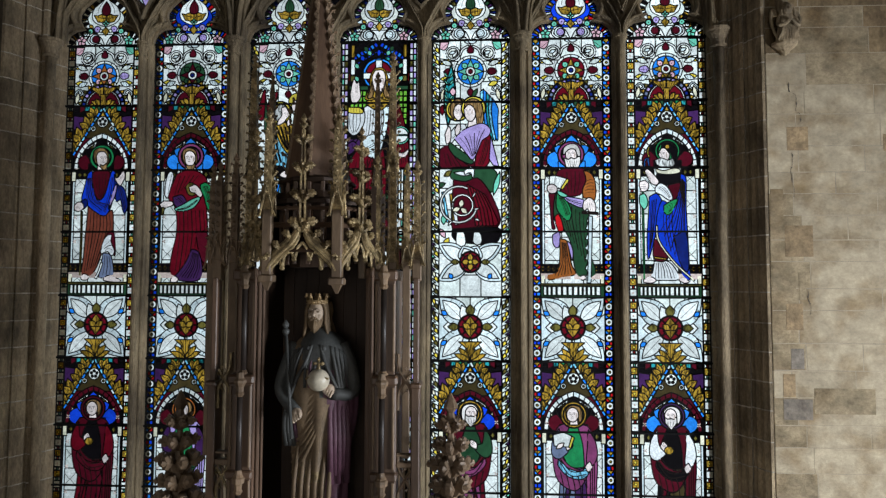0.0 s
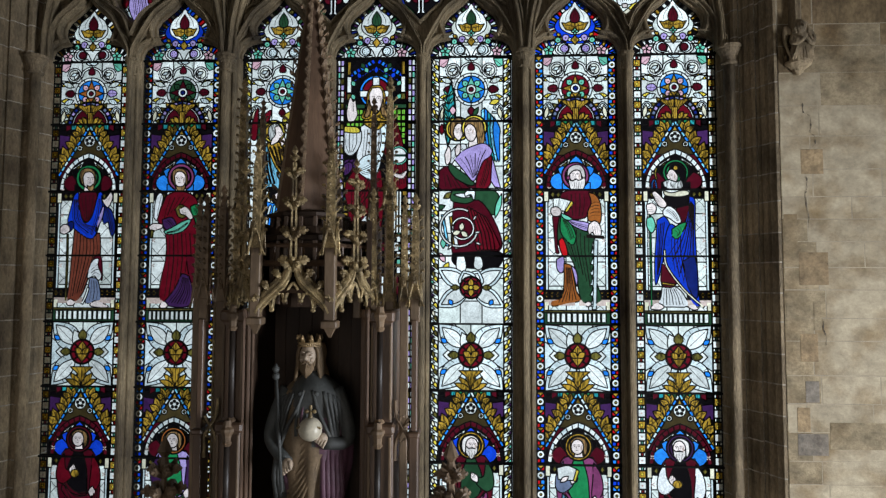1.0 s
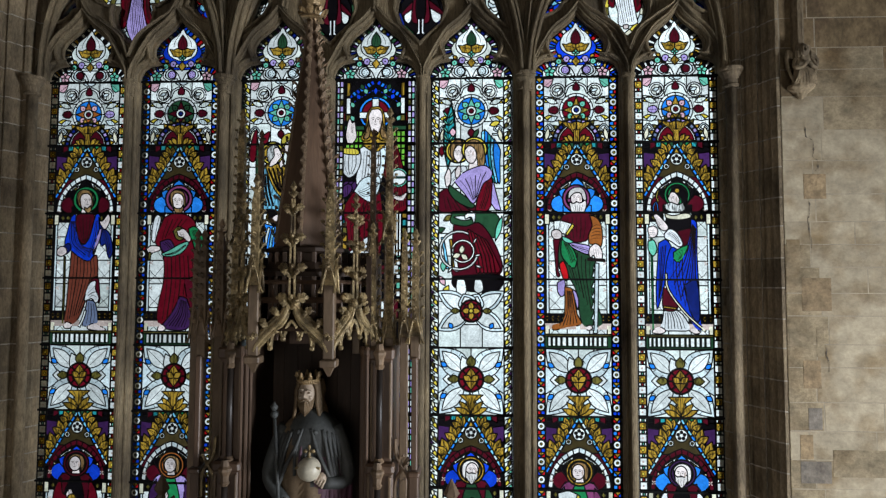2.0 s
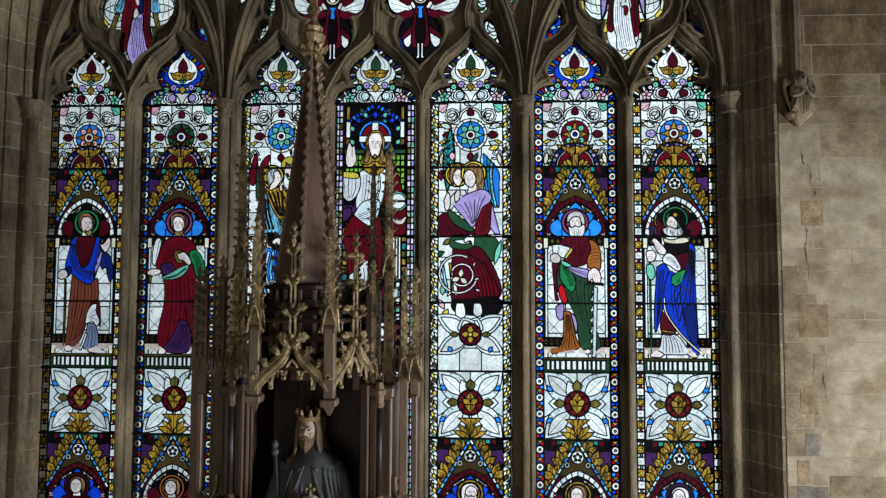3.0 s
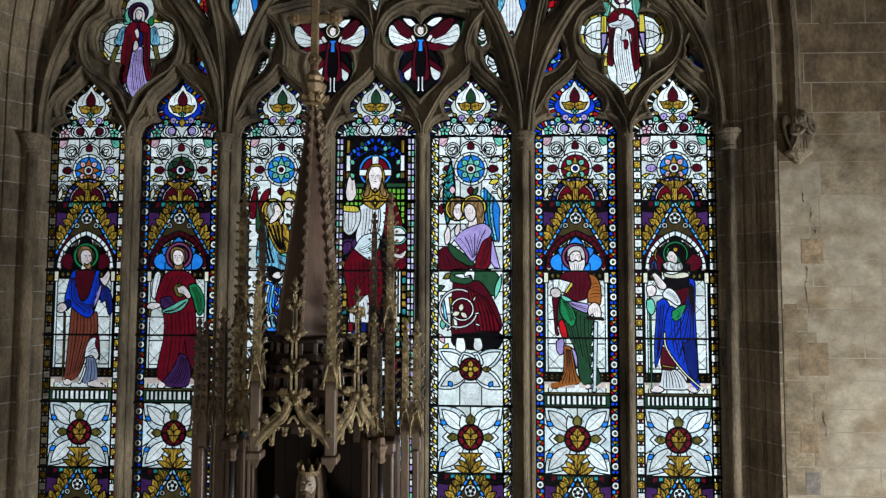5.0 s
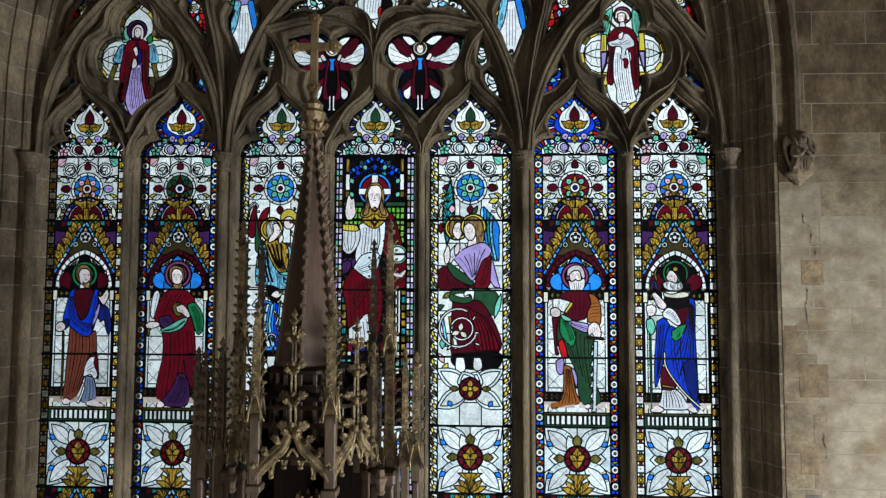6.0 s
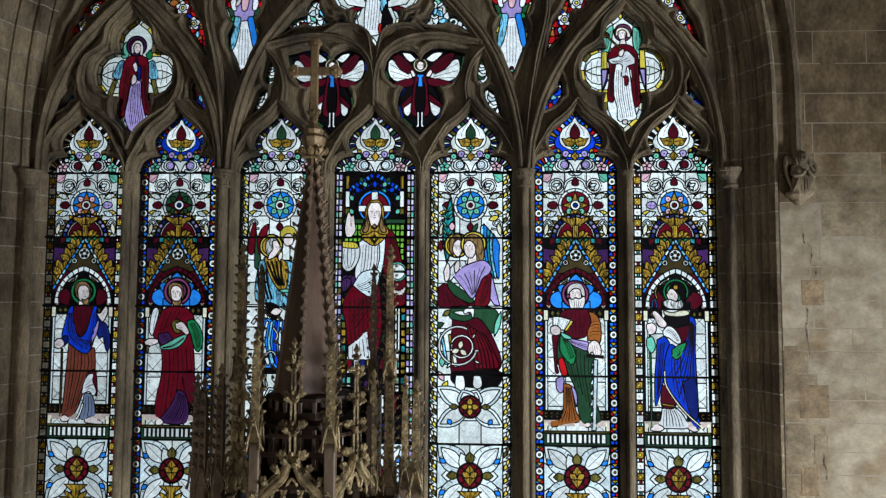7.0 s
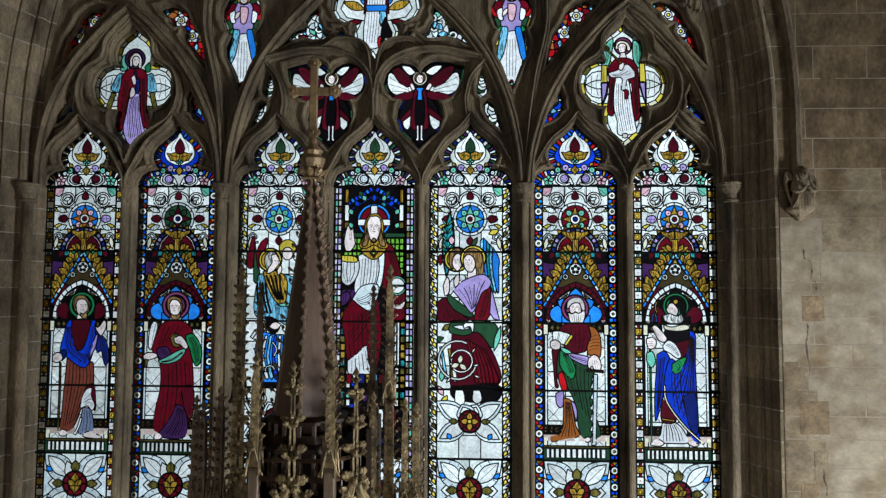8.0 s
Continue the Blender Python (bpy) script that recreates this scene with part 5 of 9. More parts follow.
ROWS_Z = dict(bar=6.36, rosette=5.645, canopy=4.885, mid=4.17, feet=3.59, text=3.44, flower=2.73, canopy2=1.97, feet2=0.75)
LOWER = {
    0: dict(halo="maroon", hair="hair", beard=False, gown="black", mantle="maroon", sash="maroon", sleeve="crimson", folds=("maroon", "crimson", "maroon", "black"), held="orb", hand=80),
    1: dict(halo="orange", hair="hair", beard=False, gown="green", mantle="violet", sash="moss", sleeve="purple", folds=("crimson", "moss", "green", "purple"), hand=80),
    2: dict(halo="gold", hair="hair", gown="crimson", mantle="moss", sash="gold", sleeve="crimson", folds=("moss", "maroon", "gold"), hand=80),
    3: dict(halo="gold", hair="hair", gown="white", mantle="crimson", sash="blue", sleeve="crimson", folds=("linen", "pearl", "crimson"), hand=80),
    4: dict(halo="gold", hair="silver", gown="moss", mantle="maroon", sash="plum", sleeve="moss", arm="maroon", folds=("plum", "maroon", "plum", "maroon"), hand=60),
    5: dict(halo="gold", hair="hair", gown="green", mantle="plum", sash="sky", sleeve="slate", arm="plum", folds=("purple", "slate", "purple"), held="book", beard=False),
    6: dict(halo="purple", hair="grey", gown="black", mantle="maroon", fall="maroon", sash="black", sleeve="linen", arm="linen", folds=("maroon", "black", "umber", "maroon"), held="orb", hand=100)}
STYLE = ("block", "jewel", "leaf", "leaf", "leaf", "jewel", "block")
TREFOIL = ("black", "azure", "azure", "black", "azure", "azure", "black")


def shape(points, n=3):
    return smooth_line(points + [points[0]], n)[:-1]


def saint_in_blue(d):
    """A standing robed figure with a raised hand, a blue mantle over a russet gown."""
    d.add("black", circle(0.007, 5.041, .152, 18))
    d.add("green", circle(0.007, 5.041, .146, 18))
    d.add("jade", circle(0.007, 5.041, .112, 18))
    d.add("green", circle(0.007, 5.041, .10, 18))
    d.add("flesh", [(-0.04, 4.946), (0.065, 4.946), (0.085, 4.864), (-0.051, 4.864)])
    d.add("hair", shape([(-0.091, 5.024), (-0.096, 5.108), (-0.041, 5.152), (0.044, 5.141), (0.084, 5.074), (0.089, 4.977), (0.055, 4.935), (0.014, 5.019), (-0.054, 4.963)]))
    d.add("flesh", shape([(-0.061, 5.052), (-0.038, 5.102), (0.03, 5.108), (0.069, 5.06), (0.073, 4.98), (0.04, 4.913), (-0.007, 4.927), (-0.046, 4.963)]))
    d.add("hair", shape([(-0.009, 4.957), (0.028, 4.946), (0.063, 4.974), (0.071, 4.924), (0.042, 4.891), (0.004, 4.913)]))
    features(d, 0.013, 5.024, .062, 0.18)
    d.add("maroon", shape([(-0.123, 4.844), (-0.05, 4.885), (0.105, 4.875), (0.1, 4.699), (0.055, 4.57), (-0.031, 4.555), (-0.087, 4.673)]))
    fold_lines(d, [(-0.092, 4.839), (-0.063, 4.699), (-0.024, 4.57)], [(0.086, 4.854), (0.068, 4.699), (0.039, 4.57)], 4, .008)
    d.add("rust", shape([(-0.138, 4.467), (-0.022, 4.402), (0.071, 4.374), (0.153, 4.42), (0.171, 4.183), (0.15, 4.101), (0.092, 4.025), (0.036, 3.898), (-0.009, 3.771), (-0.084, 3.669), (-0.192, 3.679), (-0.176, 3.852), (-0.162, 4.106), (-0.149, 4.286)]))
    fold_lines(d, [(-0.121, 4.441), (-0.136, 4.157), (-0.172, 3.699)], [(0.127, 4.402), (0.145, 4.183), (0, 3.801)], 7, .010)
    d.add("maroon", shape([(0.095, 4.147), (0.174, 4.178), (0.203, 3.954), (0.191, 3.893), (0.151, 4), (0.091, 4.043)]))
    d.add("linen", shape([(0.045, 4.02), (0.086, 4.119), (0.153, 4.137), (0.148, 4.056), (0.193, 3.949), (0.157, 3.893), (0.11, 3.944), (0.03, 3.918)]))
    fold_lines(d, [(0.061, 4.015), (0.1, 4.056), (0.134, 4.106)], [(0.076, 3.939), (0.127, 3.964), (0.171, 3.928)], 3, .008)
    d.add("slate", shape([(0.058, 3.928), (0.152, 3.898), (0.189, 3.699), (0.139, 3.669), (0.017, 3.643), (0.039, 3.801)]))
    fold_lines(d, [(0.062, 3.903), (0.058, 3.801), (0.04, 3.664)], [(0.142, 3.888), (0.165, 3.75), (0.159, 3.684)], 3, .008)
    d.add("white", ribbon(smooth_line([(0.044, 3.814), (0.02, 3.725), (-0.021, 3.633)], 4), .024))
    d.add("cobalt", shape([(-0.155, 4.849), (-0.104, 4.88), (-0.101, 4.725), (-0.057, 4.596), (-0.006, 4.539), (0.058, 4.611), (0.105, 4.797), (0.131, 4.88), (0.175, 4.854), (0.175, 4.673), (0.147, 4.513), (0.111, 4.41), (0.059, 4.358), (-0.021, 4.384), (-0.13, 4.462), (-0.218, 4.539), (-0.195, 4.679)]))
    fold_lines(d, [(-0.163, 4.802), (-0.17, 4.57), (-0.009, 4.4)], [(-0.105, 4.802), (-0.03, 4.544), (0.122, 4.493)], 6, .010)
    fold_lines(d, [(0.12, 4.802), (0.085, 4.596), (0.038, 4.415)], [(0.161, 4.815), (0.153, 4.596), (0.071, 4.389)], 3, .009)
    d.add("navy", shape([(0.165, 4.833), (0.213, 4.735), (0.279, 4.679), (0.313, 4.596), (0.333, 4.467), (0.296, 4.384), (0.263, 4.462), (0.245, 4.544), (0.194, 4.524), (0.176, 4.648)]))
    fold_lines(d, [(0.192, 4.725), (0.214, 4.622), (0.284, 4.415)], [(0.236, 4.699), (0.289, 4.596), (0.314, 4.441)], 3, .008)
    d.add("violet", shape([(0.172, 4.709), (0.198, 4.72), (0.179, 4.591), (0.128, 4.482), (0.104, 4.436), (0.137, 4.596)]))
    d.add("navy", shape([(-0.23, 4.524), (-0.169, 4.555), (-0.145, 4.493), (-0.204, 4.431)]))
    d.add("flesh", shape([(-0.306, 4.477), (-0.267, 4.518), (-0.209, 4.508), (-0.19, 4.451), (-0.245, 4.41), (-0.298, 4.426)]))
    fold_lines(d, [(-0.295, 4.472), (-0.254, 4.477)], [(-0.288, 4.436), (-0.231, 4.436)], 3, .004)
    d.add("flesh", shape([(0.159, 4.844), (0.183, 4.802), (0.214, 4.813), (0.262, 4.88), (0.29, 4.844), (0.283, 4.787), (0.241, 4.709), (0.202, 4.735), (0.17, 4.792)]))
    fold_lines(d, [(0.205, 4.787), (0.222, 4.766)], [(0.269, 4.844), (0.251, 4.797)], 3, .004)
    d.add("olive", ribbon(smooth_line([(-0.213, 4.41), (-0.208, 4.056), (-0.212, 3.669)], 4), .020))
    d.add("flesh", shape([(-0.2, 3.643), (-0.166, 3.687), (-0.107, 3.661), (-0.12, 3.618), (-0.183, 3.616)]))
    d.add("flesh", shape([(0.068, 3.633), (0.139, 3.669), (0.278, 3.61), (0.238, 3.59), (0.09, 3.605)]))


def saint_in_crimson(d):
    """A standing robed figure in crimson with a green mantle, a blade and a dark book."""
    d.add("black", circle(0.006, 5.046, .156, 18))
    d.add("plum", circle(0.006, 5.046, .150, 18))
    d.add("maroon", circle(0.006, 5.046, .116, 18))
    d.add("plum", circle(0.006, 5.046, .104, 18))
    d.add("flesh", [(-0.045, 4.957), (0.054, 4.957), (0.08, 4.864), (-0.062, 4.864)])
    d.add("hair", shape([(-0.09, 5.019), (-0.089, 5.113), (-0.027, 5.147), (0.055, 5.119), (0.082, 5.033), (0.071, 4.946), (0.035, 5.041), (-0.049, 5.052), (-0.055, 4.935)]))
    d.add("flesh", shape([(-0.07, 5.058), (-0.036, 5.108), (0.03, 5.099), (0.061, 5.041), (0.052, 4.963), (0.004, 4.902), (-0.047, 4.946)]))
    d.add("hair", shape([(-0.051, 4.963), (-0.023, 4.941), (0.034, 4.946), (0.056, 4.985), (0.051, 4.913), (0.006, 4.875), (-0.038, 4.907)]))
    features(d, -0.006, 5.024, .062, -0.12)
    d.add("crimson", shape([(-0.155, 4.839), (-0.052, 4.885), (0.079, 4.875), (0.187, 4.803), (0.212, 4.675), (0.202, 4.495), (0.221, 4.265), (0.225, 4.063), (0.212, 3.864), (0.16, 3.752), (0.007, 3.665), (-0.196, 3.685), (-0.189, 3.914), (-0.146, 4.113), (-0.14, 4.316), (-0.174, 4.47), (-0.252, 4.572), (-0.202, 4.726)]))
    fold_lines(d, [(-0.135, 4.419), (-0.13, 4.113), (-0.168, 3.714)], [(0.19, 4.419), (0.215, 4.113), (0.168, 3.789)], 7, .011)
    fold_lines(d, [(-0.138, 4.818), (-0.169, 4.7), (-0.194, 4.572)], [(0.128, 4.829), (0.059, 4.752), (-0.013, 4.716)], 5, .009)
    d.add("maroon", shape([(0.087, 4.163), (0.221, 4.163), (0.233, 3.914), (0.188, 3.809), (0.123, 3.958)]))
    d.add("purple", shape([(0.044, 3.973), (0.124, 3.938), (0.175, 3.764), (0.145, 3.627), (0.01, 3.6), (-0.149, 3.635), (-0.1, 3.714), (-0.027, 3.814)]))
    fold_lines(d, [(0.051, 3.938), (-0.01, 3.789), (-0.118, 3.65)], [(0.126, 3.914), (0.149, 3.764), (0.118, 3.635)], 7, .009)
    d.add("purple", shape([(-0.194, 4.572), (-0.086, 4.598), (-0.029, 4.501), (-0.104, 4.439), (-0.177, 4.49)]))
    fold_lines(d, [(-0.178, 4.552), (-0.124, 4.516), (-0.084, 4.454)], [(-0.101, 4.583), (-0.067, 4.542), (-0.039, 4.501)], 3, .008)
    d.add("flesh", shape([(-0.348, 4.49), (-0.297, 4.526), (-0.202, 4.521), (-0.19, 4.48), (-0.262, 4.454), (-0.319, 4.447)]))
    fold_lines(d, [(-0.321, 4.48), (-0.259, 4.49)], [(-0.315, 4.46), (-0.252, 4.465)], 2, .004)
    d.add("linen", shape([(-0.29, 4.593), (-0.286, 4.726), (-0.26, 4.841), (-0.219, 4.87), (-0.19, 4.816), (-0.225, 4.67), (-0.257, 4.562)]))
    d.add("trace", ribbon(smooth_line([(-0.254, 4.611), (-0.238, 4.726), (-0.213, 4.844)], 4), .006))
    d.add("olive", ribbon(smooth_line([(-0.304, 4.454), (-0.315, 4.367)], 4), .03))
    d.add("green", shape([(0.123, 4.716), (0.19, 4.741), (0.261, 4.675), (0.309, 4.547), (0.294, 4.429), (0.249, 4.388), (0.203, 4.465), (0.172, 4.572), (0.137, 4.644)]))
    fold_lines(d, [(0.15, 4.695), (0.198, 4.572), (0.237, 4.419)], [(0.218, 4.706), (0.282, 4.572), (0.283, 4.444)], 5, .008)
    d.add("jade", shape([(-0.175, 4.439), (-0.06, 4.495), (0.029, 4.547), (0.125, 4.577), (0.114, 4.521), (0.047, 4.444), (-0.056, 4.411), (-0.148, 4.413)]))
    fold_lines(d, [(-0.146, 4.434), (-0.032, 4.465), (0.09, 4.547)], [(-0.135, 4.419), (-0.02, 4.439), (0.101, 4.526)], 3, .008)
    d.add("olive", shape([(-0.048, 4.685), (0.007, 4.741), (0.082, 4.695), (0.059, 4.593), (-0.013, 4.603)]))
    d.add("trace", ribbon(smooth_line([(-0.027, 4.675), (0.025, 4.695), (0.062, 4.68)], 4), .008))
    d.add("flesh", shape([(-0.006, 4.685), (0.06, 4.718), (0.115, 4.675), (0.155, 4.598), (0.12, 4.57), (0.065, 4.618), (0.012, 4.634)]))
    fold_lines(d, [(0.015, 4.68), (0.062, 4.68)], [(0.027, 4.644), (0.086, 4.613)], 3, .004)
    d.add("flesh", shape([(-0.198, 3.625), (-0.15, 3.665), (-0.104, 3.627), (-0.131, 3.592), (-0.186, 3.592)]))


def saint_with_saw(d):
    """A white-bearded robed figure with an open book and a saw, in crimson, green and orange."""
    d.add("black", circle(-0.008, 5.04, .15, 18))
    d.add("plum", circle(-0.008, 5.04, .144, 18))
    d.add("maroon", circle(-0.008, 5.04, .112, 18))
    d.add("plum", circle(-0.008, 5.04, .10, 18))
    d.add("silver", shape([(-0.096, 5.034), (-0.086, 5.116), (-0.021, 5.159), (0.057, 5.151), (0.096, 5.075), (0.091, 4.98), (0.049, 5.056), (-0.008, 5.099), (-0.055, 5.056)]))
    d.add("flesh", shape([(-0.068, 5.061), (-0.023, 5.099), (0.042, 5.091), (0.055, 4.994), (-0.008, 4.969), (-0.062, 5.002)]))
    d.add("silver", shape([(-0.086, 5.002), (-0.039, 4.985), (-0.005, 5.002), (0.034, 4.991), (0.091, 5.018), (0.096, 4.947), (0.06, 4.867), (-0.003, 4.84), (-0.057, 4.882)]))
    fold_lines(d, [(-0.06, 4.964), (-0.044, 4.92), (-0.023, 4.862)], [(0.07, 4.969), (0.055, 4.915), (0.018, 4.857)], 5, .006)
    features(d, -0.008, 5.045, .058, 0.02)
    d.add("maroon", shape([(-0.156, 4.857), (-0.06, 4.885), (0.096, 4.885), (0.164, 4.834), (0.127, 4.615), (-0.008, 4.564), (-0.112, 4.605), (-0.138, 4.69), (-0.195, 4.741)]))
    fold_lines(d, [(-0.122, 4.837), (-0.117, 4.721), (-0.086, 4.61)], [(0.106, 4.857), (0.106, 4.721), (0.075, 4.594)], 5, .009)
    d.add("maroon", shape([(-0.257, 4.594), (-0.174, 4.62), (-0.192, 4.443), (-0.208, 4.291), (-0.187, 4.21), (-0.223, 4.21), (-0.239, 4.392)]))
    d.add("moss", shape([(-0.179, 4.62), (-0.112, 4.574), (-0.034, 4.506), (0.096, 4.443), (0.19, 4.367), (0.164, 4.291), (0.177, 4.141), (0.19, 3.946), (0.257, 3.697), (0.07, 3.673), (0.018, 3.8), (0.005, 3.946), (-0.034, 4.092), (-0.086, 4.19), (-0.125, 4.291), (-0.192, 4.286), (-0.205, 4.443)]))
    fold_lines(d, [(-0.158, 4.569), (-0.148, 4.443), (-0.07, 4.215)], [(0.153, 4.342), (0.153, 4.141), (0.2, 3.726)], 7, .010)
    d.add("green", shape([(-0.169, 4.605), (-0.112, 4.564), (-0.047, 4.498), (-0.008, 4.392), (-0.034, 4.291), (-0.112, 4.342), (-0.174, 4.443)]))
    fold_lines(d, [(-0.153, 4.569), (-0.112, 4.468), (-0.07, 4.342)], [(-0.112, 4.554), (-0.055, 4.478), (-0.018, 4.367)], 4, .008)
    d.add("red", shape([(-0.192, 4.337), (-0.151, 4.367), (-0.114, 4.291), (-0.096, 4.185), (-0.138, 4.16), (-0.177, 4.241)]))
    d.add("violet", shape([(-0.218, 4.136), (-0.138, 4.165), (-0.14, 4.019), (-0.177, 3.99), (-0.213, 4.038)]))
    d.add("orange", shape([(-0.138, 4.092), (-0.06, 4.068), (-0.034, 3.946), (-0.008, 3.8), (0.036, 3.697), (-0.112, 3.663), (-0.257, 3.631), (-0.27, 3.687), (-0.164, 3.726), (-0.138, 3.897)]))
    fold_lines(d, [(-0.122, 4.055), (-0.127, 3.848), (-0.216, 3.668)], [(-0.065, 4.043), (-0.034, 3.848), (0.008, 3.707)], 6, .009)
    d.add("violet", shape([(-0.06, 4.068), (-0.018, 4.034), (0.008, 3.946), (-0.003, 3.848), (-0.029, 3.941)]))
    d.add("orange", shape([(0.132, 4.857), (0.203, 4.834), (0.255, 4.746), (0.265, 4.594), (0.242, 4.516), (0.174, 4.544), (0.127, 4.554), (0.119, 4.645), (0.158, 4.746)]))
    fold_lines(d, [(0.153, 4.746), (0.2, 4.771), (0.242, 4.766)], [(0.143, 4.584), (0.19, 4.594), (0.252, 4.594)], 5, .007)
    d.add("violet", shape([(-0.101, 4.574), (-0.008, 4.557), (0.122, 4.531), (0.14, 4.493), (0.112, 4.438), (0.031, 4.463), (-0.06, 4.514)]))
    fold_lines(d, [(-0.081, 4.559), (0.018, 4.529), (0.117, 4.509)], [(-0.055, 4.524), (0.029, 4.478), (0.106, 4.453)], 3, .008)
    d.add("jade", shape([(-0.166, 4.635), (-0.099, 4.61), (-0.042, 4.569), (-0.099, 4.559), (-0.151, 4.589)]))
    d.add("white", [(-0.247, 4.797), (-0.177, 4.802), (-0.055, 4.766), (-0.044, 4.751), (-0.104, 4.642), (-0.247, 4.706)])
    d.add("yellow", [(-0.104, 4.642), (-0.029, 4.746), (-0.055, 4.769), (-0.125, 4.655)])
    d.add("trace", ribbon(smooth_line([(-0.179, 4.797), (-0.2, 4.701)], 4), .006))
    fold_lines(d, [(-0.231, 4.781), (-0.236, 4.721)], [(-0.07, 4.751), (-0.112, 4.66)], 4, .004)
    d.add("flesh", shape([(-0.27, 4.69), (-0.216, 4.706), (-0.166, 4.67), (-0.174, 4.61), (-0.242, 4.602), (-0.275, 4.645)]))
    fold_lines(d, [(-0.257, 4.675), (-0.21, 4.67)], [(-0.252, 4.62), (-0.2, 4.62)], 3, .004)
    d.add("flesh", shape([(0.132, 4.514), (0.187, 4.552), (0.242, 4.519), (0.265, 4.43), (0.242, 4.362), (0.2, 4.377), (0.169, 4.428), (0.138, 4.4), (0.119, 4.453)]))
    fold_lines(d, [(0.158, 4.493), (0.169, 4.428)], [(0.226, 4.493), (0.242, 4.392)], 3, .004)
    d.add("trace", [(0.104, 4.405), (0.294, 4.392), (0.294, 4.354), (0.104, 4.367)])
    d.add("pearl", [(0.184, 4.347), (0.226, 4.342), (0.203, 3.6), (0.158, 3.6)])
    d.add("pearl", [(0.184, 4.291), (0.148, 4.2), (0.179, 4.19)])
    d.add("pearl", [(0.182, 4.175), (0.145, 4.087), (0.177, 4.077)])
    d.add("pearl", [(0.179, 4.063), (0.143, 3.975), (0.174, 3.965)])
    d.add("pearl", [(0.177, 3.951), (0.14, 3.863), (0.171, 3.853)])
    d.add("pearl", [(0.174, 3.838), (0.138, 3.751), (0.169, 3.741)])
    d.add("pearl", [(0.171, 3.726), (0.135, 3.639), (0.166, 3.629)])
    d.add("flesh", shape([(0.075, 3.668), (0.127, 3.687), (0.153, 3.653), (0.106, 3.629)]))


def saint_with_staff(d):
    """A figure in a blue mantle and dark hat, hands joined round a pilgrim's staff."""
    d.add("black", circle(0, 5.074, .143, 18))
    d.add("green", circle(0, 5.074, .137, 18))
    d.add("jade", circle(0, 5.074, .112, 18))
    d.add("green", circle(0, 5.074, .10, 18))
    d.add("black", shape([(-0.075, 5.085), (-0.044, 5.157), (0.034, 5.162), (0.104, 5.08), (0.091, 4.962), (0.055, 4.968), (0.029, 5.058)]))
    d.add("gold", circle(0, 5.12, .026, 18))
    d.add("flesh", shape([(-0.101, 5.037), (-0.065, 5.101), (-0.018, 5.096), (0.026, 5.026), (-0.003, 4.962), (-0.049, 4.978), (-0.083, 5)]))
    features(d, -0.044, 5.037, .05, -0.3)
    d.add("grey", shape([(-0.14, 4.968), (-0.07, 4.994), (0.008, 4.968), (0.06, 4.989), (0.078, 4.914), (0.008, 4.882), (-0.07, 4.893), (-0.122, 4.92)]))
    fold_lines(d, [(-0.117, 4.957), (-0.096, 4.925)], [(0.049, 4.968), (0.029, 4.904)], 4, .006)
    d.add("maroon", shape([(0.018, 4.752), (0.112, 4.792), (0.138, 4.666), (0.101, 4.535), (0.034, 4.51), (-0.008, 4.616)]))
    d.add("black", shape([(-0.114, 4.83), (0.008, 4.809), (0.13, 4.842), (0.158, 4.736), (0.086, 4.711), (-0.044, 4.686), (-0.127, 4.752)]))
    d.add("cream", shape([(-0.132, 4.877), (-0.044, 4.852), (0.06, 4.877), (0.13, 4.867), (0.13, 4.827), (0.008, 4.807), (-0.114, 4.825)]))
    d.add("linen", shape([(-0.161, 3.84), (-0.031, 3.849), (0.06, 3.771), (0.104, 3.644), (-0.044, 3.632), (-0.192, 3.644), (-0.174, 3.747)]))
    fold_lines(d, [(-0.148, 3.825), (-0.158, 3.747), (-0.169, 3.654)], [(-0.013, 3.83), (0.044, 3.747), (0.075, 3.654)], 7, .009)
    d.add("cobalt", shape([(-0.205, 4.56), (-0.122, 4.595), (-0.065, 4.49), (-0.117, 4.364), (-0.132, 4.238), (-0.148, 4.114), (-0.187, 3.967), (-0.231, 3.864), (-0.236, 4.114), (-0.216, 4.364)]))
    fold_lines(d, [(-0.19, 4.515), (-0.205, 4.314), (-0.216, 3.918)], [(-0.117, 4.54), (-0.143, 4.314), (-0.179, 4.065)], 4, .010)
    d.add("maroon", shape([(-0.161, 4.089), (-0.109, 4.065), (-0.026, 3.967), (-0.026, 3.849), (-0.166, 3.864)]))
    d.add("gold", ribbon(smooth_line([(-0.161, 3.884), (-0.096, 3.874), (-0.029, 3.864)], 4), .022))
    d.add("cobalt", shape([(0.138, 4.817), (0.2, 4.767), (0.195, 4.465), (0.208, 4.114), (0.221, 3.771), (0.234, 3.644), (0.164, 3.668), (0.086, 3.791), (0.008, 3.913), (-0.109, 4.06), (-0.135, 4.208), (-0.122, 4.364), (-0.07, 4.515), (0.008, 4.485), (0.086, 4.535), (0.132, 4.666)]))
    fold_lines(d, [(0.153, 4.767), (0.06, 4.465), (-0.106, 4.213)], [(0.19, 4.716), (0.184, 4.213), (0.205, 3.698)], 8, .011)
    fold_lines(d, [(-0.055, 4.465), (-0.07, 4.263), (-0.044, 4.04)], [(0.06, 4.465), (0.06, 4.163), (0.138, 3.796)], 4, .010)
    d.add("navy", shape([(0.06, 4.114), (0.19, 4.163), (0.216, 3.82), (0.19, 3.722), (0.122, 3.82)]))
    d.add("cream", ribbon(smooth_line([(-0.13, 4.238), (-0.109, 4.065), (0.06, 3.825), (0.268, 3.629)], 4), .022))
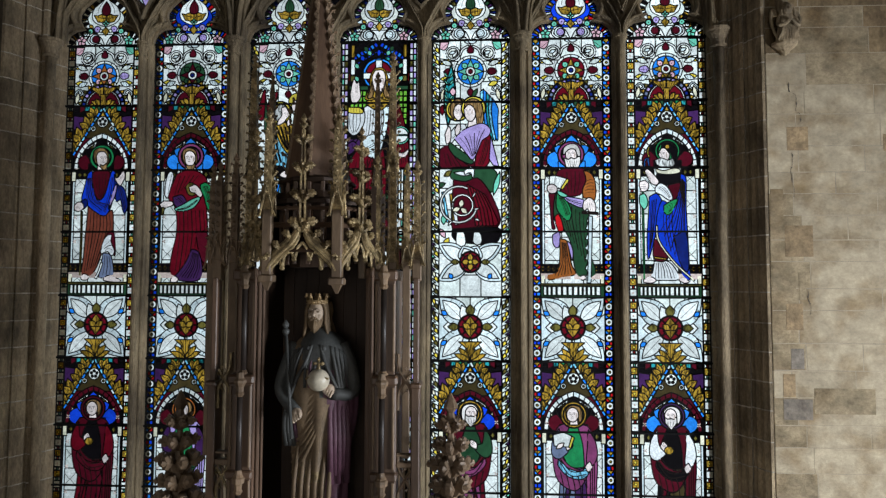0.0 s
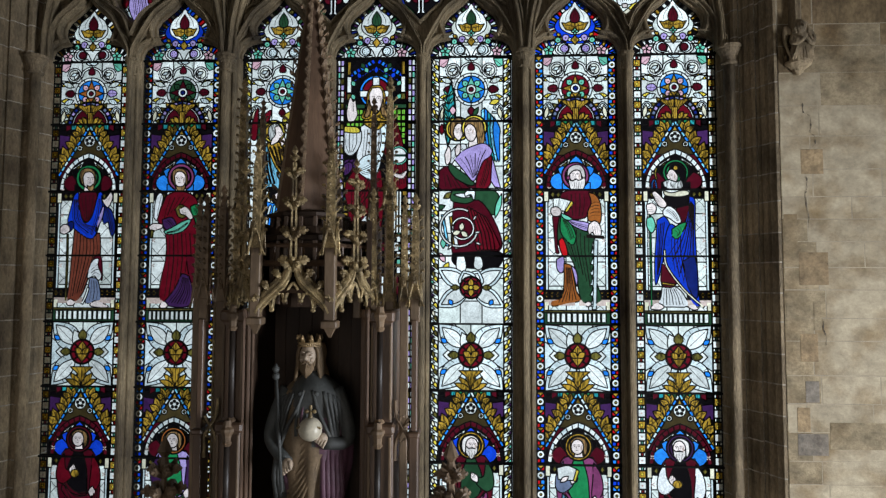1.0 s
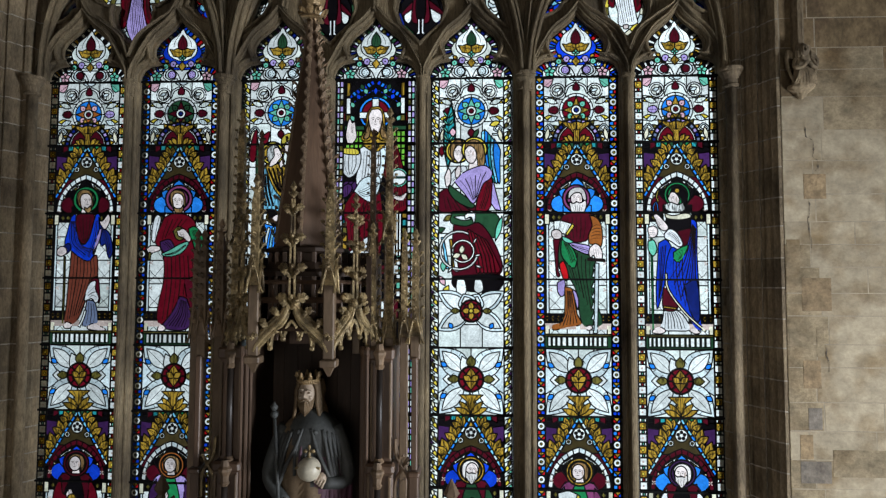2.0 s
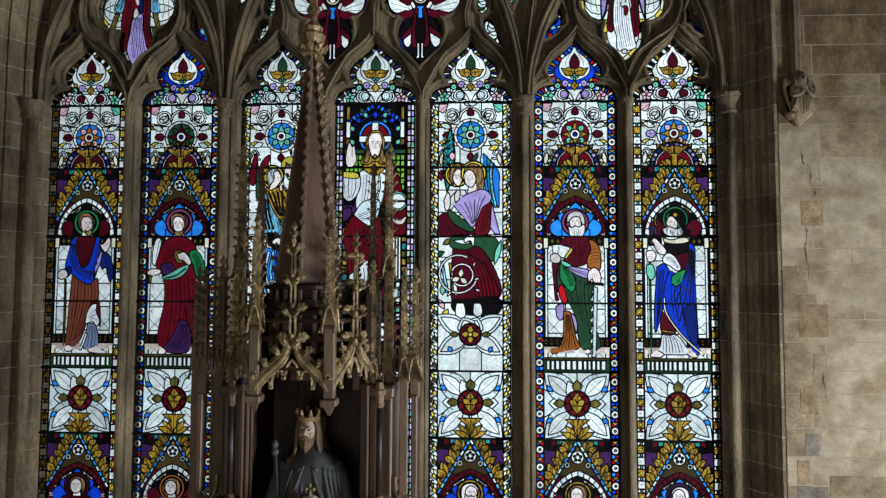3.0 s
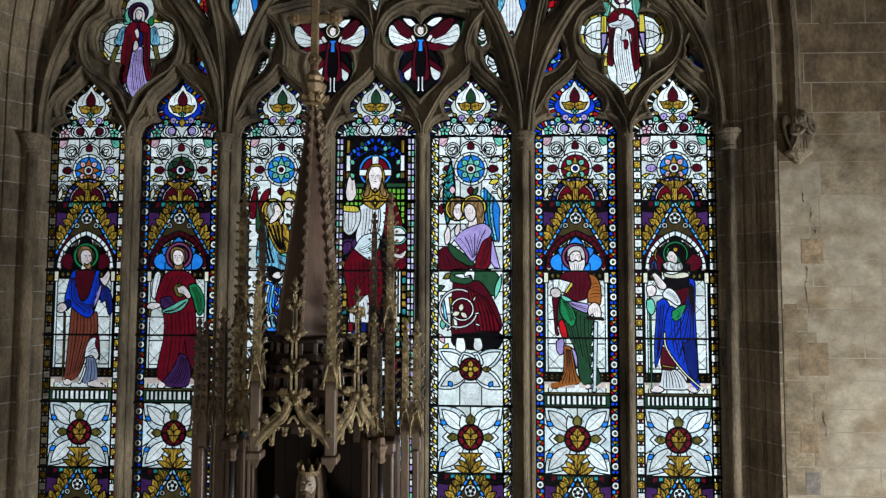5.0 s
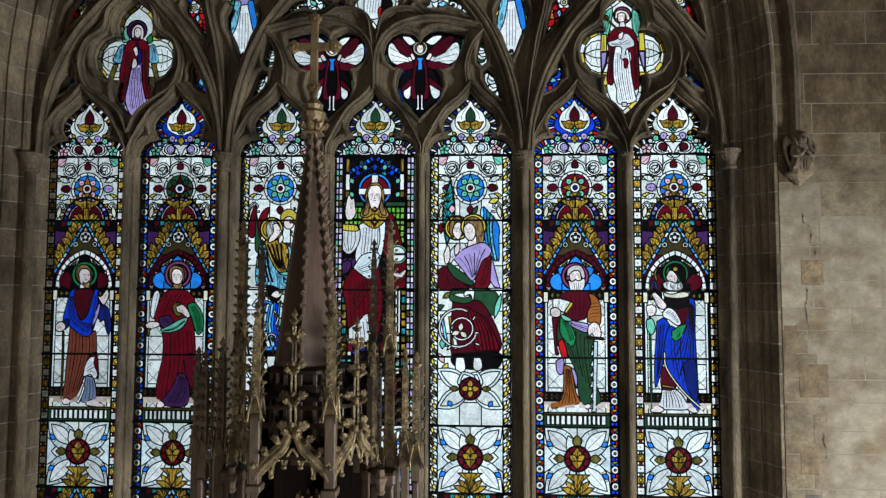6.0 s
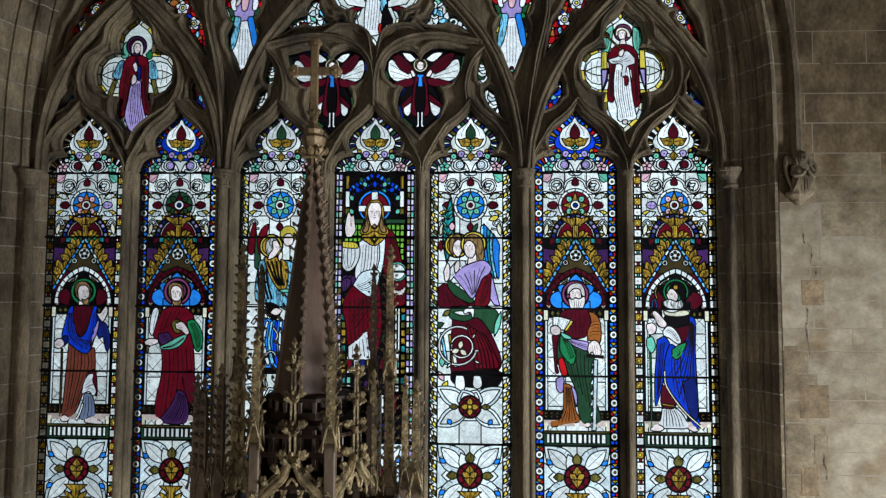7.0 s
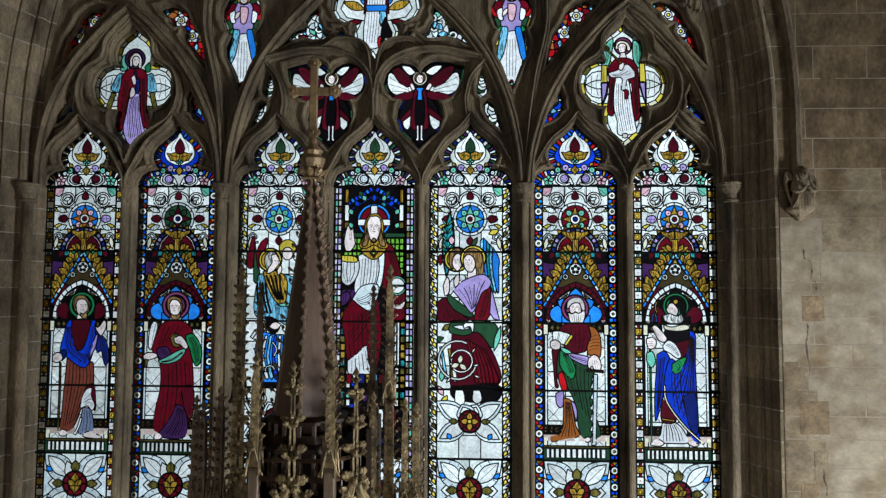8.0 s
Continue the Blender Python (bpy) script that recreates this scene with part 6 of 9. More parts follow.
    d.add("green", shape([(-0.049, 4.46), (0.034, 4.515), (0.104, 4.53), (0.065, 4.434), (0.008, 4.359), (-0.044, 4.384)]))
    fold_lines(d, [(-0.029, 4.444), (0.003, 4.409), (-0.003, 4.374)], [(0.039, 4.5), (0.06, 4.47), (0.034, 4.404)], 3, .007)
    d.add("linen", shape([(-0.14, 4.661), (-0.083, 4.711), (-0.005, 4.666), (0.052, 4.55), (0.008, 4.52), (-0.07, 4.575), (-0.135, 4.611)]))
    fold_lines(d, [(-0.112, 4.656), (-0.055, 4.616), (0.008, 4.54)], [(-0.07, 4.686), (-0.013, 4.646), (0.034, 4.56)], 3, .007)
    d.add("green", ribbon(smooth_line([(-0.278, 4.616), (-0.275, 4.114), (-0.273, 3.644)], 4), .018))
    d.add("yellow", ribbon(smooth_line([(-0.2, 5.122), (-0.216, 5.058), (-0.2, 5)], 4), .016))
    d.add("azure", ribbon(smooth_line([(-0.252, 4.893), (-0.247, 4.962), (-0.221, 4.994), (-0.208, 4.941), (-0.205, 4.898)], 4), .016))
    d.add("jade", shape([(-0.314, 4.575), (-0.252, 4.59), (-0.221, 4.49), (-0.262, 4.419), (-0.312, 4.485)]))
    d.add("flesh", shape([(-0.312, 4.726), (-0.252, 4.741), (-0.21, 4.704), (-0.223, 4.636), (-0.283, 4.616), (-0.312, 4.676)]))
    fold_lines(d, [(-0.299, 4.706), (-0.242, 4.706)], [(-0.294, 4.641), (-0.242, 4.646)], 3, .004)
    d.add("flesh", shape([(-0.255, 4.852), (-0.216, 4.87), (-0.148, 4.804), (-0.096, 4.729), (-0.132, 4.689), (-0.187, 4.714), (-0.231, 4.792)]))
    fold_lines(d, [(-0.231, 4.842), (-0.169, 4.757)], [(-0.236, 4.812), (-0.19, 4.731)], 2, .004)
    d.add("flesh", shape([(-0.283, 3.634), (-0.213, 3.673), (-0.143, 3.636), (-0.184, 3.602), (-0.275, 3.607)]))
    d.add("flesh", shape([(0.099, 3.634), (0.153, 3.658), (0.216, 3.619), (0.164, 3.6)]))


def white_robed_figure(d):
    """A white-robed figure in a red cloak, holding a gold key."""
    d.add("jade", shape([(-0.212, 7.873), (-0.157, 7.963), (-0.103, 7.984), (-0.113, 7.857), (-0.157, 7.685), (-0.232, 7.71)]))
    d.add("jade", shape([(0.111, 7.963), (0.167, 7.963), (0.21, 7.877), (0.2, 7.734), (0.167, 7.659), (0.111, 7.775)]))
    fold_lines(d, [(-0.196, 7.857), (-0.204, 7.775), (-0.208, 7.722)], [(-0.123, 7.939), (-0.135, 7.836), (-0.167, 7.714)], 4, .006)
    fold_lines(d, [(0.127, 7.931), (0.131, 7.836), (0.147, 7.714)], [(0.188, 7.906), (0.192, 7.816), (0.183, 7.722)], 4, .006)
    d.add("yellow", [(-0.228, 7.693), (-0.171, 7.693), (-0.171, 7.505), (-0.236, 7.505)])
    d.add("yellow", [(0.181, 7.714), (0.236, 7.714), (0.248, 7.509), (0.181, 7.509)])
    d.add("navy", [(-0.24, 7.497), (-0.155, 7.505), (-0.171, 7.366), (-0.228, 7.235)])
    d.add("violet", [(-0.232, 7.493), (-0.167, 7.497), (-0.183, 7.387), (-0.224, 7.264)])
    d.add("navy", [(0.171, 7.505), (0.25, 7.505), (0.25, 7.235), (0.204, 7.366)])
    d.add("violet", [(0.181, 7.497), (0.24, 7.497), (0.24, 7.264), (0.21, 7.378)])
    fold_lines(d, [(-0.224, 7.683), (-0.228, 7.517)], [(-0.183, 7.683), (-0.188, 7.517)], 3, .006)
    d.add("crimson", shape([(-0.161, 7.661), (-0.087, 7.755), (-0.006, 7.775), (0.095, 7.755), (0.159, 7.663), (0.169, 7.509), (0.179, 7.284), (0.19, 7.141), (0.119, 7.072), (0.083, 7.243), (0.091, 7.489), (-0.077, 7.489), (-0.103, 7.284), (-0.107, 7.137), (-0.171, 7.178), (-0.147, 7.427)]))
    fold_lines(d, [(-0.131, 7.612), (-0.135, 7.407), (-0.151, 7.203)], [(-0.087, 7.571), (-0.107, 7.407), (-0.119, 7.182)], 4, .008)
    fold_lines(d, [(0.107, 7.693), (0.115, 7.448), (0.135, 7.121)], [(0.151, 7.632), (0.155, 7.427), (0.167, 7.162)], 4, .008)
    d.add("linen", shape([(-0.077, 7.55), (-0.006, 7.581), (0.054, 7.54), (0.079, 7.427), (0.099, 7.223), (0.129, 7.039), (0.139, 6.953), (0.034, 6.92), (-0.06, 6.933), (-0.067, 7.08), (-0.099, 7.203), (-0.099, 7.407)]))
    fold_lines(d, [(-0.075, 7.489), (-0.087, 7.243), (-0.038, 6.957)], [(0.054, 7.489), (0.083, 7.203), (0.115, 6.973)], 7, .007)
    d.add("linen", shape([(-0.161, 7.607), (-0.056, 7.642), (0.014, 7.697), (0.069, 7.693), (0.129, 7.612), (0.119, 7.556), (0.044, 7.526), (0.026, 7.423), (-0.018, 7.423), (-0.006, 7.53), (-0.036, 7.558), (-0.127, 7.562)]))
    fold_lines(d, [(-0.127, 7.599), (-0.046, 7.603), (0.018, 7.665)], [(-0.107, 7.575), (-0.014, 7.567), (0.099, 7.591)], 3, .006)
    d.add("flesh", shape([(-0.042, 7.693), (-0.006, 7.73), (0.018, 7.702), (-0.006, 7.64), (-0.042, 7.648)]))
    d.add("crimson", shape([(0.006, 7.419), (0.054, 7.415), (0.058, 7.342), (0.026, 7.317)]))
    d.add("gold", ribbon(smooth_line([(-0.171, 7.873), (-0.014, 7.714)], 4), .016))
    d.add("black", circle(-0.177, 7.881, .03, 18))
    d.add("gold", circle(-0.177, 7.881, .026, 18))
    d.add("black", circle(-0.177, 7.881, .010, 18))
    d.add("black", circle(0.004, 7.906, .098, 18))
    d.add("plum", circle(0.004, 7.906, .092, 18))
    d.add("violet", circle(0.004, 7.906, .066, 18))
    d.add("cream", shape([(-0.079, 7.877), (-0.062, 7.947), (-0.006, 7.967), (0.062, 7.939), (0.087, 7.865), (0.05, 7.857), (0.038, 7.914), (-0.042, 7.922), (-0.05, 7.869)]))
    d.add("flesh", shape([(-0.05, 7.914), (-0.006, 7.939), (0.038, 7.914), (0.03, 7.849), (-0.006, 7.82), (-0.042, 7.849)]))
    features(d, -0.01, 7.89, .05, -0.15)
    d.add("flesh", [(-0.022, 7.832), (0.026, 7.836), (0.042, 7.775), (-0.034, 7.775)])
    d.add("flesh", shape([(-0.014, 6.933), (0.038, 6.937), (0.042, 6.896), (-0.006, 6.892)]))


def violet_robed_figure(d):
    """A violet-robed figure in a crimson cloak, hands joined."""
    d.add("jade", shape([(-0.188, 7.771), (-0.142, 7.861), (-0.106, 7.816), (-0.106, 7.693), (-0.177, 7.677)]))
    d.add("green", shape([(0.094, 7.714), (0.15, 7.769), (0.167, 7.681), (0.121, 7.657)]))
    d.add("sky", shape([(-0.281, 7.485), (-0.215, 7.626), (-0.148, 7.636), (-0.158, 7.444), (-0.26, 7.444)]))
    d.add("sky", shape([(0.129, 7.626), (0.192, 7.636), (0.242, 7.448), (0.14, 7.444)]))
    fold_lines(d, [(-0.254, 7.489), (-0.204, 7.603)], [(-0.175, 7.46), (-0.158, 7.62)], 4, .006)
    fold_lines(d, [(0.15, 7.46), (0.138, 7.612)], [(0.221, 7.46), (0.183, 7.62)], 4, .006)
    d.add("olive", [(-0.346, 7.219), (-0.277, 7.421), (-0.221, 7.421), (-0.298, 7.188)])
    d.add("olive", [(0.158, 7.421), (0.212, 7.432), (0.263, 7.213), (0.221, 7.198)])
    d.add("crimson", shape([(-0.156, 7.628), (-0.079, 7.704), (0.046, 7.704), (0.123, 7.632), (0.133, 7.448), (0.133, 7.223), (0.171, 7.08), (0.142, 7.014), (0.075, 7.096), (0.058, 7.325), (0.046, 7.448), (-0.058, 7.468), (-0.079, 7.366), (-0.1, 7.223), (-0.133, 7.014), (-0.198, 6.994), (-0.198, 7.162), (-0.198, 7.366)]))
    fold_lines(d, [(-0.138, 7.571), (-0.167, 7.305), (-0.179, 7.039)], [(-0.071, 7.571), (-0.087, 7.366), (-0.125, 7.08)], 5, .008)
    fold_lines(d, [(0.058, 7.591), (0.075, 7.346), (0.1, 7.1)], [(0.108, 7.571), (0.113, 7.305), (0.15, 7.059)], 4, .008)
    d.add("violet", shape([(-0.058, 7.411), (0.037, 7.432), (0.058, 7.223), (0.1, 7.039), (0.123, 6.953), (-0.004, 6.81), (-0.083, 6.871), (-0.129, 7.018), (-0.1, 7.182), (-0.079, 7.325)]))
    fold_lines(d, [(-0.054, 7.366), (-0.096, 7.141), (-0.067, 6.896)], [(0.033, 7.387), (0.058, 7.162), (0.092, 6.957)], 8, .008)
    d.add("navy", ribbon(smooth_line([(-0.013, 7.673), (0, 7.591), (0.025, 7.448)], 4), .02))
    d.add("flesh", shape([(-0.058, 7.599), (-0.017, 7.626), (0.008, 7.54), (-0.027, 7.515)]))
    d.add("flesh", shape([(-0.048, 7.489), (-0.017, 7.481), (-0.002, 7.407), (-0.058, 7.362), (-0.065, 7.427)]))
    d.add("navy", shape([(0.004, 7.591), (0.046, 7.571), (0.037, 7.427), (0.004, 7.436)]))
    d.add("black", circle(-0.017, 7.812, .118, 18))
    d.add("purple", circle(-0.017, 7.812, .112, 18))
    d.add("maroon", circle(-0.017, 7.812, .085, 18))
    d.add("silver", shape([(-0.075, 7.722), (-0.075, 7.816), (-0.027, 7.877), (0.029, 7.869), (0.062, 7.804), (0.054, 7.706), (0.021, 7.722), (0.029, 7.804), (-0.025, 7.841), (-0.046, 7.796), (-0.046, 7.734)]))
    d.add("flesh", shape([(-0.05, 7.804), (-0.027, 7.841), (0.017, 7.836), (0.033, 7.796), (0.017, 7.738), (-0.015, 7.722), (-0.042, 7.751)]))
    features(d, -0.006, 7.791, .048, 0.1)


UPPER = {0: saint_in_blue, 1: saint_in_crimson, 5: saint_with_saw, 6: saint_with_staff}


def crossed_petals(d, z, top):
    """Large white petals crossing at a small maroon roundel."""
    for a in (30, 150, 210, 330, 65, 115):
        d.add("pearl", petal(0, z, 0.42 if a not in (65, 115) else 0.2, 0.20, a, 7))
        d.add("white", petal(0, z, 0.37 if a not in (65, 115) else 0.17, 0.14, a, 7))
    for s in (-1, 1):
        d.add("azure", petal(s * 0.20, z - 0.19, 0.07, 0.05, 90 - s * 30))
        d.add("olive", petal(s * 0.12, z, 0.10, 0.06, 90 - s * 90))
    d.add("maroon", circle(0, z, 0.122, 18))
    for q in range(8):
        d.add("crimson", arc(0, z, 0.112, 45 * q + 2, 45 * q + 43, 2) + arc(0, z, 0.082, 45 * q + 43, 45 * q + 2, 2))
    for q in range(4):
        d.add("gold", petal(0, z, 0.10, 0.065, 90 * q))
    d.add("yellow", circle(0, z, 0.025, 7))


def paired_figures(d):
    """Two haloed figures side by side, the nearer in a violet mantle over crimson."""
    d.add("maroon", shape([(-0.171, 5.03), (0.028, 4.969), (0.134, 4.876), (-0.115, 4.876)]))
    d.add("maroon", shape([(-0.345, 5.105), (-0.252, 5.152), (-0.127, 5.003), (0.003, 4.882), (-0.326, 4.895), (-0.357, 5.003)]))
    fold_lines(d, [(-0.32, 5.084), (-0.301, 4.929)], [(-0.165, 5.017), (-0.071, 4.902)], 4, .009)
    d.add("linen", shape([(-0.252, 5.26), (-0.165, 5.375), (-0.065, 5.395), (-0.053, 5.327), (-0.149, 5.26), (-0.22, 5.172)]))
    fold_lines(d, [(-0.22, 5.246), (-0.115, 5.361)], [(-0.183, 5.213), (-0.071, 5.334)], 3, .006)
    d.add("moss", shape([(-0.233, 5.192), (-0.158, 5.132), (0.028, 4.99), (-0.003, 4.936), (-0.165, 5.017), (-0.245, 5.125)]))
    d.add("crimson", shape([(0.189, 5.307), (0.233, 5.226), (0.214, 4.963), (0.121, 4.882), (0.047, 4.895), (0.078, 5.084), (0.134, 5.206)]))
    fold_lines(d, [(0.165, 5.233), (0.121, 5.064), (0.078, 4.929)], [(0.214, 5.213), (0.196, 5.064), (0.146, 4.922)], 4, .009)
    d.add("violet", [(0.23, 5.26), (0.32, 4.909), (0.258, 4.922), (0.214, 4.99)])
    d.add("black", circle(-0.146, 5.564, .136, 18))
    d.add("yellow", circle(-0.146, 5.564, .13, 18))
    d.add("gold", circle(-0.146, 5.564, .104, 18))
    d.add("hair", shape([(-0.227, 5.517), (-0.214, 5.638), (-0.14, 5.689), (-0.071, 5.638), (-0.078, 5.564), (-0.134, 5.625), (-0.183, 5.584), (-0.189, 5.436)]))
    d.add("flesh", shape([(-0.183, 5.584), (-0.146, 5.625), (-0.102, 5.611), (-0.084, 5.53), (-0.121, 5.442), (-0.165, 5.456), (-0.193, 5.517)]))
    features(d, -0.146, 5.55, .046, -0.15)
    d.add("black", circle(0.034, 5.577, .141, 18))
    d.add("yellow", circle(0.034, 5.577, .135, 18))
    d.add("gold", circle(0.034, 5.577, .108, 18))
    d.add("flesh", [(-0.016, 5.469), (0.071, 5.476), (0.09, 5.355), (-0.034, 5.348)])
    d.add("hair", shape([(-0.071, 5.577), (-0.053, 5.651), (0.022, 5.689), (0.109, 5.651), (0.146, 5.537), (0.14, 5.409), (0.078, 5.382), (0.059, 5.503), (-0.009, 5.604)]))
    d.add("flesh", shape([(-0.075, 5.564), (-0.028, 5.618), (0.034, 5.591), (0.059, 5.503), (0.022, 5.429), (-0.034, 5.439), (-0.065, 5.496)]))
    features(d, -0.016, 5.544, .050, -0.2)
    d.add("violet", shape([(-0.183, 5.226), (-0.102, 5.314), (0.022, 5.375), (0.146, 5.402), (0.227, 5.334), (0.208, 5.26), (0.134, 5.206), (0.084, 5.091), (0.022, 4.983), (-0.071, 5.091)]))
    fold_lines(d, [(-0.152, 5.233), (-0.071, 5.152), (0.016, 5.017)], [(0.189, 5.341), (0.127, 5.24), (0.059, 5.057)], 6, .009)
    d.add("flesh", shape([(-0.289, 5.28), (-0.252, 5.368), (-0.224, 5.334), (-0.224, 5.213), (-0.27, 5.169)]))
    d.add("flesh", shape([(-0.177, 5.334), (-0.146, 5.395), (-0.112, 5.382), (-0.124, 5.294), (-0.165, 5.267)]))


def angels_with_palm(d, rng):
    """Two haloed figures with a palm and blue wings, over crimson robes and a white scroll."""
    quarries(d, 3.44, 5.64, 0.2, "white")
    for z, x, ang, col in ((4.8, -0.3, 30, "olive"), (4.72, -0.28, 200, "moss"), (4.0, -0.30, 60, "yellow"), (4.1, -0.28, 120, "pink"), (4.25, -0.30, 90, "jade"), (5.5, -0.32, 90, "crimson"), (3.95, -0.2, 20, "yellow"), (4.02, -0.14, 80, "yellow")):
        d.add(col, petal(x, z, 0.12, 0.06, ang))
    # palm
    d.add("black", petal(-0.255, 5.36, 0.74, 0.135, 87, 8))
    d.add("teal", petal(-0.255, 5.38, 0.70, 0.115, 87, 8))
    for i in range(6):
        d.add("jade", petal(-0.25, 5.50 + 0.085 * i, 0.10, 0.022, 125)), d.add("jade", petal(-0.245, 5.50 + 0.085 * i, 0.10, 0.022, 52))
    # wings
    for i, col in enumerate(("sky", "azure", "teal", "sky", "azure")):
        d.add(col, shape([(0.11 + 0.035 * i, 5.80 - 0.035 * abs(i - 1)), (0.155 + 0.04 * i, 5.77 - 0.05 * i), (0.19 + 0.03 * i, 5.45), (0.20 + 0.028 * i, 5.22), (0.165 + 0.03 * i, 5.24), (0.12 + 0.03 * i, 5.5)]))
    d.add("yellow", petal(0.2, 5.84, 0.12, 0.06, 20)), d.add("moss", petal(0.02, 5.70, 0.12, 0.05, 60)), d.add("pink", petal(-0.2, 5.72, 0.1, 0.07, 90))
    paired_figures(d)
    # lower half: kneeling robes
    d.add("moss", shape([(-0.20, 4.90), (0.20, 4.90), (0.31, 4.80), (0.28, 4.62), (0.10, 4.66), (-0.05, 4.70), (-0.22, 4.78)]))
    d.add("jade", petal(0.26, 4.58, 0.28, 0.06, 75))
    d.add("linen", petal(-0.19, 4.84, 0.20, 0.05, -6)), d.add("linen", shape([(-0.07, 4.86), (0.0, 4.91), (0.045, 4.87), (0.03, 4.77), (0.0, 4.84), (-0.06, 4.82)]))
    d.add("maroon", shape([(-0.19, 4.76), (-0.05, 4.74), (0.08, 4.78), (0.20, 4.65), (0.31, 4.42), (0.33, 4.26), (0.20, 4.16), (-0.05, 4.14), (-0.20, 4.20), (-0.21, 4.45)]))
    for i in range(6):
        d.add("crimson", shape([(-0.04 + 0.035 * i, 4.70 - 0.02 * i), (0.0 + 0.035 * i, 4.68 - 0.02 * i), (0.09 + 0.042 * i, 4.42 - 0.02 * i), (0.10 + 0.042 * i, 4.26), (0.06 + 0.040 * i, 4.24), (0.03 + 0.04 * i, 4.42)], 2))
    d.add("black", shape([(-0.20, 4.20), (0.30, 4.22), (0.33, 4.10), (0.22, 4.03), (-0.10, 4.05), (-0.20, 4.11)]))
    d.add("sky", ribbon([(-0.31, 4.62), (-0.25, 4.28)], 0.03)), d.add("gold", ribbon([(-0.22, 4.60), (-0.18, 4.28)], 0.03))
    d.add("linen", ribbon([(-0.19, 4.5), (-0.15, 4.25)], 0.04))
    d.add("white", ribbon(arc(-0.13, 4.48, 0.205, 60, 345, 16), 0.026))
    d.add("maroon", circle(-0.08, 4.47, 0.11, 14))
    d.add("white", ribbon(arc(-0.09, 4.47, 0.118, 190, 520, 14), 0.022))
    for a in (80, 200, 320):
        d.add("cream", petal(-0.11, 4.44, 0.10, 0.06, a))
    for x, z, a in ((0.03, 4.42, 10), (0.04, 4.32, -20), (-0.2, 4.3, 230), (0.02, 4.55, 60)):
        d.add("white", petal(x, z, 0.08, 0.025, a))
    d.add("white", shape([(-0.15, 4.17), (-0.08, 4.18), (-0.05, 4.06), (-0.08, 4.0), (-0.15, 4.02), (-0.16, 4.10)]))
    d.add("white", shape([(0.04, 4.17), (0.11, 4.16), (0.13, 4.06), (0.08, 4.02), (0.03, 4.06)]))
    crossed_petals(d, 3.83, 4.0)


